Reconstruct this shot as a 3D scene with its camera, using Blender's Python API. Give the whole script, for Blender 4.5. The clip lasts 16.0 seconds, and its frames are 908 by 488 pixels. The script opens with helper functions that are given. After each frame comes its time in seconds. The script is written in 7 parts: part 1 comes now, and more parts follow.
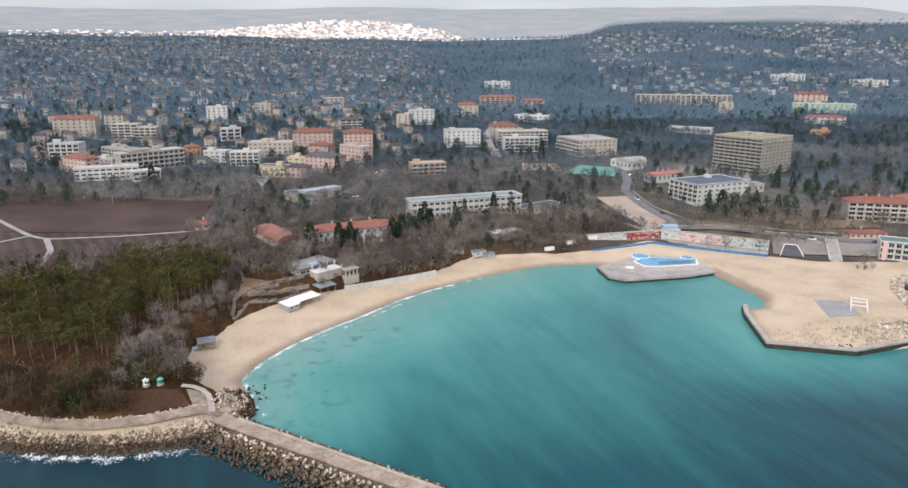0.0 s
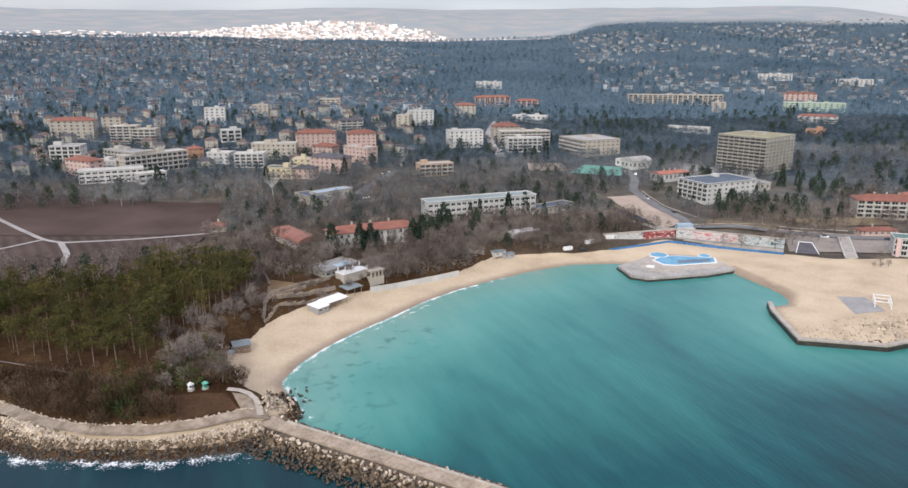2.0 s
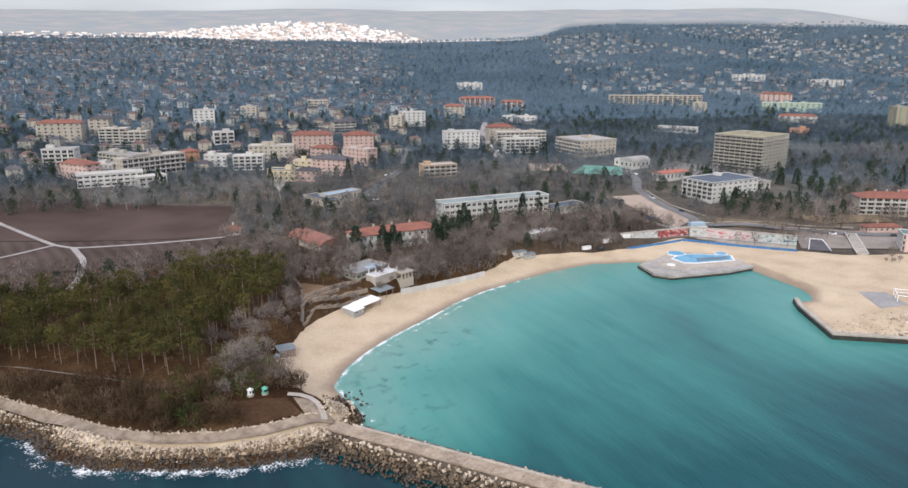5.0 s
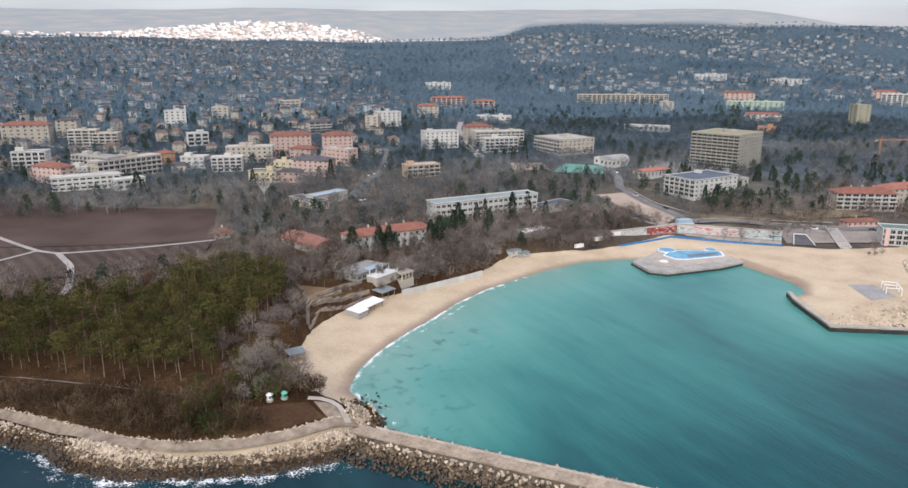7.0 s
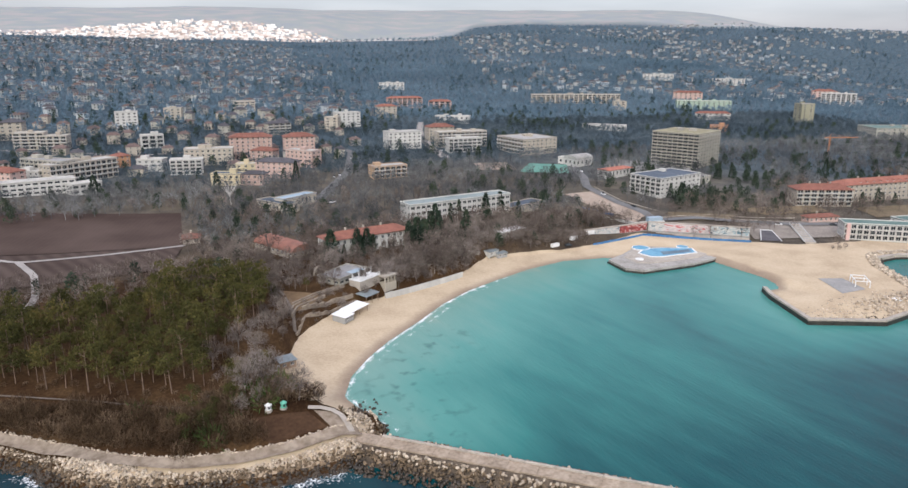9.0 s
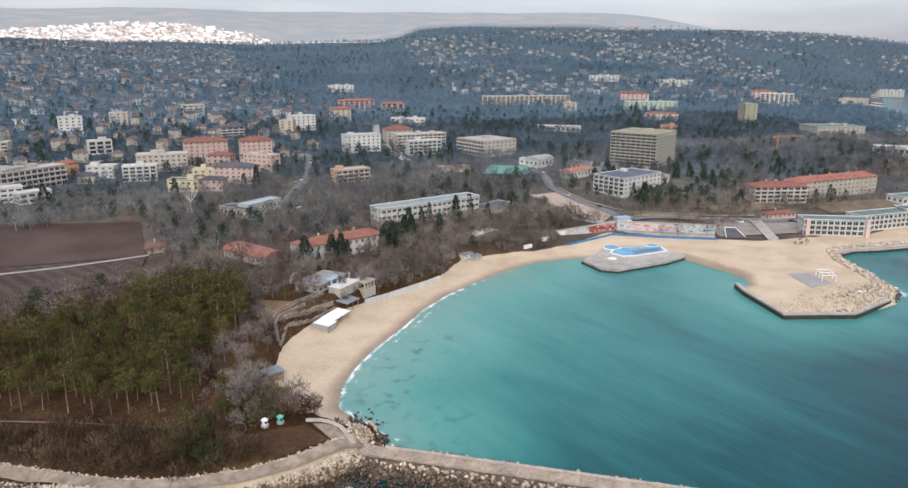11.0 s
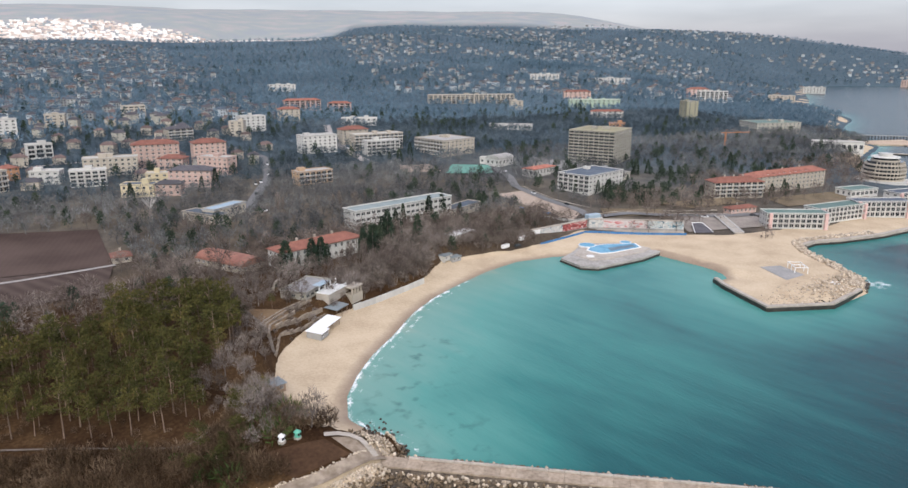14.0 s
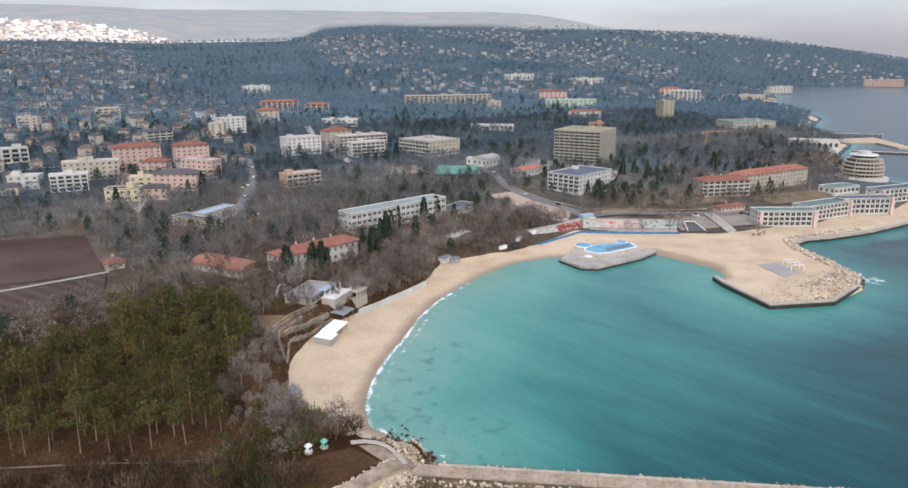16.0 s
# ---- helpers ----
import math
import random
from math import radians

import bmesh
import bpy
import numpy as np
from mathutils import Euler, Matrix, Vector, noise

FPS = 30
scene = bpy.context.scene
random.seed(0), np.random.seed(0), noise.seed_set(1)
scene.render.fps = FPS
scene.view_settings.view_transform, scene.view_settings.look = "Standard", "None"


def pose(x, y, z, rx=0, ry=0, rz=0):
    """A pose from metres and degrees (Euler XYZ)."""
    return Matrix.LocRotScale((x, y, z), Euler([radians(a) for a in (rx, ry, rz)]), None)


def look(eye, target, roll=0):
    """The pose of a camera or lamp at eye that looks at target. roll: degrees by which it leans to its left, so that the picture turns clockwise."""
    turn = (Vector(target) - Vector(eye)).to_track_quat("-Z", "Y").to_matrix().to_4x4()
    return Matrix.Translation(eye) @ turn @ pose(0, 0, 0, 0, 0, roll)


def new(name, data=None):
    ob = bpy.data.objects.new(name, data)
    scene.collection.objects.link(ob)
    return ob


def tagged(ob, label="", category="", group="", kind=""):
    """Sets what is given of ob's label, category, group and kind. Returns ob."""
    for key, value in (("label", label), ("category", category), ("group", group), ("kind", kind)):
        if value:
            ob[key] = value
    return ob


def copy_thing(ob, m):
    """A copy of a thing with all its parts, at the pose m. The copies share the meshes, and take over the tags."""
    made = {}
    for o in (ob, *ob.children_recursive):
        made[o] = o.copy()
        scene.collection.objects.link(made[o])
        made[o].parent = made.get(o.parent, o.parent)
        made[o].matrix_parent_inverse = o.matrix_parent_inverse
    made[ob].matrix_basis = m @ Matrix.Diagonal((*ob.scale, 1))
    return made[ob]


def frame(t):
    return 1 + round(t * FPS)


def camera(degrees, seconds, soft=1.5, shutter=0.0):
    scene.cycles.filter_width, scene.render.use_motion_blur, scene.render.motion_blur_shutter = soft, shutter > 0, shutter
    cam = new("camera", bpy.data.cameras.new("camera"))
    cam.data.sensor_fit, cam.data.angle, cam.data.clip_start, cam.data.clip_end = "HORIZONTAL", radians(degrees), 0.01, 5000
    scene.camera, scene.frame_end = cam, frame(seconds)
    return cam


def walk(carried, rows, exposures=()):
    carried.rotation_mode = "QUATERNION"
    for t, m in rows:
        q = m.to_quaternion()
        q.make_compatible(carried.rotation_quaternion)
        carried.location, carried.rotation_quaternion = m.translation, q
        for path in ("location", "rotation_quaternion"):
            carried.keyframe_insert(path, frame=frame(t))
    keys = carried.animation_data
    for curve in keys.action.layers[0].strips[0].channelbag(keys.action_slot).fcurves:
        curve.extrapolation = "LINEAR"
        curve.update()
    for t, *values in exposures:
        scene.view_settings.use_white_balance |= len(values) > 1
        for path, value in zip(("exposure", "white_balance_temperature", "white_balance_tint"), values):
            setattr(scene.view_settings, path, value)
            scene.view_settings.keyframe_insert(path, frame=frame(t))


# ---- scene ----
cam = camera(64.3, 16.0, soft=1.5)
PATH = [
    (0, (22.348, -9.673, 105.073), (22.864, -7.81, 104.561), 0.1),
    (0.5, (17.775, -8.372, 105.075), (18.302, -6.512, 104.562), 0.1),
    (1, (13.226, -7.063, 105.077), (13.764, -5.206, 104.566), 0.1),
    (1.5, (8.708, -5.732, 105.076), (9.257, -3.878, 104.565), 0.1),
    (2, (4.215, -4.397, 105.069), (4.776, -2.546, 104.558), 0.0),
    (2.5, (-0.277, -3.041, 105.061), (0.295, -1.194, 104.55), 0.0),
    (3, (-4.766, -1.662, 105.052), (-4.18, 0.181, 104.542), 0.0),
    (3.5, (-9.208, -0.259, 105.039), (-8.609, 1.58, 104.53), 0.0),
    (4, (-13.517, 1.2, 105.018), (-12.904, 3.034, 104.509), -0.0),
    (6.5, (-33.873, 9.079, 104.786), (-33.16, 10.878, 104.279), -0.0),
    (7, (-37.601, 10.883, 104.772), (-36.858, 12.668, 104.264), -0.0),
    (7.5, (-41.026, 12.881, 104.761), (-40.251, 14.653, 104.253), -0.0),
    (8, (-44.24, 15.031, 104.749), (-43.432, 16.788, 104.24), -0.0),
    (8.5, (-47.299, 17.315, 104.738), (-46.46, 19.058, 104.229), 0.0),
    (9, (-50.233, 19.717, 104.721), (-49.36, 21.443, 104.213), 0.1),
    (11.3, (-63.213, 31.319, 104.581), (-62.193, 32.964, 104.077), 0.0),
    (11.5, (-64.32, 32.363, 104.578), (-63.291, 34.001, 104.073), 0.0),
    (12, (-67.034, 35.048, 104.582), (-65.975, 36.667, 104.077), 0.0),
    (12.5, (-69.709, 37.793, 104.599), (-68.624, 39.395, 104.093), 0.0),
    (13, (-72.327, 40.554, 104.632), (-71.217, 42.138, 104.126), 0.0),
    (13.5, (-74.884, 43.299, 104.668), (-73.752, 44.868, 104.162), -0.0),
    (14, (-77.411, 46.005, 104.7), (-76.26, 47.56, 104.194), -0.0),
    (14.5, (-79.915, 48.702, 104.731), (-78.747, 50.244, 104.226), -0.0),
    (15, (-82.409, 51.432, 104.763), (-81.223, 52.961, 104.258), -0.1),
    (15.5, (-84.903, 54.194, 104.789), (-83.702, 55.711, 104.283), -0.1),
    (16, (-87.426, 56.979, 104.808), (-86.21, 58.484, 104.303), -0.1),
]
walk(cam, [(t, look(eye, target, roll)) for t, eye, target, roll in PATH], [(0, 0.64, 5900, 7), (16, 0.60, 5900, 7)])

# ---- world and light ----
world = bpy.data.worlds.new("sky")
scene.world = world
world.use_nodes = True
wn = world.node_tree.nodes
wl = world.node_tree.links
wn.clear()
sky = wn.new("ShaderNodeTexSky")
sky.sky_type = "NISHITA"
sky.sun_disc = False
sky.sun_elevation = radians(32)
sky.sun_rotation = radians(215)
sky.dust_density = 3.0
sky_bg = wn.new("ShaderNodeBackground")
sky_bg.inputs["Strength"].default_value = 0.05
wl.new(sky.outputs[0], sky_bg.inputs["Color"])
# the cloud deck: pale lilac at the horizon, with soft brighter and greyer bands
cloud_bg = wn.new("ShaderNodeBackground")
tc = wn.new("ShaderNodeTexCoord")
mp = wn.new("ShaderNodeMapping")
mp.inputs["Scale"].default_value = (2.2, 2.2, 14.0)
cn = wn.new("ShaderNodeTexNoise")
cn.inputs["Scale"].default_value = 1.3
cn.inputs["Detail"].default_value = 5.0
cr = wn.new("ShaderNodeValToRGB")
cr.color_ramp.elements[0].position = 0.3
cr.color_ramp.elements[0].color = (0.53, 0.475, 0.52, 1)
cr.color_ramp.elements[1].position = 0.68
cr.color_ramp.elements[1].color = (0.84, 0.75, 0.765, 1)
wl.new(tc.outputs["Generated"], mp.inputs["Vector"])
wl.new(mp.outputs["Vector"], cn.inputs["Vector"])
wl.new(cn.outputs["Fac"], cr.inputs["Fac"])
wl.new(cr.outputs["Color"], cloud_bg.inputs["Color"])
cloud_bg.inputs["Strength"].default_value = 0.72
# an overcast sky is about twice as bright overhead as at the horizon
up = wn.new("ShaderNodeSeparateXYZ")
wl.new(tc.outputs["Generated"], up.inputs[0])
lift = wn.new("ShaderNodeMapRange")
lift.inputs["From Min"].default_value, lift.inputs["From Max"].default_value = 0.0, 0.9
lift.inputs["To Min"].default_value, lift.inputs["To Max"].default_value = 0.43, 1.06
wl.new(up.outputs["Z"], lift.inputs["Value"])
wl.new(lift.outputs[0], cloud_bg.inputs["Strength"])
both = wn.new("ShaderNodeAddShader")
wo = wn.new("ShaderNodeOutputWorld")
wl.new(sky_bg.outputs[0], both.inputs[0])
wl.new(cloud_bg.outputs[0], both.inputs[1])
wl.new(both.outputs[0], wo.inputs["Surface"])

sun = new("sun", bpy.data.lights.new("sun", "SUN"))
sun.data.energy = 1.1
sun.data.angle = radians(14)
sun.data.color = (1.0, 0.93, 0.84)
sun.matrix_world = look((0, 0, 300), (140, 200, 140))


# ---- materials ----
def nodes_of(name):
    m = bpy.data.materials.new(name)
    m.use_nodes = True
    nt = m.node_tree
    return m, nt.nodes, nt.links, nt.nodes["Principled BSDF"]


def noise_node(n, l, coord, scale, detail=4.0):
    t = n.new("ShaderNodeTexNoise")
    t.inputs["Scale"].default_value = scale
    t.inputs["Detail"].default_value = detail
    if coord is not None:
        l.new(coord, t.inputs["Vector"])
    return t.outputs["Fac"]


def ramp(n, l, fac, stops):
    r = n.new("ShaderNodeValToRGB")
    el = r.color_ramp.elements
    while len(el) < len(stops):
        el.new(0.5)
    for e, (p, c) in zip(el, stops):
        e.position, e.color = p, (*c, 1) if len(c) == 3 else c
    l.new(fac, r.inputs["Fac"])
    return r.outputs["Color"]


def mix(n, l, fac, a, b, mode="MIX"):
    m = n.new("ShaderNodeMix")
    m.data_type, m.blend_type = "RGBA", mode
    for sock, v in ((m.inputs[0], fac), (m.inputs[6], a), (m.inputs[7], b)):
        if hasattr(v, "is_output"):
            l.new(v, sock)
        elif isinstance(v, tuple):
            sock.default_value = (*v, 1)
        else:
            sock.default_value = v
    return m.outputs[2]


def math_node(n, l, op, a, b=0.0):
    m = n.new("ShaderNodeMath")
    m.operation = op
    m.use_clamp = False
    for sock, v in ((m.inputs[0], a), (m.inputs[1], b)):
        if hasattr(v, "is_output"):
            l.new(v, sock)
        else:
            sock.default_value = v
    return m.outputs[0]


def scaled(n, l, coord, s):
    mp = n.new("ShaderNodeMapping")
    mp.inputs["Scale"].default_value = s
    l.new(coord, mp.inputs["Vector"])
    return mp.outputs["Vector"]


def surf(name, c1, c2, coarse=0.15, fine=1.5, rough=0.85, bump=0.3, metal=0.0, vary=0.0, island=0.0, spec=0.3, streaks=False):
    """A surface of two colours mixed by a coarse and a fine grain, with relief; vary: brightness by object, island: by piece."""
    m, n, l, p = nodes_of(name)
    pos = n.new("ShaderNodeNewGeometry").outputs["Position"]
    a = noise_node(n, l, pos, coarse, 5)
    b = noise_node(n, l, scaled(n, l, pos, (1, 1, 0.15)) if streaks else pos, fine, 6)
    f = math_node(n, l, "ADD", math_node(n, l, "MULTIPLY", a, 0.55), math_node(n, l, "MULTIPLY", b, 0.45))
    col = ramp(n, l, f, [(0.36, c1), (0.64, c2)])
    for amount, out in ((vary, None), (island, 1)):
        if amount:
            src = n.new("ShaderNodeNewGeometry").outputs["Random Per Island"] if out else n.new("ShaderNodeObjectInfo").outputs["Random"]
            g = ramp(n, l, src, [(0.0, (1 - amount,) * 3), (1.0, (1 + amount, 1 + amount * 0.9, 1 + amount * 0.8))])
            col = mix(n, l, 1.0, col, g, "MULTIPLY")
    l.new(col, p.inputs["Base Color"])
    p.inputs["Roughness"].default_value = rough
    p.inputs["Metallic"].default_value = metal
    p.inputs["Specular IOR Level"].default_value = spec
    if bump:
        bn = n.new("ShaderNodeBump")
        bn.inputs["Strength"].default_value = bump
        bn.inputs["Distance"].default_value = 0.1
        l.new(b, bn.inputs["Height"])
        l.new(bn.outputs[0], p.inputs["Normal"])
    return m


def leafy(name, stops, rough=0.9, patch_size=0.045, patch_amount=1.0):
    """Foliage or twigs: the colour varies leaf by leaf and tree by tree."""
    m, n, l, p = nodes_of(name)
    isl = n.new("ShaderNodeNewGeometry").outputs["Random Per Island"]
    obj = n.new("ShaderNodeObjectInfo").outputs["Random"]
    pos = n.new("ShaderNodeNewGeometry").outputs["Position"]
    big = noise_node(n, l, pos, patch_size, 3)
    f = math_node(n, l, "ADD", math_node(n, l, "MULTIPLY", isl, 0.45), math_node(n, l, "MULTIPLY", obj, 0.25))
    crown = noise_node(n, l, pos, 0.13, 1)
    f = math_node(n, l, "ADD", f, math_node(n, l, "MULTIPLY", math_node(n, l, "SUBTRACT", crown, 0.5), 0.9))
    f = math_node(n, l, "ADD", f, math_node(n, l, "MULTIPLY", math_node(n, l, "SUBTRACT", big, 0.35 if patch_amount < 1.2 else 0.42), patch_amount))
    l.new(ramp(n, l, f, stops), p.inputs["Base Color"])
    p.inputs["Roughness"].default_value = rough
    p.inputs["Specular IOR Level"].default_value = 0.15
    return m


CONCRETE = surf("concrete", (0.30, 0.27, 0.23), (0.46, 0.41, 0.35), 0.2, 1.2, 0.9, 0.3)
CONCRETE_GREY = surf("grey_concrete", (0.22, 0.22, 0.21), (0.36, 0.35, 0.33), 0.2, 1.2, 0.9, 0.3)
ASPHALT = surf("asphalt", (0.12, 0.12, 0.12), (0.20, 0.197, 0.193), 0.1, 1.5, 0.9, 0.15)
TRACK = surf("pale_track", (0.26, 0.24, 0.22), (0.40, 0.37, 0.34), 0.1, 1.0, 0.95, 0.2)
DIRT = surf("bare_dirt", (0.036, 0.017, 0.007), (0.080, 0.043, 0.020), 0.12, 0.9, 0.95, 0.4)
LOT = surf("sandy_lot", (0.30, 0.235, 0.18), (0.44, 0.36, 0.29), 0.08, 0.7, 0.95, 0.25)
ROCK = surf("pale_limestone", (0.33, 0.275, 0.205), (0.64, 0.56, 0.45), 0.4, 2.5, 0.9, 0.5, vary=0.25, island=0.3)
ROCK_WET = surf("wet_weedy_rock", (0.022, 0.018, 0.012), (0.075, 0.055, 0.035), 0.5, 2.5, 0.45, 0.5, vary=0.3, island=0.3, spec=0.5)
ROCK_BROWN = surf("brown_stained_rock", (0.10, 0.072, 0.043), (0.25, 0.19, 0.125), 0.4, 2.5, 0.8, 0.5, vary=0.25, island=0.35)
BARK = surf("grey_bark", (0.10, 0.085, 0.075), (0.20, 0.17, 0.15), 0.8, 5, 0.95, 0.4, vary=0.25)
PINE_BARK = surf("pine_bark", (0.13, 0.095, 0.07), (0.26, 0.19, 0.14), 0.8, 5, 0.95, 0.4, vary=0.25)
TWIGS = leafy("bare_twigs", [(0.1, (0.062, 0.047, 0.038)), (0.5, (0.170, 0.138, 0.117)), (0.9, (0.335, 0.292, 0.26))])
# park, mid and far twigs step bluer with distance: aerial haze painted in
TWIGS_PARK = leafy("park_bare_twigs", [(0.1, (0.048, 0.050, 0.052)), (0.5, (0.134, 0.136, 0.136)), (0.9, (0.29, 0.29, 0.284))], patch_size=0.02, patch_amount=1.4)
TWIGS_MID_HAZE = leafy("hazed_bare_twigs", [(0.1, (0.032, 0.047, 0.058)), (0.5, (0.083, 0.108, 0.126)), (0.9, (0.175, 0.208, 0.228))], patch_size=0.02, patch_amount=1.5)
TWIGS_FAR_HAZE = leafy("far_bare_woods", [(0.1, (0.072, 0.114, 0.150)), (0.5, (0.108, 0.166, 0.215)), (0.9, (0.168, 0.235, 0.288))], patch_size=0.006, patch_amount=1.8)
NEEDLES = leafy("pine_needles", [(0.05, (0.022, 0.025, 0.008)), (0.45, (0.062, 0.061, 0.018)), (0.8, (0.115, 0.102, 0.030)), (1.0, (0.19, 0.130, 0.040))])
DARK_NEEDLES = leafy("dark_conifer_needles", [(0.1, (0.017, 0.030, 0.020)), (0.6, (0.036, 0.056, 0.036)), (0.95, (0.068, 0.088, 0.052))])
# distant needles carry the haze as a blue-green cast in their colour
FAR_NEEDLES_HAZE = leafy("hazed_conifer_needles", [(0.1, (0.028, 0.052, 0.060)), (0.6, (0.048, 0.080, 0.084)), (0.95, (0.078, 0.112, 0.108))])
FRESH = leafy("evergreen_shrub_leaves", [(0.1, (0.028, 0.042, 0.012)), (0.5, (0.062, 0.088, 0.024)), (0.9, (0.12, 0.15, 0.045))])
SHRUB = leafy("dry_shrub", [(0.1, (0.034, 0.020, 0.010)), (0.5, (0.104, 0.069, 0.040)), (0.9, (0.25, 0.185, 0.125))])


# ---- the land ----
COAST = [(-5000, -900), (-900, 20), (-300, 175), (-150, 232), (-100, 233), (-85, 226), (-73, 217), (-66, 204), (-55, 195), (-34, 187), (-18, 183),
         (-4, 182), (6, 183), (14, 190), (17, 199), (15, 210), (13, 221), (20, 234.5), (31, 247), (43, 258), (60, 270.5), (79, 286), (98, 297.5), (117.5, 305.5),
         (141, 314), (165, 318.5), (187, 314), (205, 305), (236, 284), (235, 270), (237, 257), (234, 243), (228, 236)]
COAST_EAST = [(217, 236), (200, 199), (226, 184), (260, 186), (272, 191), (285, 210), (300, 234), (311, 244), (325, 244), (339, 238), (373, 229),
              (420, 224), (490, 222), (560, 262), (585, 300), (609, 334), (700, 392), (830, 432), (900, 500), (1000, 560), (1200, 640), (1260, 690),
              (1390, 790), (1480, 864), (1700, 985), (1959, 1129), (2300, 1300), (2500, 1330), (2700, 1180), (2950, 1100), (3300, 1000), (3700, 1000), (5000, 1150)]
SAND = [(-1, 214), (-5, 236), (-2, 250), (4, 254), (12, 269), (30, 286), (60, 300), (103, 315), (129, 335), (166, 333), (185, 331), (232, 336), (276, 296),
        (295, 280), (332, 268), (345, 277), (362, 256), (420, 260), (440, 242), (500, 250), (520, 240), (480, 200), (330, 225), (280, 170), (180, 180), (180, 290), (100, 280), (40, 240), (12, 205)]
# plan heights of the land: x, y, z
LAND_NEAR = [(-30, 228, 9), (-80, 262, 10), (-10, 203, 8.5), (-60, 350, 9), (-100, 480, 12), (-20, 470, 11), (60, 352, 10.5), (20, 310, 9), (150, 410, 13), (200, 352, 7),
             (250, 400, 7), (300, 400, 9), (370, 330, 7), (420, 480, 15), (340, 285, 4), (250, 215, 2.3), (290, 262, 2.6), (420, 240, 2.6), (230, 312, 3.0), (-40, 194, 4.2), (-70, 226, 4.4), (-10, 190, 4.2), (-95, 248, 5), (530, 310, 6), (224, 640, 21), (120, 650, 19), (-133, 525, 16), (-138, 700, 21)]
LAND_MID = [(133, 790, 31), (-240, 817, 36), (530, 1040, 20), (655, 830, 19), (280, 1660, 86), (456, 1394, 44), (712, 627, 13), (1200, 900, 16), (1453, 1120, 22), (900, 1100, 28),
            (0, 1250, 62), (-300, 1500, 85), (-700, 900, 50), (-500, 400, 25), (900, 1600, 70), (1700, 1500, 60), (1000, 700, 12), (2300, 1600, 60), (1300, 1300, 55)]
LAND_FAR = [(-610, 2512, 138), (64, 2390, 130), (746, 2488, 120), (-846, 3484, 209), (92, 3690, 233), (1052, 3544, 239), (-1125, 4651, 326), (118, 4789, 360),
            (1670, 4392, 351), (2721, 3839, 359), (3364, 3436, 342), (1700, 3000, 216), (1250, 2400, 146), (900, 2720, 142), (700, 2000, 84), (1150, 3350, 168), (1617, 2292, 176), (1914, 2291, 148), (2168, 2087, 146), (2270, 1913, 150),
            (2477, 1614, 120), (2800, 1437, 110), (3101, 1237, 80), (3489, 2788, 220), (-2600, 3000, 240), (-3000, 1200, 120), (4900, 1800, 60), (4300, 4300, 330), (-3500, 4700, 350)]

OUTLINE = np.array(COAST + COAST_EAST, float)
_ctrl = np.array(LAND_NEAR + LAND_MID + LAND_FAR, float)


def _kern(d2):
    return d2 * np.log(d2 + 1e-9) * 0.5


def _spline():
    s = 1000.0
    p = _ctrl[:, :2] / s
    k = _kern(((p[:, None] - p[None]) ** 2).sum(-1)) + np.eye(len(p)) * 2e-4
    a = np.c_[np.ones(len(p)), p]
    m = np.r_[np.c_[k, a], np.c_[a.T, np.zeros((3, 3))]]
    return p, np.linalg.solve(m, np.r_[_ctrl[:, 2], 0, 0, 0])


_sp, _sw = _spline()


def shore(x, y):
    """Distance to the waterline, positive on land."""
    x, y = np.atleast_1d(np.asarray(x, float)), np.atleast_1d(np.asarray(y, float))
    best, inside = np.full(x.shape, 1e12), np.zeros(x.shape, bool)
    ring = np.r_[OUTLINE, [(5000, 9000), (-5000, 9000)]]
    for n, ((ax, ay), (bx, by)) in enumerate(zip(ring, np.roll(ring, -1, 0))):
        if n < len(OUTLINE) - 1:
            t = np.clip(((x - ax) * (bx - ax) + (y - ay) * (by - ay)) / ((bx - ax) ** 2 + (by - ay) ** 2), 0, 1)
            best = np.minimum(best, (x - ax - t * (bx - ax)) ** 2 + (y - ay - t * (by - ay)) ** 2)
        if ay != by:
            inside ^= ((ay > y) != (by > y)) & (x < (bx - ax) * (y - ay) / (by - ay) + ax)
    return np.where(inside, 1, -1) * np.sqrt(best)


def in_poly(poly, x, y):
    inside = np.zeros(np.shape(x), bool)
    for (ax, ay), (bx, by) in zip(poly, poly[1:] + poly[:1]):
        if ay != by:
            inside ^= ((ay > y) != (by > y)) & (x < (bx - ax) * (y - ay) / (by - ay) + ax)
    return inside


def poly_dist(poly, x, y):
    """Distance to the edge of a polygon, positive inside."""
    best = np.full(np.shape(x), 1e12)
    for (ax, ay), (bx, by) in zip(poly, poly[1:] + poly[:1]):
        t = np.clip(((x - ax) * (bx - ax) + (y - ay) * (by - ay)) / ((bx - ax) ** 2 + (by - ay) ** 2 + 1e-9), 0, 1)
        best = np.minimum(best, (x - ax - t * (bx - ax)) ** 2 + (y - ay - t * (by - ay)) ** 2)
    return np.where(in_poly(poly, x, y), 1, -1) * np.sqrt(best)


def rolling(x, y, s, seed=0.0):
    """Cheap smooth relief, about -1 to 1."""
    return (np.sin(x / s * 1.7 + 1.3 * np.sin(y / s * 1.1 + seed) + seed) + np.sin(y / s * 1.9 + 1.7 * np.sin(x / s * 0.8 + 2 * seed)) + 0.6 * np.sin((x + y) / s * 3.1 + seed)) / 2.6


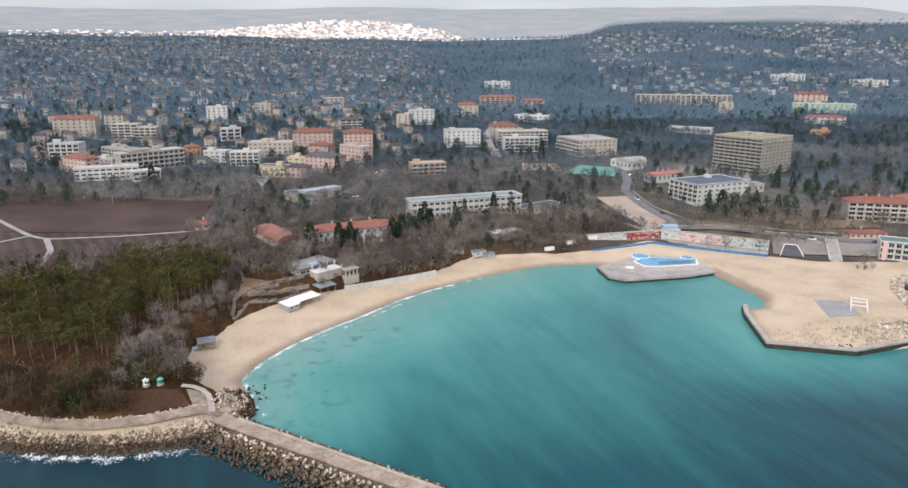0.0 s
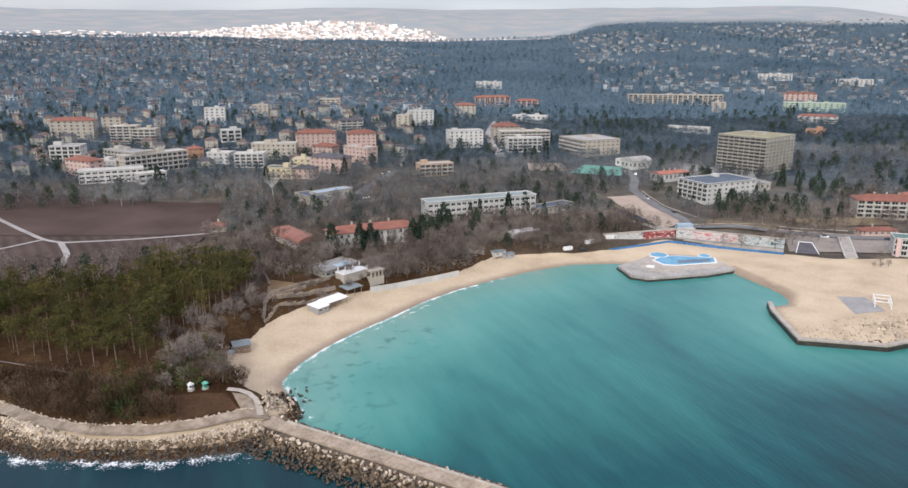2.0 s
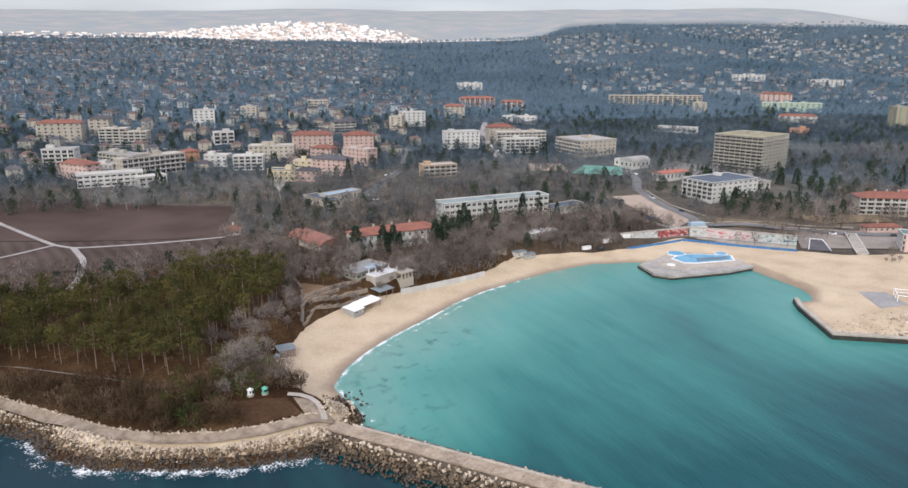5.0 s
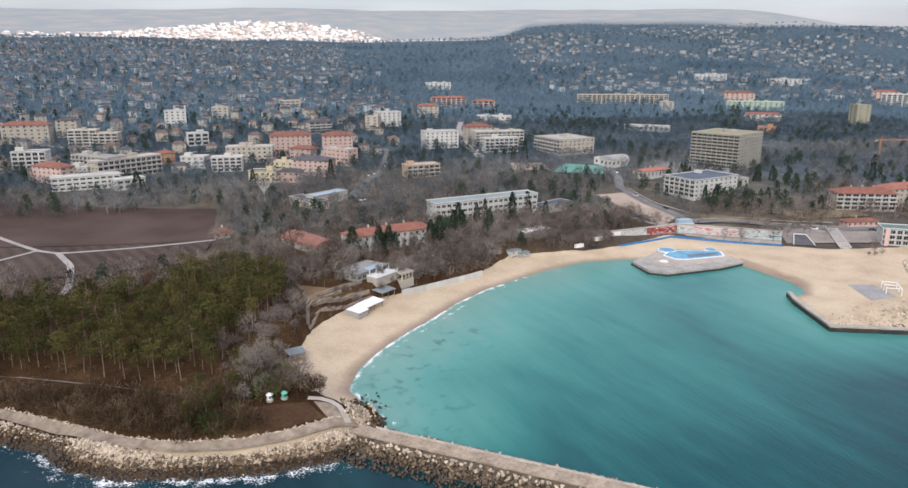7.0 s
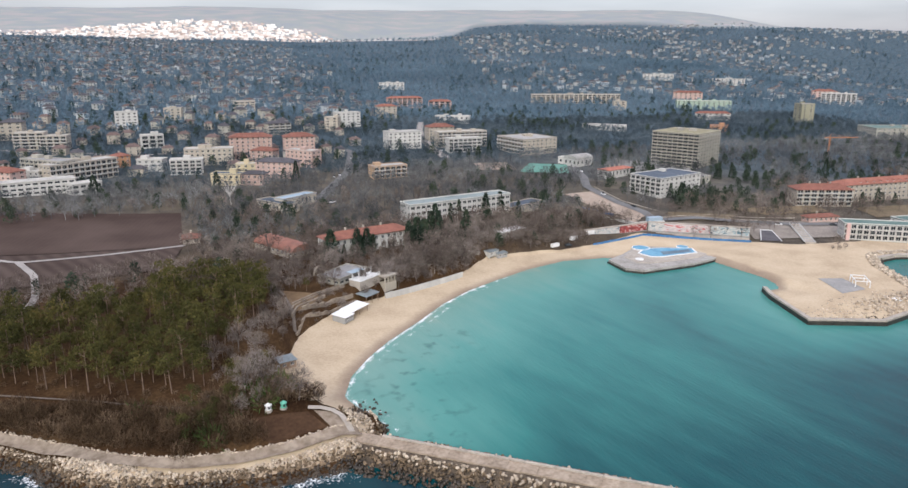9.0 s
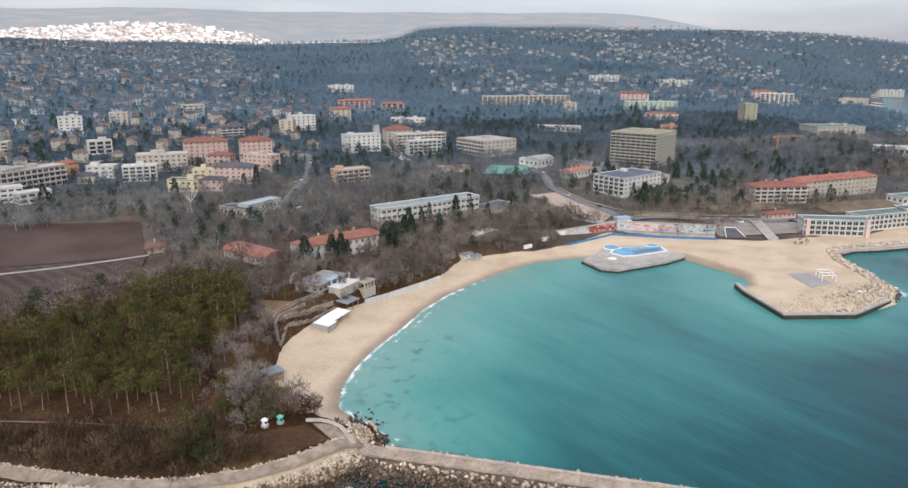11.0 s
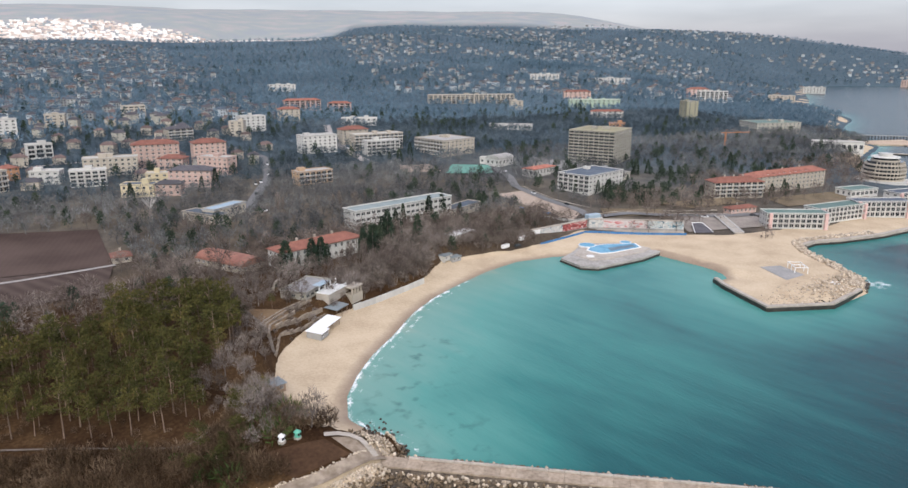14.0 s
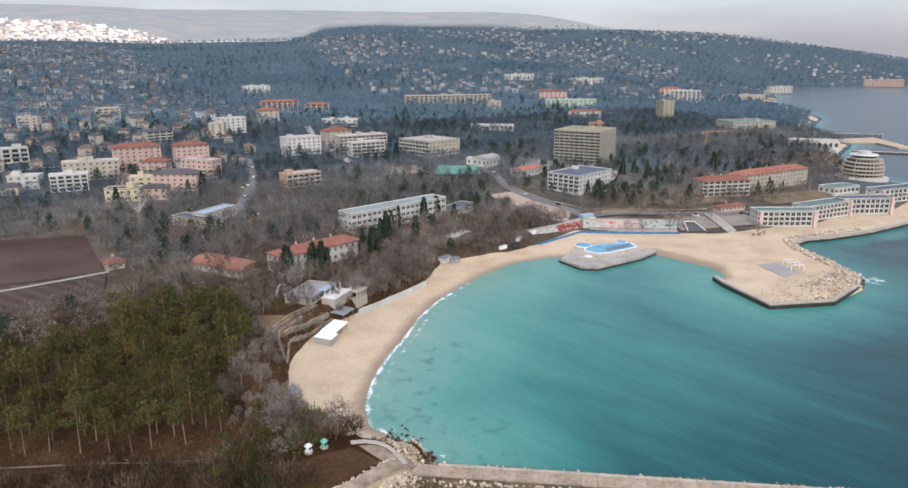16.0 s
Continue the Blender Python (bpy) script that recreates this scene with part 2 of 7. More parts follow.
def height(x, y):
    """The ground's height over the sea."""
    x, y = np.atleast_1d(np.asarray(x, float)), np.atleast_1d(np.asarray(y, float))
    px, py = x / 1000.0, y / 1000.0
    z = _sw[-3] + _sw[-2] * px + _sw[-1] * py
    for (cx, cy), w in zip(_sp, _sw):
        z = z + w * _kern((px - cx) ** 2 + (py - cy) ** 2)
    d = shore(x, y)
    far = np.clip((np.hypot(x, y - 100) - 900) / 1500, 0, 1)
    z = z + far * 5 * rolling(x, y, 170, 2.0) + np.clip(far * 2, 0, 1) * 9 * rolling(x, y, 520, 5.0) * np.clip((d - 100) / 800, 0, 1)
    z = np.maximum(z, 2.2)
    beach = np.clip(poly_dist(SAND, x, y) / 5 + 0.9, 0, 1) * np.clip((238 - x) / 6, 0, 1)
    land = np.minimum(z, np.maximum(d, 0) * np.where(x < 14, 0.55, np.where(x < 540, 1.6, 0.25)))
    sandy = np.minimum(z, 0.105 * np.minimum(d, 34) + np.maximum(d - 34, 0) * 0.2)
    land = land * (1 - beach) + sandy * beach
    return np.where(d > 0, land, np.maximum(d * 0.12, -7.0))


def hz(x, y):
    return float(height(x, y)[0])


def spaced(lo, hi, dense_lo, dense_hi, step, grow=1.12):
    """Grid lines: even in the dense stretch, wider and wider outside it."""
    mid = list(np.arange(dense_lo, dense_hi + step, step))
    out, s, v = [], step, mid[-1]
    while v < hi:
        s = min(s * grow, 42)
        v += s
        out.append(v)
    low, s, v = [], step, mid[0]
    while v > lo:
        s = min(s * grow, 42)
        v -= s
        low.append(v)
    return np.array(low[::-1] + mid + out)


def grid_object(name, xs, ys, zs, material, floats):
    nx, ny = len(xs), len(ys)
    gx, gy = np.meshgrid(xs, ys)
    co = np.stack([gx.ravel(), gy.ravel(), zs.ravel()], 1)
    i = (np.arange(ny - 1)[:, None] * nx + np.arange(nx - 1)[None]).ravel()
    quads = np.stack([i, i + 1, i + nx + 1, i + nx], 1)
    me = bpy.data.meshes.new(name)
    me.vertices.add(len(co))
    me.vertices.foreach_set("co", co.ravel())
    me.loops.add(quads.size)
    me.loops.foreach_set("vertex_index", quads.ravel())
    me.polygons.add(len(quads))
    me.polygons.foreach_set("loop_start", np.arange(len(quads)) * 4)
    me.update(calc_edges=True)
    me.shade_smooth()
    for key, values in floats.items():
        at = me.attributes.new(key, "FLOAT", "POINT")
        at.data.foreach_set("value", values.ravel().astype(np.float32))
    me.materials.append(material)
    return new(name, me)


def attr(n, name):
    a = n.new("ShaderNodeAttribute")
    a.attribute_name = name
    return a.outputs["Fac"]


def ground_material():
    m, n, l, p = nodes_of("winter_ground")
    pos = n.new("ShaderNodeNewGeometry").outputs["Position"]
    big, mid, fine = noise_node(n, l, pos, 0.008, 4), noise_node(n, l, pos, 0.07, 5), noise_node(n, l, pos, 1.1, 6)
    f = math_node(n, l, "ADD", math_node(n, l, "MULTIPLY", mid, 0.6), math_node(n, l, "MULTIPLY", fine, 0.4))
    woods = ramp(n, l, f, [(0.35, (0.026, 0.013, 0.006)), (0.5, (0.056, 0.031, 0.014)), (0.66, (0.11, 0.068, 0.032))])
    # distant ground in blue-grey: aerial haze put into the base colour
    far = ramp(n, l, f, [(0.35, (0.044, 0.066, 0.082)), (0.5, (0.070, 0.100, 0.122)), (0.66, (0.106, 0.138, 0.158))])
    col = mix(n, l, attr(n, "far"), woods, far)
    grass = ramp(n, l, f, [(0.35, (0.075, 0.062, 0.046)), (0.5, (0.125, 0.104, 0.076)), (0.66, (0.19, 0.155, 0.108))])
    col = mix(n, l, attr(n, "grass"), col, grass)
    # open hills paled to the tone haze gives them
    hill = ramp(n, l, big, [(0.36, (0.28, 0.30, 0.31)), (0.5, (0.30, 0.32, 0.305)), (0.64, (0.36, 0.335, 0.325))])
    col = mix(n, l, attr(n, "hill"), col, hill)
    sand = ramp(n, l, f, [(0.36, (0.42, 0.33, 0.226)), (0.5, (0.50, 0.40, 0.277)), (0.64, (0.56, 0.46, 0.328))])
    wet = ramp(n, l, f, [(0.4, (0.25, 0.19, 0.14)), (0.6, (0.30, 0.235, 0.175))])
    sand = mix(n, l, attr(n, "wet"), sand, wet)
    edge = math_node(n, l, "ADD", attr(n, "sand"), math_node(n, l, "MULTIPLY", math_node(n, l, "SUBTRACT", mid, 0.5), 0.5))
    edge = math_node(n, l, "GREATER_THAN", edge, 0.5)
    col = mix(n, l, edge, col, sand)
    l.new(col, p.inputs["Base Color"])
    p.inputs["Roughness"].default_value = 0.95
    p.inputs["Specular IOR Level"].default_value = 0.1
    b = n.new("ShaderNodeBump")
    b.inputs["Strength"].default_value = 0.5
    b.inputs["Distance"].default_value = 0.3
    l.new(f, b.inputs["Height"])
    l.new(b.outputs[0], p.inputs["Normal"])
    return m


def wood_line(x, y):
    """How far out the woods reach before the open hills begin."""
    a = np.arctan2(x, y)
    return 2930 + 700 * np.clip((a - 0.43) / 0.05, 0, 1)


def build_ground():
    xs, ys = spaced(-4900, 4950, -130, 470, 2.5), spaced(-400, 4950, 172, 420, 2.5)
    gx, gy = np.meshgrid(xs, ys)
    d, z = shore(gx, gy), height(gx, gy)
    z = z + np.where((d > 20) & (z > 5), 0.4 * rolling(gx, gy, 11, 1.0), 0)
    sd = np.clip(poly_dist(SAND, gx, gy) / 5 + 0.5, 0, 1)
    east = np.clip(1 - np.abs(d - 12) / 16, 0, 1) * (gx > 580) * (gx < 2300)
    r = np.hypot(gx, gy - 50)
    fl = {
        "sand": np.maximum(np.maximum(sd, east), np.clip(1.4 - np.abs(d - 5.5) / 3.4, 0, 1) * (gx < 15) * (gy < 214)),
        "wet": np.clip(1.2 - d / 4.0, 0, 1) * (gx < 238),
        # painted haze sets in with distance from the bay
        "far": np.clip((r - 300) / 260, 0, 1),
        "grass": np.clip((r - 300) / 70, 0, 1) * np.clip((640 - r) / 140, 0, 1) * (0.7 + 0.3 * rolling(gx, gy, 30, 1.0)),
        # haze-paled hills beyond the wood line
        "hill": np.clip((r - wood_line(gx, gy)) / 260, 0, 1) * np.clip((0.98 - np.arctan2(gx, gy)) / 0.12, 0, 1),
    }
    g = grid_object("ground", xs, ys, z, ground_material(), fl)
    tagged(g, "winter ground: brown earth, dry grass, pale beach sand, haze-blue far off", "ground", kind="structure")


def water_material():
    m, n, l, p = nodes_of("sea_water")
    pos = n.new("ShaderNodeNewGeometry").outputs["Position"]
    rot = n.new("ShaderNodeMapping")
    rot.inputs["Rotation"].default_value = (0, 0, radians(-38))
    rot.inputs["Scale"].default_value = (1.0, 0.22, 1.0)
    l.new(pos, rot.inputs["Vector"])
    streak = noise_node(n, l, rot.outputs["Vector"], 0.05, 5)
    patch = noise_node(n, l, pos, 0.02, 4)
    ripple = noise_node(n, l, rot.outputs["Vector"], 0.9, 4)
    chop = noise_node(n, l, pos, 2.2, 5)
    depth = math_node(n, l, "ADD", attr(n, "depth"), math_node(n, l, "MULTIPLY", math_node(n, l, "SUBTRACT", streak, 0.5), 0.25))
    depth = math_node(n, l, "ADD", depth, math_node(n, l, "MULTIPLY", math_node(n, l, "SUBTRACT", noise_node(n, l, scaled(n, l, rot.outputs["Vector"], (1, 0.6, 1)), 0.22, 4), 0.5), 0.17))
    depth = math_node(n, l, "ADD", depth, math_node(n, l, "MULTIPLY", math_node(n, l, "SUBTRACT", patch, 0.5), 0.2))
    col = ramp(n, l, depth, [(0.0, (0.30, 0.35, 0.28)), (0.10, (0.17, 0.31, 0.265)), (0.33, (0.088, 0.262, 0.228)), (0.58, (0.036, 0.172, 0.158)), (0.82, (0.008, 0.068, 0.077)), (1.0, (0.004, 0.026, 0.036))])
    weed = math_node(n, l, "MULTIPLY", attr(n, "weed"), ramp(n, l, noise_node(n, l, pos, 0.16, 6), [(0.55, (0, 0, 0)), (0.72, (1, 1, 1))]))
    col = mix(n, l, math_node(n, l, "MULTIPLY", weed, 0.6), col, (0.012, 0.045, 0.055))
    fn = noise_node(n, l, pos, 0.22, 7)
    fine_foam = noise_node(n, l, pos, 1.7, 5)
    froth = math_node(n, l, "ADD", math_node(n, l, "MULTIPLY", math_node(n, l, "SUBTRACT", fn, 0.5), 1.5), math_node(n, l, "MULTIPLY", math_node(n, l, "SUBTRACT", fine_foam, 0.5), 1.3))
    foam = ramp(n, l, math_node(n, l, "ADD", attr(n, "foam"), froth), [(0.72, (0, 0, 0)), (1.0, (1, 1, 1))])
    col = mix(n, l, foam, col, (0.78, 0.80, 0.80))
    l.new(col, p.inputs["Base Color"])
    rg = mix(n, l, foam, (0.2,) * 3, (0.8,) * 3)
    l.new(rg, p.inputs["Roughness"])
    p.inputs["IOR"].default_value = 1.33
    p.inputs["Specular IOR Level"].default_value = 0.2
    h = math_node(n, l, "ADD", math_node(n, l, "MULTIPLY", ripple, 1.0), math_node(n, l, "MULTIPLY", chop, 0.5))
    b = n.new("ShaderNodeBump")
    b.inputs["Strength"].default_value = 0.35
    b.inputs["Distance"].default_value = 0.35
    l.new(h, b.inputs["Height"])
    l.new(b.outputs[0], p.inputs["Normal"])
    return m


def build_sea():
    xs, ys = spaced(-4900, 4950, -110, 330, 1.6, 1.16), spaced(-4900, 1500, 150, 330, 1.6, 1.16)
    gx, gy = np.meshgrid(xs, ys)
    d = -shore(gx, gy)
    outer = np.clip((-(gx * 0.7 + gy * 0.7) + 136) / 10, 0, 1)  # seaward of the breakwater line
    bay = np.hypot((gx - 60) / 1.0, (gy - 300) / 0.9)
    depth = np.clip(0.08 + d / 120, 0, 0.5) + np.clip((bay - 82) / 335, 0, 0.5)
    east = np.clip((gx - 240) / 120, 0, 1) * np.clip(d / 20, 0, 1)
    depth = np.clip(np.maximum(depth, east), 0, 1)
    depth = np.where(outer > 0, np.maximum(depth, 0.6 + 0.4 * outer), depth)
    rocky = (gx < 14) & (gy < 215)
    foam = np.where(rocky, np.clip(0.86 - np.abs(d - 2) / 11, 0, 1), np.maximum(np.clip(1.25 - np.abs(d - 0.6) / 1.7, 0, 1.05), np.clip(0.7 - np.abs(d - 4.0) / 5, 0, 1)) * np.clip((165 - gx) / 60, 0, 1) * (0.88 + 0.16 * rolling(gx, gy, 14, 2.0)))
    foam = np.maximum(foam, np.clip(1 - np.hypot(gx - 276, gy - 189) / 16, 0, 0.8))
    weed = np.clip(1 - np.abs(d - 16) / 22, 0, 1) * (gx < 75) * (gx > 10) * (gy > 175) * (gy < 262)
    s = grid_object("water", xs, ys, gx * 0, water_material(), {"depth": depth, "foam": foam, "weed": weed})
    tagged(s, "turquoise sea with faint ripples, darker offshore", "sea", kind="structure")


build_ground()
build_sea()


def mesh_of(name, verts, faces, mats, slots=None, smooth=False):
    me = bpy.data.meshes.new(name)
    me.from_pydata([tuple(v) for v in verts], [], [tuple(f) for f in faces])
    for m in mats:
        me.materials.append(m)
    if slots is not None:
        me.polygons.foreach_set("material_index", slots)
    if smooth:
        me.shade_smooth()
    me.update()
    return me


def child(name, me, parent, m=None, label=""):
    ob = new(name, me)
    ob.parent = parent
    if m is not None:
        ob.matrix_local = m
    if label:
        ob["label"] = label
    return ob


class Shape:
    """Gathers boxes, tubes and panels into one mesh."""

    def __init__(self):
        self.v, self.f, self.s = [], [], []

    def add(self, verts, faces, slot=0):
        n = len(self.v)
        self.v += [tuple(v) for v in verts]
        self.f += [tuple(i + n for i in f) for f in faces]
        self.s += [slot] * len(faces)
        return self

    def box(self, x0, x1, y0, y1, z0, z1, slot=0, m=None, chamfer=0.0):
        c = chamfer
        v = [(x0, y0, z0), (x1, y0, z0), (x1, y1, z0), (x0, y1, z0)]
        if c:
            v += [(x0, y0, z1 - c), (x1, y0, z1 - c), (x1, y1, z1 - c), (x0, y1, z1 - c)]
            v += [(x0 + c, y0 + c, z1), (x1 - c, y0 + c, z1), (x1 - c, y1 - c, z1), (x0 + c, y1 - c, z1)]
            f = [(3, 2, 1, 0), (8, 9, 10, 11)] + [(i + o, (i + 1) % 4 + o, (i + 1) % 4 + o + 4, i + o + 4) for o in (0, 4) for i in range(4)]
        else:
            v += [(x0, y0, z1), (x1, y0, z1), (x1, y1, z1), (x0, y1, z1)]
            f = [(3, 2, 1, 0), (4, 5, 6, 7)] + [(i, (i + 1) % 4, (i + 1) % 4 + 4, i + 4) for i in range(4)]
        if m is not None:
            v = [m @ Vector(q) for q in v]
        return self.add(v, f, slot)

    def prism(self, ring, z0, z1, slot=0, inset=0.0):
        n = len(ring)
        cx, cy = sum(p[0] for p in ring) / n, sum(p[1] for p in ring) / n
        v = [(x, y, z0) for x, y in ring] + [(x + (cx - x) * inset, y + (cy - y) * inset, z1) for x, y in ring]
        f = [tuple(range(n, 2 * n)), tuple(range(n - 1, -1, -1))] + [(i, (i + 1) % n, (i + 1) % n + n, i + n) for i in range(n)]
        return self.add(v, f, slot)

    def tube(self, a, b, r0, r1, sides=5, slot=0):
        a, b = Vector(a), Vector(b)
        q = (b - a).to_track_quat("Z", "Y")
        v = []
        for p, r in ((a, r0), (b, r1)):
            v += [p + q @ Vector((r * math.cos(i * 2 * math.pi / sides), r * math.sin(i * 2 * math.pi / sides), 0)) for i in range(sides)]
        f = [(i, (i + 1) % sides, (i + 1) % sides + sides, i + sides) for i in range(sides)] + [tuple(range(sides, 2 * sides))]
        return self.add(v, f, slot)

    def mesh(self, name, mats, smooth=False):
        return mesh_of(name, self.v, self.f, mats, self.s, smooth)


# ---- roads, fields and paved patches ----
def ribbon(name, pts, width, material, lift=0.12, label="", level=None, across=3):
    """A strip of paving that follows the ground."""
    pts = [np.array(p, float) for p in pts]
    line = []
    for a, b in zip(pts, pts[1:]):
        n = max(1, int(np.linalg.norm(b - a) / 2.5))
        line += [a + (b - a) * i / n for i in range(n)]
    line.append(pts[-1])
    line = np.array(line)
    for _ in range(3):
        line[1:-1] = (line[:-2] + 2 * line[1:-1] + line[2:]) / 4
    t = np.gradient(line, axis=0)
    t /= np.linalg.norm(t, axis=1)[:, None]
    nrm = np.stack([-t[:, 1], t[:, 0]], 1)
    rows = []
    for k in range(across + 1):
        u = (k / across - 0.5) * width
        q = line + nrm * u * (1 + 0.06 * rolling(line[:, 0], line[:, 1], 4)[:, None])
        rows.append(q)
    rows = np.stack(rows, 1)
    z = height(rows[..., 0], rows[..., 1]) if level is None else np.full(rows.shape[:2], level)
    z = np.maximum(z, z.mean(1)[:, None]) + lift
    n, m = rows.shape[:2]
    v = np.concatenate([rows.reshape(-1, 2), z.reshape(-1, 1)], 1)
    f = [(i * m + k, i * m + k + 1, (i + 1) * m + k + 1, (i + 1) * m + k) for i in range(n - 1) for k in range(m - 1)]
    f = [q[::-1] for q in f]
    me = mesh_of(name, v, f, [material], smooth=True)
    return tagged(new(name, me), label, name.split("_")[0], kind="structure")


def patch(name, a, b, c, d, material, lift=0.15, step=4.0, label="", level=None):
    """A four-cornered sheet laid over the ground."""
    a, b, c, d = (np.array(p, float) for p in (a, b, c, d))
    nu = max(1, int(max(np.linalg.norm(b - a), np.linalg.norm(c - d)) / step))
    nv = max(1, int(max(np.linalg.norm(d - a), np.linalg.norm(c - b)) / step))
    u, w = np.meshgrid(np.linspace(0, 1, nu + 1), np.linspace(0, 1, nv + 1))
    u, w = u[..., None], w[..., None]
    p = (a * (1 - u) + b * u) * (1 - w) + (d * (1 - u) + c * u) * w
    z = (height(p[..., 0], p[..., 1]) if level is None else np.full(p.shape[:2], level)) + lift
    if step > 3:
        z = z + 0.4
    v = np.concatenate([p.reshape(-1, 2), z.reshape(-1, 1)], 1)
    m = nu + 1
    f = [(i * m + k, i * m + k + 1, (i + 1) * m + k + 1, (i + 1) * m + k) for i in range(nv) for k in range(nu)]
    me = mesh_of(name, v, f, [material], smooth=True)
    return tagged(new(name, me), label, name.split("_")[0], kind="structure")


def field_material(name, c1, c2, turn, scale, amount):
    m, n, l, p = nodes_of(name)
    pos = n.new("ShaderNodeNewGeometry").outputs["Position"]
    r = n.new("ShaderNodeMapping")
    r.inputs["Rotation"].default_value = (0, 0, radians(turn))
    l.new(pos, r.inputs["Vector"])
    w = n.new("ShaderNodeTexWave")
    w.inputs["Scale"].default_value = scale
    w.inputs["Distortion"].default_value = 1.5
    w.inputs["Detail"].default_value = 3
    l.new(r.outputs[0], w.inputs["Vector"])
    f = math_node(n, l, "ADD", math_node(n, l, "MULTIPLY", noise_node(n, l, pos, 0.03, 6), 1 - amount), math_node(n, l, "MULTIPLY", w.outputs["Fac"], amount))
    l.new(ramp(n, l, f, [(0.3, c1), (0.7, c2)]), p.inputs["Base Color"])
    p.inputs["Roughness"].default_value = 0.95
    p.inputs["Specular IOR Level"].default_value = 0.1
    return m


DIRT_PATH = surf("trodden_path", (0.11, 0.09, 0.072), (0.19, 0.16, 0.132), 0.15, 1.0, 0.95, 0.2)
ROAD_DIRT = surf("dusty_road_concrete", (0.17, 0.13, 0.092), (0.34, 0.28, 0.215), 0.22, 0.7, 0.95, 0.3)
FIELD_UP = field_material("ploughed_earth", (0.056, 0.038, 0.031), (0.098, 0.070, 0.058), 20, 0.12, 0.04)
FIELD_LOW = field_material("vineyard_earth", (0.054, 0.038, 0.031), (0.102, 0.076, 0.064), -18, 0.05, 0.2)
patch("field_upper", (-330, 470), (-13, 400), (-5, 474), (-330, 610), FIELD_UP, 0.1, 5, "bare ploughed brown field")
patch("field_lower", (-330, 350), (-24, 362), (-13, 399), (-330, 469), FIELD_LOW, 0.1, 5, "bare brown vineyard field with rows")
ribbon("track_field", [(-12, 399), (-50, 399), (-86, 401), (-96, 410), (-120, 446), (-170, 520)], 2.6, TRACK, 0.75, "pale gravel field track")
ribbon("track_field_south", [(-86, 402), (-78, 376), (-76, 340), (-78, 325)], 3.0, TRACK, 0.78, "pale gravel field track")
ribbon("track_field_west", [(-95, 410), (-110, 396), (-150, 365), (-230, 320)], 2.4, TRACK, 0.78, "pale gravel field track")
ribbon("path_wood", [(-140, 290), (-88, 256), (-58, 237), (-34, 218.5), (-24, 224)], 0.7, DIRT_PATH, 0.2, "narrow pale path through the wood")
ribbon("road_coast", [(-200, 262), (-120, 250), (-86, 236), (-72, 223.5), (-54, 206), (-45, 199.3), (-37, 195.3), (-23, 191.3), (-11, 190.4), (8, 192.5)], 3.9, ROAD_DIRT, 0.3, "cracked concrete coast road above the rocks", across=4)
ribbon("ramp_beach", [(-3.3, 203.5), (0.5, 203.2), (4, 201), (5.4, 198), (5.6, 192)], 1.8, CONCRETE, 0.5, "concrete ramp from the breakwater to the beach")
patch("dirt_patch", (-16.5, 193.6), (-0.5, 194.4), (-3.7, 202.2), (-23, 206), DIRT, 0.12, 2.0, "bare dark earth beside the road")
patch("apron_ramp", (0.2, 194.2), (5.0, 193), (4.8, 199), (-2, 202), ROAD_DIRT, 0.25, 1.5, "worn paved corner where road and breakwater meet")
patch("lawn_terrace", (12.6, 276), (21, 283), (28.5, 295), (15, 306), surf("rusty_dry_lawn", (0.13, 0.082, 0.042), (0.20, 0.135, 0.072), 0.1, 0.8, 0.95, 0.2), 0.05, 3.5, "dry rust-brown lawn above the beach terraces")
ribbon("path_slope", [(9.8, 267.5), (11.8, 277), (13.6, 292), (14.4, 303), (12.5, 320)], 1.3, DIRT_PATH, 0.3, "narrow pale path beside the dry lawn")
patch("lot_sandy", (240, 352), (262, 366), (271, 430), (245, 431), LOT, 0.1, 3.5, "empty sandy lot behind the beach wall")
ribbon("street_beach", [(300, 500), (290, 470), (272, 442), (266, 402), (265, 370), (258, 354), (285, 347), (300, 330), (325, 309), (362, 290)], 6.5, ASPHALT, 0.75, "grey asphalt street with pale kerbs")
ribbon("street_hill", [(150, 700), (160, 640), (130, 560), (96, 500), (80, 470)], 7, ASPHALT, 0.4, "grey street between the apartment blocks")
ribbon("street_slope", [(300, 800), (250, 690), (232, 620), (225, 580)], 8, TRACK, 0.4, "pale street between apartment blocks")
ribbon("street_town", [(-160, 770), (-100, 735), (-60, 720), (-20, 690), (40, 690)], 5, TRACK, 0.4, "pale street through the houses")
COURT = surf("green_court", (0.10, 0.24, 0.19), (0.16, 0.31, 0.25), 0.2, 1.0, 0.85, 0.05)
patch("court_green", (252, 503), (286, 484), (304, 512), (278, 529), COURT, 0.3, 4, "green sports court")
patch("yard_sand", (225, 520), (255, 512), (262, 540), (235, 548), LOT, 0.2, 4, "sandy clearing")
patch("yard_hotel", (330, 470), (375, 440), (390, 460), (360, 520), CONCRETE_GREY, 0.2, 4, "grey paved hotel forecourt")
DRY_LAWN = surf("dry_lawn_grass", (0.12, 0.092, 0.055), (0.21, 0.165, 0.105), 0.1, 0.8, 0.95, 0.2)
PAVED = surf("brownish_paving", (0.20, 0.175, 0.15), (0.32, 0.28, 0.24), 0.12, 0.8, 0.95, 0.15)
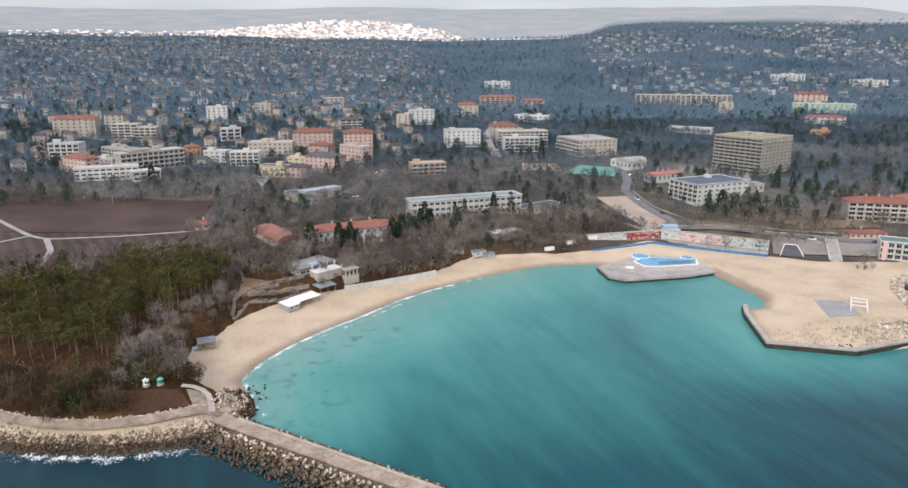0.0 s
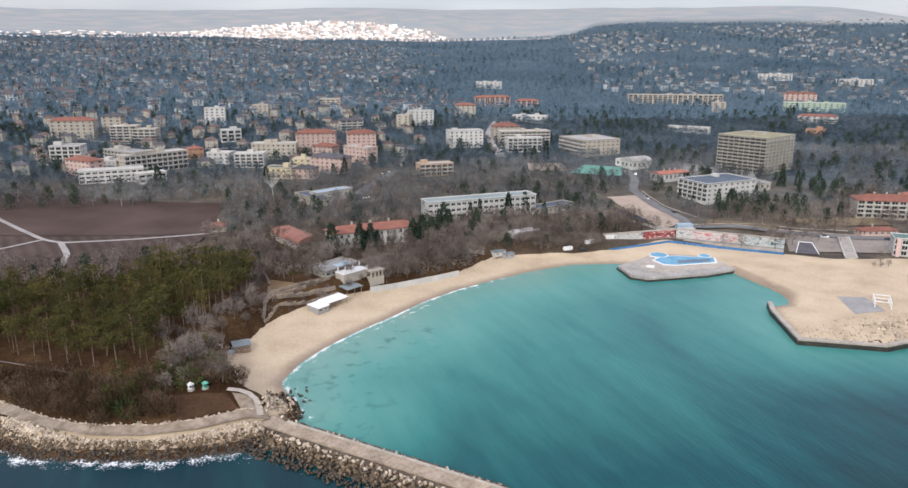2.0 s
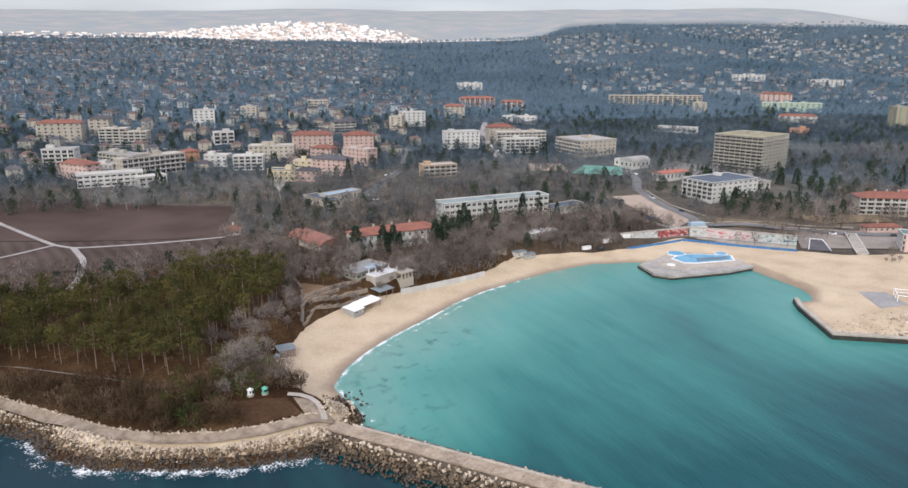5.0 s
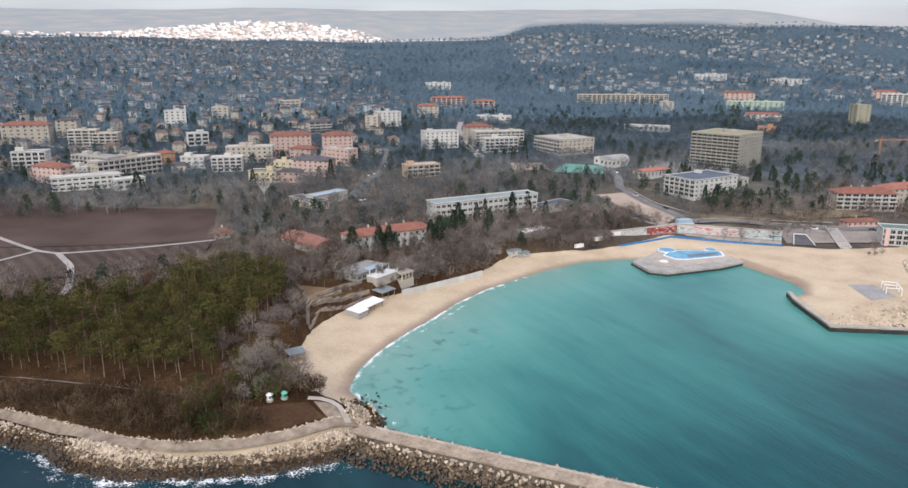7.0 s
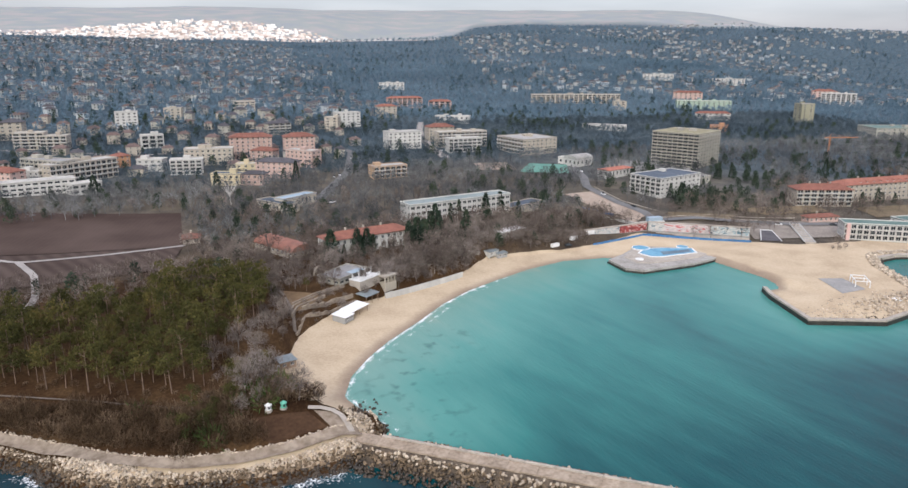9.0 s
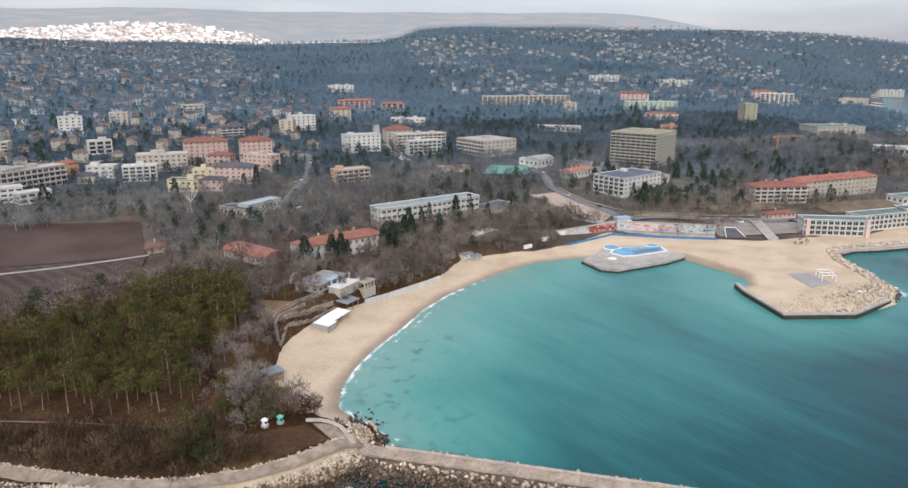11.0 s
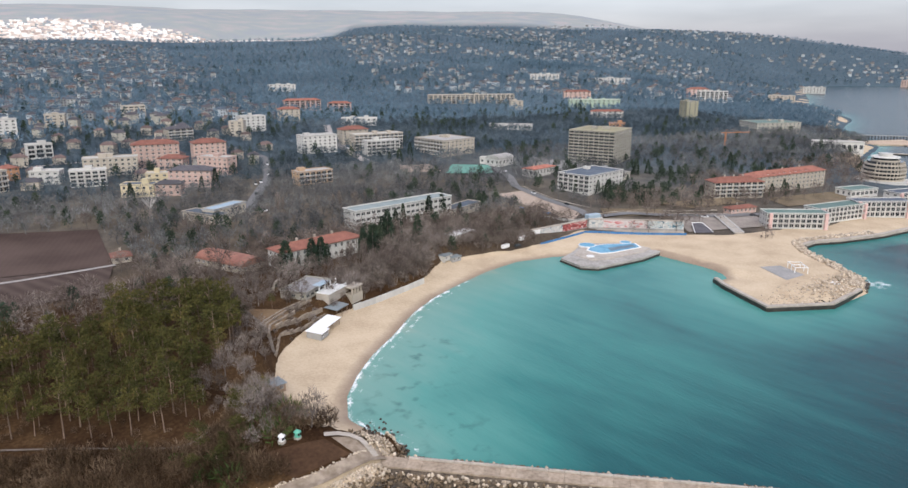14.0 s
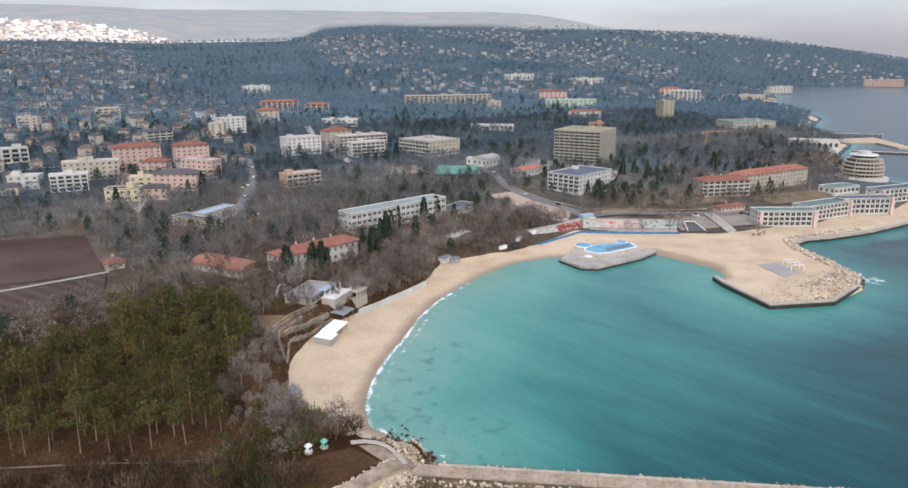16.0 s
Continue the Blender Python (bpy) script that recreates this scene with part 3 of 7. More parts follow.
patch("lawn_seaside", (388, 296), (470, 276), (476, 300), (396, 318), DRY_LAWN, 0.15, 3.5, "dry brown lawn before the red-roofed hotel")
patch("yard_beach", (281, 297), (334, 275), (352, 302), (304, 328), PAVED, 0.15, 3.5, "worn paved yard between beach and street")
patch("lawn_street", (268, 352), (300, 330), (312, 340), (280, 366), DRY_LAWN, 0.15, 3.5, "dry grass bank above the street")
patch("lawn_hotel", (330, 330), (372, 318), (378, 332), (320, 352), surf("dry_lawn", (0.16, 0.125, 0.075), (0.26, 0.20, 0.125), 0.1, 0.8, 0.95, 0.2), 0.2, 3.5, "dry brown lawn")


# ---- buildings ----
def paint(name, c, k=0.84, streak=True):
    c = tuple(0.9 * v for v in c)
    return surf(name, tuple(v * k for v in c), c, 0.12, 0.8, 0.9, 0.1, vary=0.10, streaks=streak)


WALLS = {
    "cream": paint("cream_plaster", (0.50, 0.45, 0.37)), "white": paint("white_plaster", (0.62, 0.61, 0.57)), "buff": paint("buff_concrete", (0.46, 0.44, 0.375)),
    "pink": paint("pink_plaster", (0.60, 0.44, 0.38)), "salmon": paint("salmon_plaster", (0.56, 0.41, 0.35)), "mint": paint("mint_plaster", (0.46, 0.56, 0.44)),
    "olive": paint("olive_concrete", (0.40, 0.38, 0.27)), "yellow": paint("yellow_plaster", (0.64, 0.55, 0.36)), "ochre": paint("ochre_plaster", (0.52, 0.37, 0.24)),
    "orange": paint("orange_plaster", (0.55, 0.30, 0.17)), "grey": paint("grey_plaster", (0.40, 0.40, 0.39)),
}


def tile_roof(name, c1, c2):
    m, n, l, p = nodes_of(name)
    pos = n.new("ShaderNodeNewGeometry").outputs["Position"]
    f = math_node(n, l, "ADD", math_node(n, l, "MULTIPLY", noise_node(n, l, pos, 0.25, 5), 0.5), math_node(n, l, "MULTIPLY", noise_node(n, l, pos, 3.0, 3), 0.5))
    col = ramp(n, l, f, [(0.35, c1), (0.65, c2)])
    g = ramp(n, l, n.new("ShaderNodeObjectInfo").outputs["Random"], [(0.0, (0.75,) * 3), (1.0, (1.15,) * 3)])
    l.new(mix(n, l, 1.0, col, g, "MULTIPLY"), p.inputs["Base Color"])
    w = n.new("ShaderNodeTexWave")
    w.bands_direction = "Z"
    w.inputs["Scale"].default_value = 2.2
    w.inputs["Distortion"].default_value = 1.0
    l.new(pos, w.inputs["Vector"])
    b = n.new("ShaderNodeBump")
    b.inputs["Strength"].default_value = 0.5
    b.inputs["Distance"].default_value = 0.08
    l.new(w.outputs["Fac"], b.inputs["Height"])
    l.new(b.outputs[0], p.inputs["Normal"])
    p.inputs["Roughness"].default_value = 0.85
    return m


ROOFS = {
    "red": tile_roof("red_roof_tiles", (0.18, 0.07, 0.048), (0.32, 0.13, 0.088)), "brown": tile_roof("weathered_brown_roof_tiles", (0.09, 0.066, 0.06), (0.17, 0.115, 0.098)),
    "orange": tile_roof("orange_roof_tiles", (0.20, 0.085, 0.06), (0.33, 0.15, 0.105)),
    "redflat": tile_roof("red_sheet_roof", (0.26, 0.09, 0.06), (0.40, 0.16, 0.11)), "dark": tile_roof("dark_slate_roof", (0.05, 0.05, 0.06), (0.11, 0.10, 0.105)),
    "metalgrey": surf("pale_metal_roof", (0.19, 0.23, 0.225), (0.29, 0.33, 0.32), 0.1, 1.2, 0.85, 0.15, streaks=True),
    "bluedark": surf("dark_blue_roofing", (0.045, 0.06, 0.085), (0.10, 0.125, 0.155), 0.15, 1.0, 0.7, 0.15, vary=0.2),
    "bluepale": surf("pale_blue_roofing", (0.25, 0.33, 0.40), (0.36, 0.44, 0.50), 0.15, 1.0, 0.6, 0.15),
    "green": surf("green_roofing", (0.065, 0.125, 0.11), (0.13, 0.19, 0.17), 0.15, 1.0, 0.65, 0.15, vary=0.2),
    "grey": surf("grey_roofing", (0.22, 0.22, 0.22), (0.34, 0.33, 0.32), 0.15, 1.0, 0.8, 0.15),
}
for k in ("cream", "white", "buff", "pink", "salmon", "mint", "ochre"):
    ROOFS[k] = surf(k + "_flat_roof", tuple(0.55 * v for v in (0.60, 0.58, 0.54)), tuple(0.8 * v for v in (0.62, 0.6, 0.56)), 0.15, 0.8, 0.9, 0.15, vary=0.15)
ROOFS["buff"] = surf("olive_flat_roof", (0.22, 0.20, 0.12), (0.34, 0.31, 0.20), 0.15, 0.8, 0.9, 0.15)
GLASS = surf("window_glass", (0.018, 0.022, 0.026), (0.05, 0.058, 0.066), 0.3, 0.7, 0.1, 0.0, vary=0.4, spec=0.35)
FRAME = surf("window_frame_paint", (0.55, 0.54, 0.51), (0.72, 0.70, 0.67), 0.3, 2.0, 0.6, 0.0)
PINK = surf("pink_column_paint", (0.54, 0.36, 0.33), (0.64, 0.46, 0.42), 0.3, 2.0, 0.8, 0.1)


FOOTPRINTS = []
WINDOW_MESHES = {}


def window_mesh(w, h):
    """A pane with its frame and one mullion, in the xz plane, facing -y."""
    key = (round(w, 1), round(h, 1))
    if key not in WINDOW_MESHES:
        w, h = key
        e, x0, x1 = 0.1, -w / 2, w / 2
        flat = [(x0, 0), (x1, 0), (x1, h), (x0, h), (x0 + e, e), (-e / 2, e), (-e / 2, h - e), (x0 + e, h - e), (e / 2, e), (x1 - e, e), (x1 - e, h - e), (e / 2, h - e)]
        v = [(x, -0.06, z) for x, z in flat] + [(x, 0.02, z) for x, z in flat[4:]]
        s = Shape().add(v, [(0, 4, 7, 3), (0, 1, 9, 8, 5, 4), (1, 2, 10, 9), (2, 3, 7, 6, 11, 10), (5, 8, 11, 6)], 1)
        s.s += [1] * 8 + [0] * 2
        s.f += [(o + i, o + (i + 1) % 4, o + (i + 1) % 4 + 8, o + i + 8) for o in (4, 8) for i in range(4)] + [(12, 13, 14, 15), (16, 17, 18, 19)]
        WINDOW_MESHES[key] = s.mesh("window", [GLASS, FRAME])
    return WINDOW_MESHES[key]


def facade(s, length, z0, fh, floors, bays, w, h, sill, m, deep=0.22):
    """Adds a wall with real recessed openings to s, in the local xz plane facing -y, and returns the openings' poses."""
    poses = []
    cell = length / bays
    for k in range(floors):
        for b in range(bays):
            xa, xb = -length / 2 + b * cell, -length / 2 + (b + 1) * cell
            za, zb = z0 + k * fh, z0 + (k + 1) * fh
            xc = (xa + xb) / 2
            o = [(xa, za), (xb, za), (xb, zb), (xa, zb)]
            i = [(xc - w / 2, za + sill), (xc + w / 2, za + sill), (xc + w / 2, za + sill + h), (xc - w / 2, za + sill + h)]
            v = [m @ Vector((x, 0, z)) for x, z in o + i] + [m @ Vector((x, deep, z)) for x, z in i]
            f = [(j, (j + 1) % 4, (j + 1) % 4 + 4, j + 4) for j in range(4)] + [(j + 4, (j + 1) % 4 + 4, (j + 1) % 4 + 8, j + 8) for j in range(4)]
            s.add(v, f)
            poses.append(m @ Matrix.Translation((xc, deep - 0.04, za + sill)))
    return poses


def away_from_sea(x, y):
    return math.hypot(x, y) < 650


def building(name, x, y, rot, length, deep, high, floors, style, wall, roof, label, rich=None):
    """A building with its front towards -y of its own turn: walls with openings, windows, balconies, roof and roof-top boxes."""
    rng = random.Random(int(x * 7 + y * 13))
    c, sn = abs(math.cos(radians(rot))), math.sin(radians(rot))
    corners = [(x + math.cos(radians(rot)) * u - sn * v, y + sn * u + math.cos(radians(rot)) * v) for u in (-length / 2, length / 2) for v in (-deep / 2, deep / 2)]
    g = min(hz(*q) for q in corners)
    up = hz(x, y) - g
    FOOTPRINTS.append((x, y, radians(rot), length / 2 + 3, deep / 2 + 3))
    if length > 40 and away_from_sea(x, y):
        a = radians(rot)
        FOOTPRINTS.append((x + math.sin(a) * (deep / 2 + 5), y - math.cos(a) * (deep / 2 + 5), a, length / 2, 5))
    home = new(name)
    home.matrix_world = pose(x, y, g - 0.3, 0, 0, rot)
    if len(label.split()) < 4:
        label += " among bare trees"
    tagged(home, label, name.replace("_", " ").split()[-1] if len(name.split("_")) > 2 else name.replace("_", " "))
    far = math.hypot(x, y) > 1050
    z0 = up + 0.5
    fh = (high - 0.3) / floors
    near = math.hypot(x, y) < 760
    away = math.hypot(x + 30, y - 20)
    pitch = 3.4 if away < 520 else 4.4 if away < 680 else 5.6 if away < 1000 else 8
    bays, ebays = max(2, round(length / pitch)), max(1, round(deep / (pitch + 0.6)))
    wide = {"balcony": 0.9 if floors > 6 else 0.74, "long": 0.72, "arcade": 0.6}.get(style, 0.42)
    tall = {"balcony": 0.76, "arcade": 0.7}.get(style, 0.5)
    w, h, sill = length / bays * wide, min(fh * tall, 4.5), fh * (0.12 if style in ("balcony", "arcade") else 0.28)
    s = Shape()
    win = facade(s, length, z0, fh, floors, bays, w, h, sill, pose(0, -deep / 2, 0))
    we = min(deep / ebays * 0.42, 2.4)
    for turn, off in ((90, length / 2), (-90, -length / 2)):
        out = Vector((math.cos(radians(rot)), math.sin(radians(rot)))) * (1 if off > 0 else -1)
        if out @ Vector((-30 - x, 20 - y)) < 0:
            o = off
            s.add([(o, -deep / 2, z0), (o, deep / 2, z0), (o, deep / 2, z0 + floors * fh), (o, -deep / 2, z0 + floors * fh)], [(0, 1, 2, 3) if off > 0 else (3, 2, 1, 0)])
            continue
        win += facade(s, deep, z0, fh, floors, ebays, we, fh * 0.48, fh * 0.3, pose(off, 0, 0, 0, 0, turn))
    L, D, top = length / 2, deep / 2, z0 + floors * fh
    s.add([(-L, D, z0), (L, D, z0), (L, D, top), (-L, D, top)], [(1, 0, 3, 2)])
    s.box(-L, L, -D, D, -2.0, z0)
    child("wall", s.mesh("wall", [WALLS[wall]]), home)
    nfront = floors * bays
    for i, m in enumerate(win):
        child("window", window_mesh(w, h) if i < nfront else window_mesh(we, fh * 0.48), home, m)
    if style == "balcony" and away < 760:
        cell = length / bays
        b = Shape().box(-cell * 0.46, cell * 0.46, -1.15, 0.0, 0, 0.16).box(-cell * 0.46, cell * 0.46, -1.15, -1.05, 0.16, 0.8)
        b.box(-cell * 0.46, -cell * 0.46 + 0.08, -1.05, 0, 0.16, 0.95).box(cell * 0.46 - 0.08, cell * 0.46, -1.05, 0, 0.16, 0.95)
        bm = b.mesh("balcony", [WALLS["white" if wall in ("white", "cream", "salmon", "pink", "ochre") else wall]])
        for k in range(0 if floors > 6 else 1, floors):
            for j in range(bays):
                child("balcony", bm, home, pose(-L + (j + 0.5) * cell, -D, z0 + k * fh + 0.02))
        if name == "hotel" and floors > 6:
            ecell = deep / ebays
            b = Shape().box(-ecell * 0.46, ecell * 0.46, -1.15, 0.0, 0, 0.16).box(-ecell * 0.46, ecell * 0.46, -1.15, -1.05, 0.16, 0.75)
            bm = b.mesh("balcony", [WALLS[wall]])
            for k in range(floors):
                for j in range(ebays):
                    child("balcony", bm, home, pose(L, -D + (j + 0.5) * ecell, z0 + k * fh + 0.02, 0, 0, 90))
        if name == "seaside_hotel":
            for u in (-L + 2, L - 2):
                child("column", Shape().box(-0.9, 0.9, -1.5, 0.2, 0, top + 0.6, chamfer=0.15).mesh("column", [PINK]), home, pose(u, -D, 0), "pink painted stair column")
    r = Shape()
    if roof in ("red", "dark", "orange", "redflat", "brown") and style != "vault":
        e = 0.7
        rise = min(deep * 0.22, 3.6) * (0.55 if roof == "redflat" else 1.0)
        hip = min(deep / 2, length / 2 - 0.5)
        r.add([(-L - e, -D - e, top), (L + e, -D - e, top), (L + e, D + e, top), (-L - e, D + e, top), (-L + hip, 0, top + rise), (L - hip, 0, top + rise)]
              + [(-L - e, -D - e, top - 0.25), (L + e, -D - e, top - 0.25), (L + e, D + e, top - 0.25), (-L - e, D + e, top - 0.25)],
              [(0, 1, 5, 4), (2, 3, 4, 5), (1, 2, 5), (3, 0, 4), (9, 8, 7, 6)] + [(i + 6, (i + 1) % 4 + 6, (i + 1) % 4, i) for i in range(4)])
        rf = child("roof", r.mesh("roof", [ROOFS[roof]]), home)
        if not far:
            for u in [(-L + hip + (2 * (L - hip)) * q) for q in ((0.2, 0.5, 0.8) if length > 25 else (0.35,))]:
                child("chimney", Shape().box(-0.4, 0.4, -0.4, 0.4, -1.2, 1.4).box(-0.5, 0.5, -0.5, 0.5, 1.4, 1.6).mesh("chimney", [WALLS["cream"]]), rf, pose(u, deep * 0.12, top + rise * 0.75))
    elif style == "vault":
        n = 10
        v = []
        for u in (-L - 0.4, L + 0.4):
            v += [(u, -(D + 0.4) * math.cos(math.pi * i / n), top - 0.3 + deep * 0.24 * math.sin(math.pi * i / n)) for i in range(n + 1)]
        r.add(v, [(i, i + n + 1, i + n + 2, i + 1) for i in range(n)] + [tuple(range(n + 1)), tuple(range(2 * n + 1, n, -1))])
        child("roof", r.mesh("roof", [ROOFS[roof]]), home)
    else:
        r.box(-L - 0.3, L + 0.3, -D - 0.3, D + 0.3, top, top + 0.3)
        for a in ((-L - 0.3, L + 0.3, -D - 0.3, -D), (-L - 0.3, L + 0.3, D, D + 0.3), (-L - 0.3, -L, -D, D), (L, L + 0.3, -D, D)):
            r.box(*a, top + 0.3, top + 0.8, 1)
        child("roof", r.mesh("roof", [ROOFS[roof], WALLS[wall]]), home)
        if floors >= 2 and name != "seaside_hotel" and style != "long":
            for q in range(max(1, min(3, int(length / 16)))):
                u, a, bq, hh = rng.uniform(-L * 0.7, L * 0.7), rng.uniform(1.5, 3.5), rng.uniform(1.4, 2.6), rng.uniform(1.6, 2.8)
                sh = Shape().box(-a, a, -bq, bq, 0, hh).box(-a - 0.2, a + 0.2, -bq - 0.2, bq + 0.2, hh, hh + 0.18)
                child("stair_housing", sh.mesh("stair_housing", [WALLS[wall]]), home, pose(u, rng.uniform(0, D * 0.4), top + 0.3))
    return home


building("apartment_block", 140.2, 392.6, 5.1, 68.8, 12, 10.5, 3, "long", "white", "metalgrey", "long white three-storey block with a pale metal roof")
building("flat_annex", 188.2, 397.9, 19, 32.2, 10, 4, 1, "plain", "cream", "bluedark", "low annex with a dark flat roof")
building("villa_block", 68.2, 352.9, 8.1, 45.2, 12, 8, 2, "plain", "white", "red", "long white house with a hipped red tile roof among cypresses")
tall_hotel = building("hotel", 404.6, 481.4, -68.9, 41, 42.1, 27, 10, "balcony", "buff", "buff", "ten-storey buff concrete hotel with rows of balconies")
for u, v, a, b, hh in ((-9, 6, 7, 3, 2.6), (8, -5, 5, 4, 3.4), (3, 11, 10, 2.5, 1.8), (-12, -12, 3, 3, 2.2), (14, 14, 3.5, 2.5, 2.8)):
    child("roof_house", Shape().box(-a, a, -b, b, 0, hh).box(-a - 0.25, a + 0.25, -b - 0.25, b + 0.25, hh, hh + 0.2).mesh("roof_house", [WALLS["buff"]]), tall_hotel, pose(u, v, tall_hotel.children[0].bound_box[1][2] + 0.3))
building("hotel", 317.4, 409.9, -81.1, 26.8, 44, 12, 4, "balcony", "white", "bluedark", "white four-storey hotel with a dark flat roof")
building("pavilion", 353.9, 419.3, -4.2, 21.1, 12, 5, 1, "plain", "buff", "grey", "low grey pavilion with a flat roof")
building("hotel", 385.1, 335.7, -27.4, 37.1, 14, 11, 4, "balcony", "cream", "red", "cream hotel wing with balconies and a red hipped roof")
wing = building("hotel", 441.3, 331.2, -8.1, 78.2, 14, 12, 4, "plain", "cream", "red", "long cream hotel wing with a red hipped roof")
for i in range(8):
    dm = Shape().box(-0.9, 0.9, -1.1, 1.6, 0, 1.5).add([(-1.15, -1.3, 1.5), (1.15, -1.3, 1.5), (1.15, 1.8, 1.5), (-1.15, 1.8, 1.5), (0, -1.3, 2.2), (0, 1.8, 2.2)], [(0, 1, 4), (1, 2, 5, 4), (2, 3, 5), (3, 0, 4, 5), (3, 2, 1, 0)], 1)
    child("dormer", dm.mesh("dormer", [WALLS["white"], ROOFS["red"]]), wing, pose(-24 + i * 6, -4.6, 12.6), "white dormer window")
building("cafe", 348.5, 306.9, -13.2, 21, 7, 3.6, 1, "plain", "pink", "red", "low pink cafe with a shallow red roof")
building("seaside_hotel", 344.8, 268.3, -39, 36.8, 12, 9, 3, "balcony", "white", "green", "white seaside hotel block with pink columns and a green roof")
building("seaside_hotel", 384.8, 263.2, -12, 42.3, 12, 9, 3, "balcony", "white", "green", "white seaside hotel wing with rows of balconies")
building("seaside_hotel", 420.1, 253, -34.9, 36.1, 12, 10, 3, "balcony", "white", "bluedark", "white seaside hotel block with a dark flat roof")
building("seaside_hotel", 487.8, 255.4, -16.4, 53.9, 12, 9, 3, "balcony", "white", "bluedark", "white seaside hotel wing at the far end of the beach")
building("arcade_hall", 720.3, 428.4, -55.4, 49.7, 16, 8, 1, "arcade", "white", "white", "low white hall with a row of dark arched openings")
building("conference_hall", 804.1, 556.7, -116.6, 40.9, 60, 13, 4, "plain", "buff", "green", "wide buff hall with a pale green flat roof")
building("tower_block", 833.5, 701.5, -112.2, 20, 18, 26, 9, "plain", "olive", "grey", "slab-like olive tower block with many small windows")
building("apartment_block", 843.3, 896.1, -34.9, 84.8, 15, 13, 5, "plain", "mint", "mint", "pale green five-storey apartment block")
building("apartment_block", 913.3, 1003.6, -35.5, 49.2, 14, 16, 5, "plain", "salmon", "red", "salmon apartment block with a red roof")
building("house_row", 733.8, 769.6, -35.5, 46.7, 12, 9, 3, "plain", "white", "red", "white house row with a red roof")
building("house_row", 625.7, 654.7, -51.9, 19, 12, 7, 2, "plain", "orange", "bluedark", "orange house with a dark blue roof")
building("apartment_block", 710.7, 1060.4, -25.5, 152.4, 14, 15, 5, "balcony", "cream", "cream", "very long cream five-storey apartment block")
building("apartment_block", 699.9, 929.7, -28.8, 19.8, 14, 14, 5, "plain", "cream", "cream", "narrow cream apartment block")
building("hotel", 209.8, 640.2, -3.7, 31.8, 16, 15, 5, "plain", "white", "white", "white five-storey hotel with regular windows")
building("apartment_block", 259.8, 665.2, -6.6, 26.1, 14, 14, 5, "plain", "cream", "red", "cream apartment block with a red roof")
building("apartment_block", 264.5, 628.8, -8.2, 47.2, 14, 14, 5, "balcony", "cream", "cream", "cream stepped apartment block with balconies")
building("apartment_block", 254.4, 603.7, -8.4, 31.2, 12, 12, 4, "balcony", "white", "white", "white four-storey apartment block with roof terraces")
building("apartment_block", 309.3, 582.9, -84.6, 38.8, 38.4, 13, 4, "balcony", "cream", "white", "cream corner apartment block with balconies")
building("school", 341.3, 797.5, -35.7, 40.5, 12, 8, 2, "plain", "white", "white", "long low white building on the slope")
building("pool_house", 309.9, 519.7, -55.2, 13.6, 8, 5, 1, "plain", "white", "white", "small white pool house")
building("sports_hall", 314.6, 511.1, 11.6, 19.3, 14, 6, 1, "vault", "white", "white", "white vaulted sports hall")
building("workshop", 316.2, 464, 9.9, 28.8, 11, 6, 1, "plain", "white", "redflat", "white single-storey hall with a red roof")
building("boarding_house", 148.9, 524.3, 0.8, 26.4, 12, 9, 3, "balcony", "ochre", "ochre", "ochre three-storey house with long balconies")
building("apartment_block", 74.7, 653.1, -12.9, 34.9, 14, 18, 6, "plain", "salmon", "red", "salmon six-storey apartment block with a red roof")
building("apartment_block", 113, 641.3, -7.2, 25.6, 14, 18, 6, "plain", "salmon", "red", "salmon apartment block with a flat red roof")
building("apartment_block", 78.5, 618.9, -38.3, 19.3, 12, 12, 4, "plain", "salmon", "red", "lower salmon apartment house")
building("apartment_block", 105.4, 599.2, -56.2, 27.4, 12, 13, 4, "plain", "salmon", "salmon", "salmon stepped apartment house")
building("apartment_block", 37.4, 636.1, -14.1, 37.5, 14, 13, 4, "plain", "cream", "cream", "long beige four-storey apartment block")
building("apartment_block", 75.7, 563.1, -39.5, 30.3, 13, 12, 4, "plain", "pink", "dark", "pink house with a dark mansard roof")
building("house_row", 56.1, 579.3, -22.5, 15, 10, 9, 3, "plain", "yellow", "cream", "pale yellow house")
building("house_row", 36.7, 551.2, -29.6, 21, 11, 8, 2, "plain", "yellow", "bluedark", "yellow round-bayed house")
building("house_row", 53.7, 543.1, -32.4, 17.2, 10, 8, 2, "plain", "salmon", "dark", "salmon two-storey house")
building("apartment_block", -140.8, 765.1, -10, 39, 14, 17, 5, "plain", "cream", "red", "cream five-storey block with a red hipped roof")
building("apartment_block", -109.9, 793.1, -12.6, 18.8, 14, 16, 5, "plain", "cream", "dark", "cream apartment block with a dark roof")
building("apartment_block", -94.3, 749.4, -13.5, 24.5, 13, 14, 5, "balcony", "cream", "cream", "cream apartment block with balconies")
building("apartment_block", -75.2, 742.2, -14.9, 21.8, 13, 12, 4, "balcony", "cream", "cream", "cream stepped apartment block")
building("apartment_block", -122.8, 634.8, -10, 23.4, 14, 16, 5, "balcony", "white", "grey", "white five-storey apartment block")
building("apartment_block", -104.2, 589.7, -45.5, 28, 12, 12, 4, "plain", "pink", "red", "pink house with several small roofs")
building("apartment_block", -77.1, 610.7, -50.7, 41.4, 13, 15, 5, "balcony", "buff", "grey", "buff apartment block with balconies")
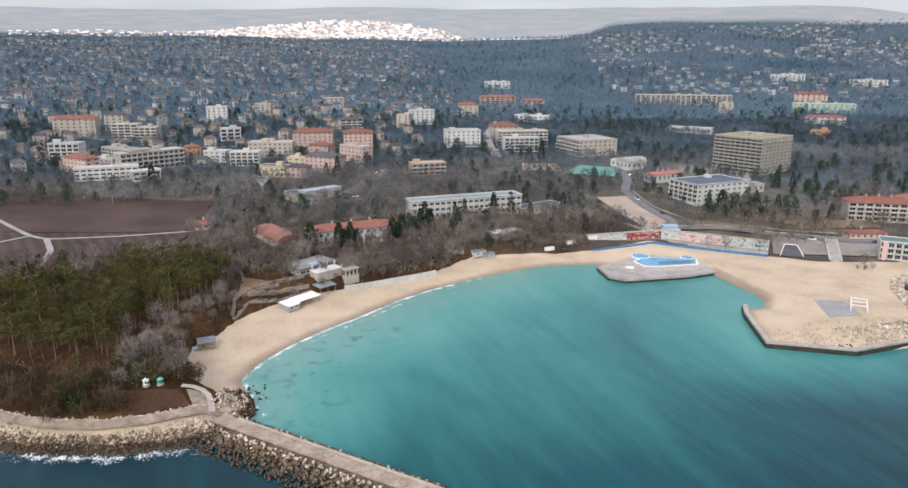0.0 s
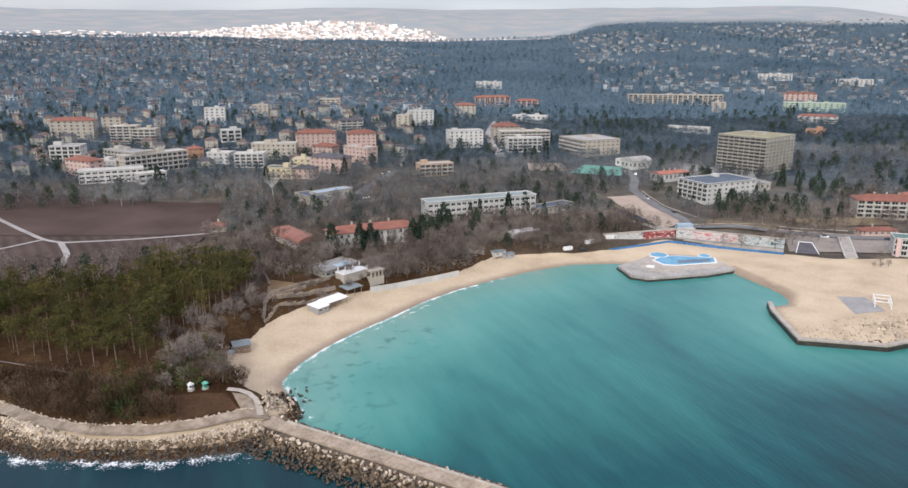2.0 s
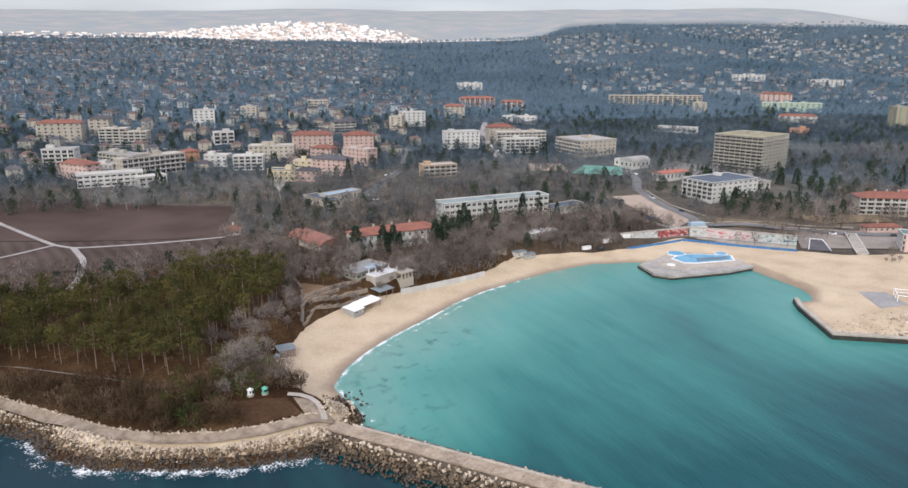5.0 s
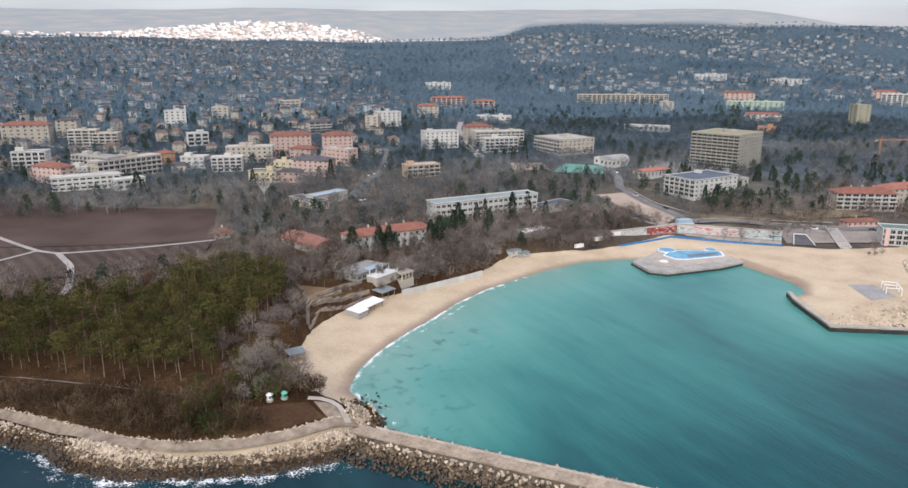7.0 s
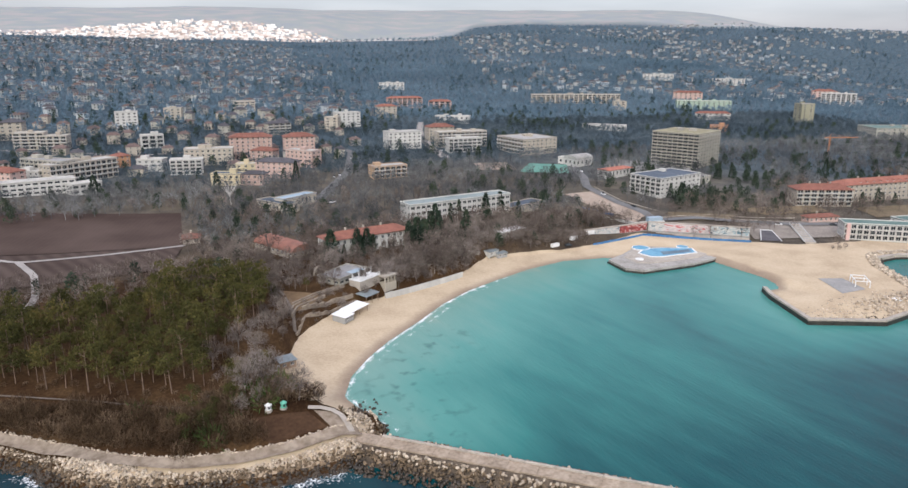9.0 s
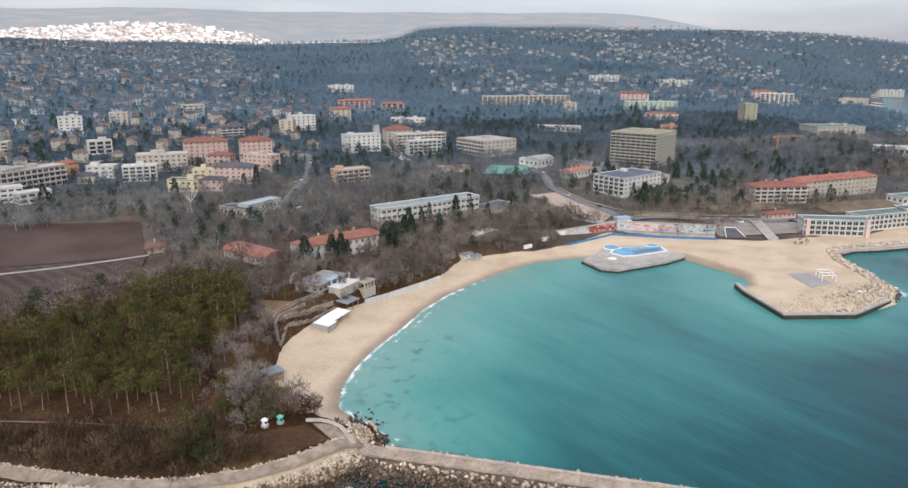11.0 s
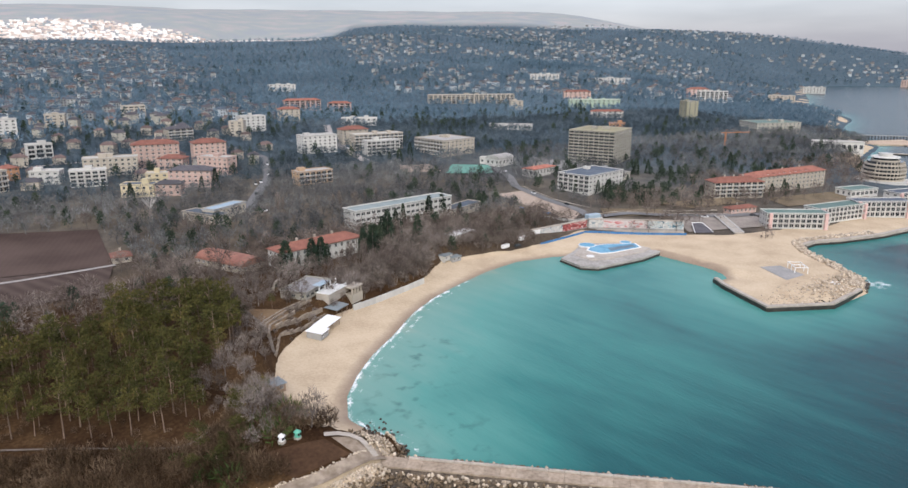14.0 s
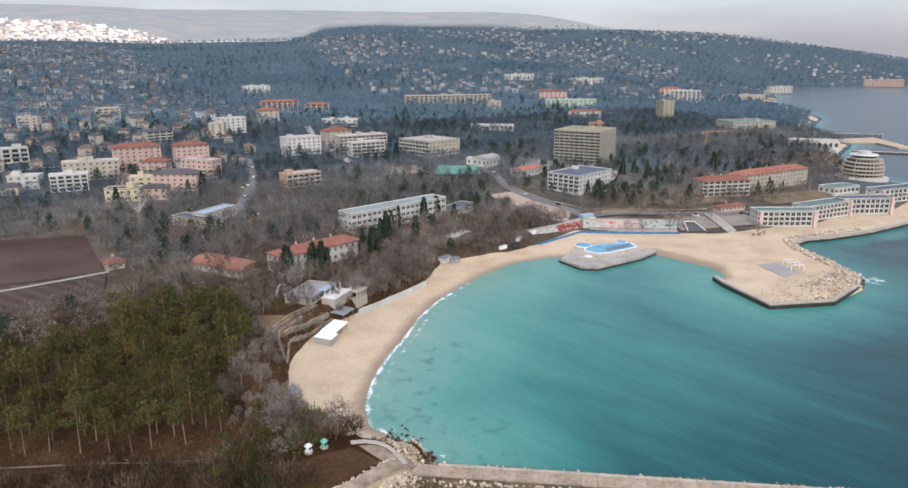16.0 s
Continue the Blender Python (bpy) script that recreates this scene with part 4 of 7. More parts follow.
building("apartment_block", -57.6, 602.9, 31.4, 50.6, 14, 14, 4, "balcony", "cream", "white", "long cream apartment block with roof terraces")
building("house_row", -88.5, 602.1, -38.2, 21.4, 10, 9, 3, "plain", "white", "white", "white stepped terrace house")
building("school", -82.4, 562.5, 7.5, 42.5, 12, 9, 3, "long", "white", "white", "long white three-storey school with window bands")
building("school", -55.8, 557.3, 23.5, 19.6, 10, 7, 2, "long", "white", "white", "lower white school wing")
building("apartment_block", -13.2, 815.6, -3.5, 20.9, 13, 18, 6, "plain", "white", "white", "white six-storey apartment block")
building("house_row", 1.6, 725.5, 2.4, 18.7, 11, 11, 3, "balcony", "white", "white", "white three-storey house with balconies")
building("house_row", -7.3, 625.5, -26.2, 19.6, 11, 9, 3, "plain", "white", "white", "white house with a stepped top")
building("apartment_block", 15.6, 604, -12.3, 23.2, 12, 11, 4, "balcony", "white", "white", "white apartment house with balconies")
building("house_row", -28.6, 651.2, 17.1, 11.7, 10, 9, 3, "plain", "orange", "red", "orange house with a red roof")
building("apartment_block", 178.5, 750.5, -34.1, 14, 12, 14, 5, "plain", "cream", "cream", "cream apartment block")
building("apartment_block", 202, 775.2, 0.5, 26.5, 13, 15, 5, "plain", "white", "white", "pale five-storey apartment block")
building("apartment_block", 120.8, 748.7, 5.7, 23.7, 12, 11, 4, "balcony", "cream", "dark", "cream apartment house")
building("apartment_block", 123.1, 924.3, -0.3, 23.7, 12, 12, 4, "long", "cream", "cream", "cream apartment block on the slope")
building("apartment_block", 36.6, 869.8, -14.9, 17.9, 12, 12, 4, "plain", "cream", "cream", "cream apartment block among houses")
building("apartment_block", 279.5, 856.4, -10.6, 24.5, 12, 14, 5, "plain", "cream", "red", "cream apartment block with a red roof")
building("apartment_block", 376.2, 1027.4, -12.2, 52.6, 12, 14, 5, "balcony", "pink", "red", "pink apartment block with red roofs")
building("apartment_block", 420.7, 997.1, -34.9, 33, 12, 13, 4, "balcony", "pink", "red", "pink apartment block at the wood's edge")
building("apartment_block", 480.8, 1337.9, -11.4, 49, 12, 12, 4, "plain", "white", "white", "white apartment block on the slope")
building("garden_hall", 49.6, 456.1, -64.9, 28, 10, 5, 1, "plain", "cream", "bluedark", "low hall with a dark blue roof")
building("garden_hall", 62.2, 462.3, 28.6, 27.1, 9, 6, 1, "plain", "cream", "bluepale", "low hall with a pale blue roof")
building("tennis_hall", 31, 367.8, -68.2, 31, 13, 3.2, 1, "vault", "cream", "orange", "low vaulted hall with an orange roof among bare trees")
building("garden_shed", -7.6, 407.3, -7.4, 8.3, 9, 3, 1, "plain", "cream", "red", "small house with an orange roof")
building("pavilion", 487.4, 696.2, -47.4, 49.8, 10, 6, 1, "plain", "white", "white", "long low white building in the woods")
building("apartment_block", 1097.6, 1285.2, -41.7, 65.8, 14, 12, 4, "plain", "white", "white", "white block on the wooded hillside")
building("apartment_block", 1203.2, 1182.5, -46.6, 67.1, 14, 12, 4, "plain", "white", "white", "white block on the hillside")
building("hotel", 1171.7, 894, -56.4, 56.9, 25, 20, 6, "balcony", "white", "white", "broad white seaside hotel")
building("hotel", 1245.3, 979.8, -45.4, 42.7, 20, 18, 5, "plain", "pink", "red", "pink seaside hotel")
building("hotel", 1968.5, 1109.2, -62.9, 56.3, 20, 20, 6, "plain", "white", "grey", "grey-white hotel on the bay")
building("hotel", 1452.8, 911.1, -61, 53.9, 25, 15, 4, "plain", "cream", "cream", "buff hotel above the bay beach")
building("hotel", 2633.2, 1094.9, -69.1, 119.1, 25, 30, 7, "plain", "pink", "pink", "large pinkish hotel on the far shore")


# ---- plants: shapes ----
def twig_cloud(rng, n, centre, radii, size, up=0.4, thin=0.09):
    """Thin three-cornered twigs or leaves, pointing outwards and up, in an uneven ellipsoid."""
    d = rng.normal(size=(n, 3))
    d /= np.linalg.norm(d, axis=1)[:, None]
    lump = 1 + 0.22 * np.sin(d[:, 0] * 5 + rng.uniform(0, 6)) + 0.18 * np.sin(d[:, 1] * 6 + d[:, 2] * 4 + rng.uniform(0, 6))
    p = d * (rng.uniform(0.25, 1, n) ** 0.5 * lump)[:, None] * radii + centre
    way = d + (0, 0, up) + rng.normal(scale=0.45, size=(n, 3))
    way /= np.linalg.norm(way, axis=1)[:, None]
    side = np.cross(way, rng.normal(size=(n, 3)))
    side /= np.linalg.norm(side, axis=1)[:, None] + 1e-9
    ln = size * rng.uniform(0.6, 1.3, n)[:, None]
    v = np.stack([p - side * ln * thin, p + side * ln * thin, p + way * ln], 1).reshape(-1, 3)
    return v, np.arange(n * 3).reshape(-1, 3)


def join(parts):
    v, f, n = [], [], 0
    for a, b in parts:
        v.append(np.asarray(a, float))
        f.append(np.asarray(b) + n)
        n += len(a)
    return np.concatenate(v), np.concatenate(f)


def tri_tube(a, b, r0, r1, sides=4):
    a, b = np.asarray(a, float), np.asarray(b, float)
    w = (b - a) / np.linalg.norm(b - a)
    u = np.cross(w, (0.3, 0.9, 0.2))
    u /= np.linalg.norm(u)
    t = np.cross(w, u)
    ang = np.arange(sides) * 2 * np.pi / sides
    ring = np.cos(ang)[:, None] * u + np.sin(ang)[:, None] * t
    v = np.r_[a + ring * r0, b + ring * r1]
    i = np.arange(sides)
    j = (i + 1) % sides
    return v, np.r_[np.stack([i, j, j + sides], 1), np.stack([i, j + sides, i + sides], 1)]


def bare_shape(seed, h, n, size, thin=0.05, limbs=7, wide=0.34):
    """A leafless broad tree: the wood and the twigs."""
    rng = np.random.default_rng(seed)
    lean = rng.normal(scale=0.03 * h, size=2)
    fork = np.array([lean[0], lean[1], h * 0.38])
    wood = [tri_tube((0, 0, -0.5), fork, 0.022 * h, 0.014 * h, 5)]
    for k in range(limbs):
        a = k * 2.4 + rng.uniform(0, 0.8)
        tip = np.array([math.cos(a) * h * wide * rng.uniform(0.5, 0.95), math.sin(a) * h * wide * rng.uniform(0.5, 0.95), h * rng.uniform(0.68, 0.96)])
        start = fork * rng.uniform(0.75, 1.0)
        midp = (start + tip) / 2 + (0, 0, h * 0.04)
        wood += [tri_tube(start, midp, 0.011 * h, 0.007 * h, 3), tri_tube(midp, tip, 0.007 * h, 0.002 * h, 3)]
    crown = [twig_cloud(rng, n, (lean[0], lean[1], h * 0.66), (h * wide, h * wide, h * 0.34), size, 0.7, thin)]
    return join(wood), join(crown)


def pine_shape(seed, h, clumps, n, size):
    rng = np.random.default_rng(seed)
    lean = rng.normal(scale=0.025 * h, size=2)
    tip = np.array([lean[0], lean[1], h * 0.9])
    wood = [tri_tube((0, 0, -0.5), tip, 0.016 * h, 0.006 * h, 5)]
    crown = []
    for k in range(clumps):
        a, z = rng.uniform(0, 6.28), rng.uniform(0.52, 0.98) * h
        r = h * 0.21 * (1.15 - abs(z / h - 0.72) * 1.9) * rng.uniform(0.35, 1.0)
        c = np.array([lean[0] + math.cos(a) * r, lean[1] + math.sin(a) * r, z])
        if k < 6:
            wood.append(tri_tube(tip * (z / h * 0.95), c, 0.006 * h, 0.002 * h, 3))
        s = h * rng.uniform(0.055, 0.09)
        crown.append(twig_cloud(rng, n, c, (s * 1.3, s * 1.3, s * 0.75), size, 0.5, 0.38))
    return join(wood), join(crown)


def cone_shape(seed, h, n, size, wide=0.2, column=False):
    """A dark spruce or cypress: leaves thick on a cone."""
    rng = np.random.default_rng(seed)
    wood = tri_tube((0, 0, -0.5), (0, 0, h * 0.9), 0.014 * h, 0.004 * h, 4)
    t = rng.uniform(0.04, 1, n)
    a = rng.uniform(0, 6.28, n)
    prof = np.sin(np.pi * np.clip(t * 0.8 + 0.14, 0, 1)) ** 0.7 if column else (1 - t) ** 0.8 + 0.04
    r = h * wide * prof * rng.uniform(0.55, 1.0, n) * (1 + 0.15 * np.sin(a * 3 + t * 9))
    p = np.stack([r * np.cos(a), r * np.sin(a), t * h], 1)
    way = np.stack([np.cos(a), np.sin(a), np.full(n, 0.9 if column else -0.15)], 1) + rng.normal(scale=0.3, size=(n, 3))
    side = np.cross(way, rng.normal(size=(n, 3)))
    side /= np.linalg.norm(side, axis=1)[:, None] + 1e-9
    s = size * rng.uniform(0.6, 1.2, n)[:, None]
    v = np.stack([p - side * s * 0.35, p + side * s * 0.35, p + way * s], 1).reshape(-1, 3)
    return wood, (v, np.arange(3 * n).reshape(-1, 3))


def tri_mesh(name, shape, material):
    v, f = shape
    me = bpy.data.meshes.new(name)
    me.vertices.add(len(v))
    me.vertices.foreach_set("co", np.asarray(v, np.float32).ravel())
    me.loops.add(f.size)
    me.loops.foreach_set("vertex_index", np.asarray(f, np.int32).ravel())
    me.polygons.add(len(f))
    me.polygons.foreach_set("loop_start", np.arange(len(f)) * 3)
    me.update(calc_edges=True)
    me.materials.append(material)
    return me


def tree_thing(name, shapes, wood_mat, leaf_mat, label, category, group):
    ob = new(name)
    for part_name, sh, m in (("trunk", shapes[0], wood_mat), ("crown", shapes[1], leaf_mat)):
        child(part_name, tri_mesh(part_name, sh, m), ob)
    return tagged(ob, label, category, group)


def stuff(name, shapes, places, material, label, category):
    """Many plants as one mesh. places: x, y, size, turn."""
    rng = np.random.default_rng(len(places))
    vs, fs, n = [], [], 0
    pick = rng.integers(0, len(shapes), len(places))
    zz = height([p[0] for p in places], [p[1] for p in places])
    for (x, y, s, a), k, z in zip(places, pick, zz):
        v, f = shapes[k]
        c, sn = math.cos(a) * s, math.sin(a) * s
        vs.append(np.stack([v[:, 0] * c - v[:, 1] * sn + x, v[:, 0] * sn + v[:, 1] * c + y, v[:, 2] * s + z], 1))
        fs.append(f + n)
        n += len(v)
    ob = new(name, tri_mesh(name, (np.concatenate(vs), np.concatenate(fs)), material))
    return tagged(ob, label, category, kind="stuff")


# ---- breakwater, coast rocks and pier ----
WET_WALL = surf("wet_dark_concrete", (0.02, 0.02, 0.018), (0.06, 0.055, 0.045), 0.4, 2.0, 0.5, 0.4)
U = Vector((0.698, -0.716, 0))   # along the breakwater
V = Vector((0.716, 0.698, 0))    # towards the bay


def rock_shape(seed):
    rng = np.random.default_rng(seed)
    bm = bmesh.new()
    bmesh.ops.create_icosphere(bm, subdivisions=1, radius=1.0)
    cut = rng.normal(size=(8, 3))
    for v in bm.verts:
        d = np.array(v.co)
        r = min(1.0, *(0.6 / max(1e-3, d @ c / np.linalg.norm(c)) if d @ c > 0 else 9 for c in cut))
        v.co = v.co * r * rng.uniform(0.9, 1.08)
        v.co.z *= 0.75
    v = np.array([q.co[:] for q in bm.verts])
    f = np.array([[q.index for q in t.verts] for t in bm.faces])
    bm.free()
    return v, f


ROCKS = [rock_shape(40 + i) for i in range(8)]
rock_meshes = [(tri_mesh("rock", s, ROCK), tri_mesh("rock", s, ROCK_WET), tri_mesh("rock", s, ROCK_BROWN)) for s in ROCKS]
rr = np.random.default_rng(5)
spots = []   # x, y, z, size
cx_, cy_ = rr.uniform(-120, 15, 36000), rr.uniform(176, 252, 36000)
cd_, cz_ = shore(cx_, cy_), height(cx_, cy_)
KERB_LINE = [(-120, 250), (-86, 236), (-72, 223.5), (-54, 206), (-45, 199.3), (-37, 195.3), (-23, 191.3), (-11, 190.4), (8, 192.5)]


def seaward(x, y):
    """Whether a place lies on the sea's side of the coast road, clear of it."""
    for (ax, ay), (bx, by) in zip(KERB_LINE, KERB_LINE[1:]):
        if ax <= x <= bx:
            return y < ay + (by - ay) * (x - ax) / (bx - ax) - 2.0
    return True


for x, y, d, gz in zip(cx_, cy_, cd_, cz_):
    if -2.0 < d < 9 and y < 245 and not (x > 6 and y > 186) and seaward(x, y) and len(spots) < 5600 and rr.random() < (1.0 if d < 5.2 else 0.95):
        spots.append((x, y, max(-0.3, gz) + rr.uniform(-0.15, 0.3), rr.uniform(0.3, 0.95) * (0.75 + 0.35 * rr.random())))
for _ in range(2500):                        # seaward slope of the breakwater
    s, o = rr.uniform(-6, 160), rr.uniform(0, 9.0)
    q = Vector((4, 188, 0)) + U * s - V * (o - 0.4)
    spots.append((q.x, q.y, 2.7 - o * 0.33 + rr.uniform(-0.2, 0.4), rr.uniform(0.35, 1.05)))
for _ in range(900):                         # bay side
    s, o = rr.uniform(-4, 160), rr.uniform(0, 3.4)
    q = Vector((10, 193, 0)) + U * s + V * (o - 0.1)
    spots.append((q.x, q.y, 2.6 - o * 0.8 + rr.uniform(-0.2, 0.5), rr.uniform(0.35, 0.9)))
for (ax, ay), (bx, by) in zip(KERB_LINE[1:-1], KERB_LINE[2:]):   # rubble along both edges of the coast road
    ln = math.hypot(bx - ax, by - ay)
    for _ in range(int(ln * 15)):
        t, o = rr.random(), rr.choice((1.9 + rr.exponential(0.25), -2.0 - rr.exponential(0.9), -2.0 - rr.exponential(0.9)))
        x, y = ax + (bx - ax) * t - (by - ay) / ln * o, ay + (by - ay) * t + (bx - ax) / ln * o
        spots.append((x, y, max(2.3, hz(x, y)) + rr.uniform(0, 0.3), rr.uniform(0.2, 0.55)))
for _ in range(16):                          # dark rocks awash beside the beach
    spots.append((rr.uniform(15, 21), rr.uniform(203, 216), rr.uniform(-0.25, 0.15), rr.uniform(0.4, 1.0)))
for _ in range(420):                         # where breakwater and beach meet
    t = rr.random()
    q = Vector((11.5, 194, 0)).lerp(Vector((11.5, 210, 0)), t)
    x, y = q.x + rr.uniform(-5.5, 6) * (1.1 - 0.5 * t), q.y + rr.uniform(-2, 2)
    spots.append((x, y, max(0.1, hz(x, y)) + rr.uniform(0.1, 0.8) * (2 if x < 13 else 1), rr.uniform(0.35, 0.85)))
east_line = [(258, 187), (272, 192), (285, 210), (300, 234), (311, 244), (318, 247), (335, 241), (370, 231)]
for (ax, ay), (bx, by) in zip(east_line, east_line[1:]):
    for _ in range(int(math.hypot(bx - ax, by - ay) * 11)):
        t, o = rr.random(), rr.uniform(-5.5, 2.0)
        nx, ny = (by - ay), -(bx - ax)
        k = math.hypot(nx, ny)
        x, y = ax + (bx - ax) * t + nx / k * o, ay + (by - ay) * t + ny / k * o
        spots.append((x, y, (2.45 if o < -0.3 else 0.5) + rr.uniform(-0.15, 0.6), rr.uniform(0.5, 1.3)))
for _ in range(520):                         # the heap at the pier's end
    x, y = rr.uniform(232, 276), rr.uniform(183, 203)
    d_ = float(shore(x, y)[0])
    if d_ > 0.5 and rr.random() < 0.35 + (x - 232) / 44:
        spots.append((x, y, hz(x, y) + rr.uniform(0.0, 0.9) * min(1, d_ / 4), rr.uniform(0.4, 1.15)))
for _ in range(1300):                         # loose rubble on the pier
    x, y = rr.uniform(208, 268), rr.uniform(188, 212)
    if shore(x, y)[0] > 3 and rr.random() < 1.15 - (y - 186) / 24:
        spots.append((x, y, hz(x, y) + 0.1, rr.uniform(0.25, 0.75)))
armour = tagged(new("rock_armour"), "pale limestone boulders on the slope, dark and weedy at the waterline", "rocks", kind="structure")
loose = [], [], []
count = 0
for x, y, z, s in spots:
    wet = int(z < 1.25 + 0.5 * rr.normal() * 0.6 and not (x > 190 and x < 255 and y > 192))
    if not wet and z < 2.55 + 0.35 * rr.normal() and x < 140:
        wet = 2
    k = int(rr.integers(0, len(ROCKS)))
    m = pose(x, y, z, rr.uniform(0, 360), rr.uniform(0, 360), rr.uniform(0, 360)) @ Matrix.Diagonal((s, s * rr.uniform(0.7, 1.1), s * rr.uniform(0.7, 1.0), 1))
    if count < 300 and -24 < x < 30 and 165 < y < 205 and s > 0.6:
        child("rock", rock_meshes[k][wet], armour, m)
        count += 1
    else:
        a = np.array(m)
        loose[wet].append((ROCKS[k][0] @ a[:3, :3].T + a[:3, 3], ROCKS[k][1]))
for part, m, lb in ((loose[0], ROCK, "pale limestone boulders along the shore"), (loose[1], ROCK_WET, "dark wet boulders at the waterline"), (loose[2], ROCK_BROWN, "brown weathered boulders above the waterline")):
    tagged(new("boulders", tri_mesh("boulders", join(part), m)), lb, "rocks", kind="stuff")

bw = tagged(new("breakwater"), "long concrete breakwater with a worn walkway", "breakwater", kind="structure")
slab = Shape().box(-1.985, 1.985, -2.4, 2.4, -0.5, 0, chamfer=0.05).mesh("slab", [surf("breakwater_concrete", (0.25, 0.195, 0.14), (0.42, 0.345, 0.265), 0.25, 1.0, 0.9, 0.3, vary=0.10)])
kerb = Shape().box(-1.96, 1.96, -0.35, 0.35, 0, 0.55, chamfer=0.06).mesh("kerb", [CONCRETE])
ang = math.degrees(math.atan2(U.y, U.x))
core = Shape()
core.add([(u, v, z) for u in (-8, 160) for v, z in ((-11, -1.5), (-2.6, 2.6), (2.6, 2.7), (6.5, -1.5))], [(0, 4, 5, 1), (1, 5, 6, 2), (2, 6, 7, 3), (3, 2, 1, 0), (4, 7, 6, 5)][:5])
core.f = [tuple(reversed(q)) if i < 3 else q for i, q in enumerate(core.f)]
child("core", core.mesh("core", [surf("rubble_core", (0.05, 0.04, 0.03), (0.16, 0.125, 0.09), 0.4, 1.6, 0.9, 0.6)]), bw, pose(7.2, 190.5, 0, 0, 0, ang))
for i in range(40):
    q = Vector((7.2, 190.5, 3.2)) + U * (i * 4.0)
    child("slab", slab, bw, Matrix.Translation((q.x, q.y, q.z + rr.uniform(-0.03, 0.03))) @ pose(0, 0, 0, 0, 0, ang))
    if i > 1:
        q2 = q + V * 2.0
        child("kerb", kerb, bw, pose(q2.x, q2.y, q2.z + 0.03, 0, 0, ang + rr.uniform(-0.3, 0.3)))

# concrete quay round the pier, dark below the tide line
quay = tagged(new("pier_quay"), "worn concrete quay edge with a dark wet face", "pier", kind="structure")
edge = [(217.5, 236.5), (212, 228), (199.5, 198.5), (226, 183.5), (256, 186)]
for (ax, ay), (bx, by) in zip(edge, edge[1:]):
    ln, a = math.hypot(bx - ax, by - ay), math.degrees(math.atan2(by - ay, bx - ax))
    n = max(1, round(ln / 6))
    for i in range(n):
        child("quay_block", Shape().box(0, ln / n - 0.06, -0.1, 1.9, -1.0, 2.5, chamfer=0.12).mesh("quay_block", [CONCRETE]), quay,
              pose(ax + (bx - ax) * i / n, ay + (by - ay) * i / n, rr.uniform(-0.05, 0.05), 0, 0, a))
        child("quay_foot", Shape().box(0, ln / n, -0.35, 0.2, -3, 1.7).mesh("quay_foot", [WET_WALL]), quay, pose(ax + (bx - ax) * i / n, ay + (by - ay) * i / n, 0, 0, 0, a))
sea_wall = [(311, 243.5), (325, 243.5), (339, 237.5), (373, 228.5), (420, 223.5), (490, 221.5)]
sw = tagged(new("sea_wall"), "low concrete sea wall with a dark foot along the far beach", "wall", kind="structure")
for (ax, ay), (bx, by) in zip(sea_wall, sea_wall[1:]):
    ln, a = math.hypot(bx - ax, by - ay), math.degrees(math.atan2(by - ay, bx - ax))
    child("cap", Shape().box(0, ln, -0.6, 2.2, 0.9, 2.6, chamfer=0.1).mesh("cap", [CONCRETE]), sw, pose(ax, ay, 0, 0, 0, a))
    child("foot", Shape().box(0, ln, -1.2, 0.2, -3, 1.0).mesh("foot", [WET_WALL]), sw, pose(ax, ay, 0, 0, 0, a))
patch("apron_pier", (241, 213.5), (256.5, 213), (261.5, 228.5), (250.5, 233), surf("grey_apron", (0.25, 0.245, 0.235), (0.36, 0.345, 0.325), 0.15, 0.8, 0.9, 0.2), 0.12, 2.0, "grey asphalt square on the pier")
WHITE = surf("white_paint", (0.62, 0.62, 0.60), (0.80, 0.79, 0.77), 0.4, 2.0, 0.6, 0.05)


def disc(name, x, y, r, z, material, label, rim=0.3):
    """A round platform with a raised rim."""
    ob = tagged(new(name), label, name.replace("_", " "))
    n = 24
    ring = [(r * math.cos(i * 2 * math.pi / n), r * math.sin(i * 2 * math.pi / n)) for i in range(n)]
    child("base", Shape().prism(ring, -0.6, rim, 0, 0.03).mesh("base", [WHITE]), ob)
    child("top", Shape().prism([(a * 0.86, b * 0.86) for a, b in ring], rim, rim + 0.05).mesh("top", [material]), ob)
    ob.matrix_world = pose(x, y, z)
    return ob


disc("round_platform", 255.7, 198, 2.3, hz(255.7, 198), WHITE, "round white concrete platform on the pier")
pg = tagged(new("pergola"), "white painted open frame standing on the pier", "pergola")
posts = [(-5, -3), (5, -3), (5, 3), (-5, 3), (0, -3), (0, 3)]
for px, py in posts:
    child("post", Shape().box(-0.16, 0.16, -0.16, 0.16, -0.2, 2.7).mesh("post", [WHITE]), pg, pose(px, py, 0))
for a in ((-5.3, 5.3, -3.15, -2.85), (-5.3, 5.3, 2.85, 3.15), (-5.15, -4.85, -2.85, 2.85), (4.85, 5.15, -2.85, 2.85), (-0.15, 0.15, -2.85, 2.85)):
    child("beam", Shape().box(*a, 2.7, 3.0).mesh("beam", [WHITE]), pg)
pg.matrix_world = pose(260.5, 219, hz(260.5, 219) + 0.15, 0, 0, 48)

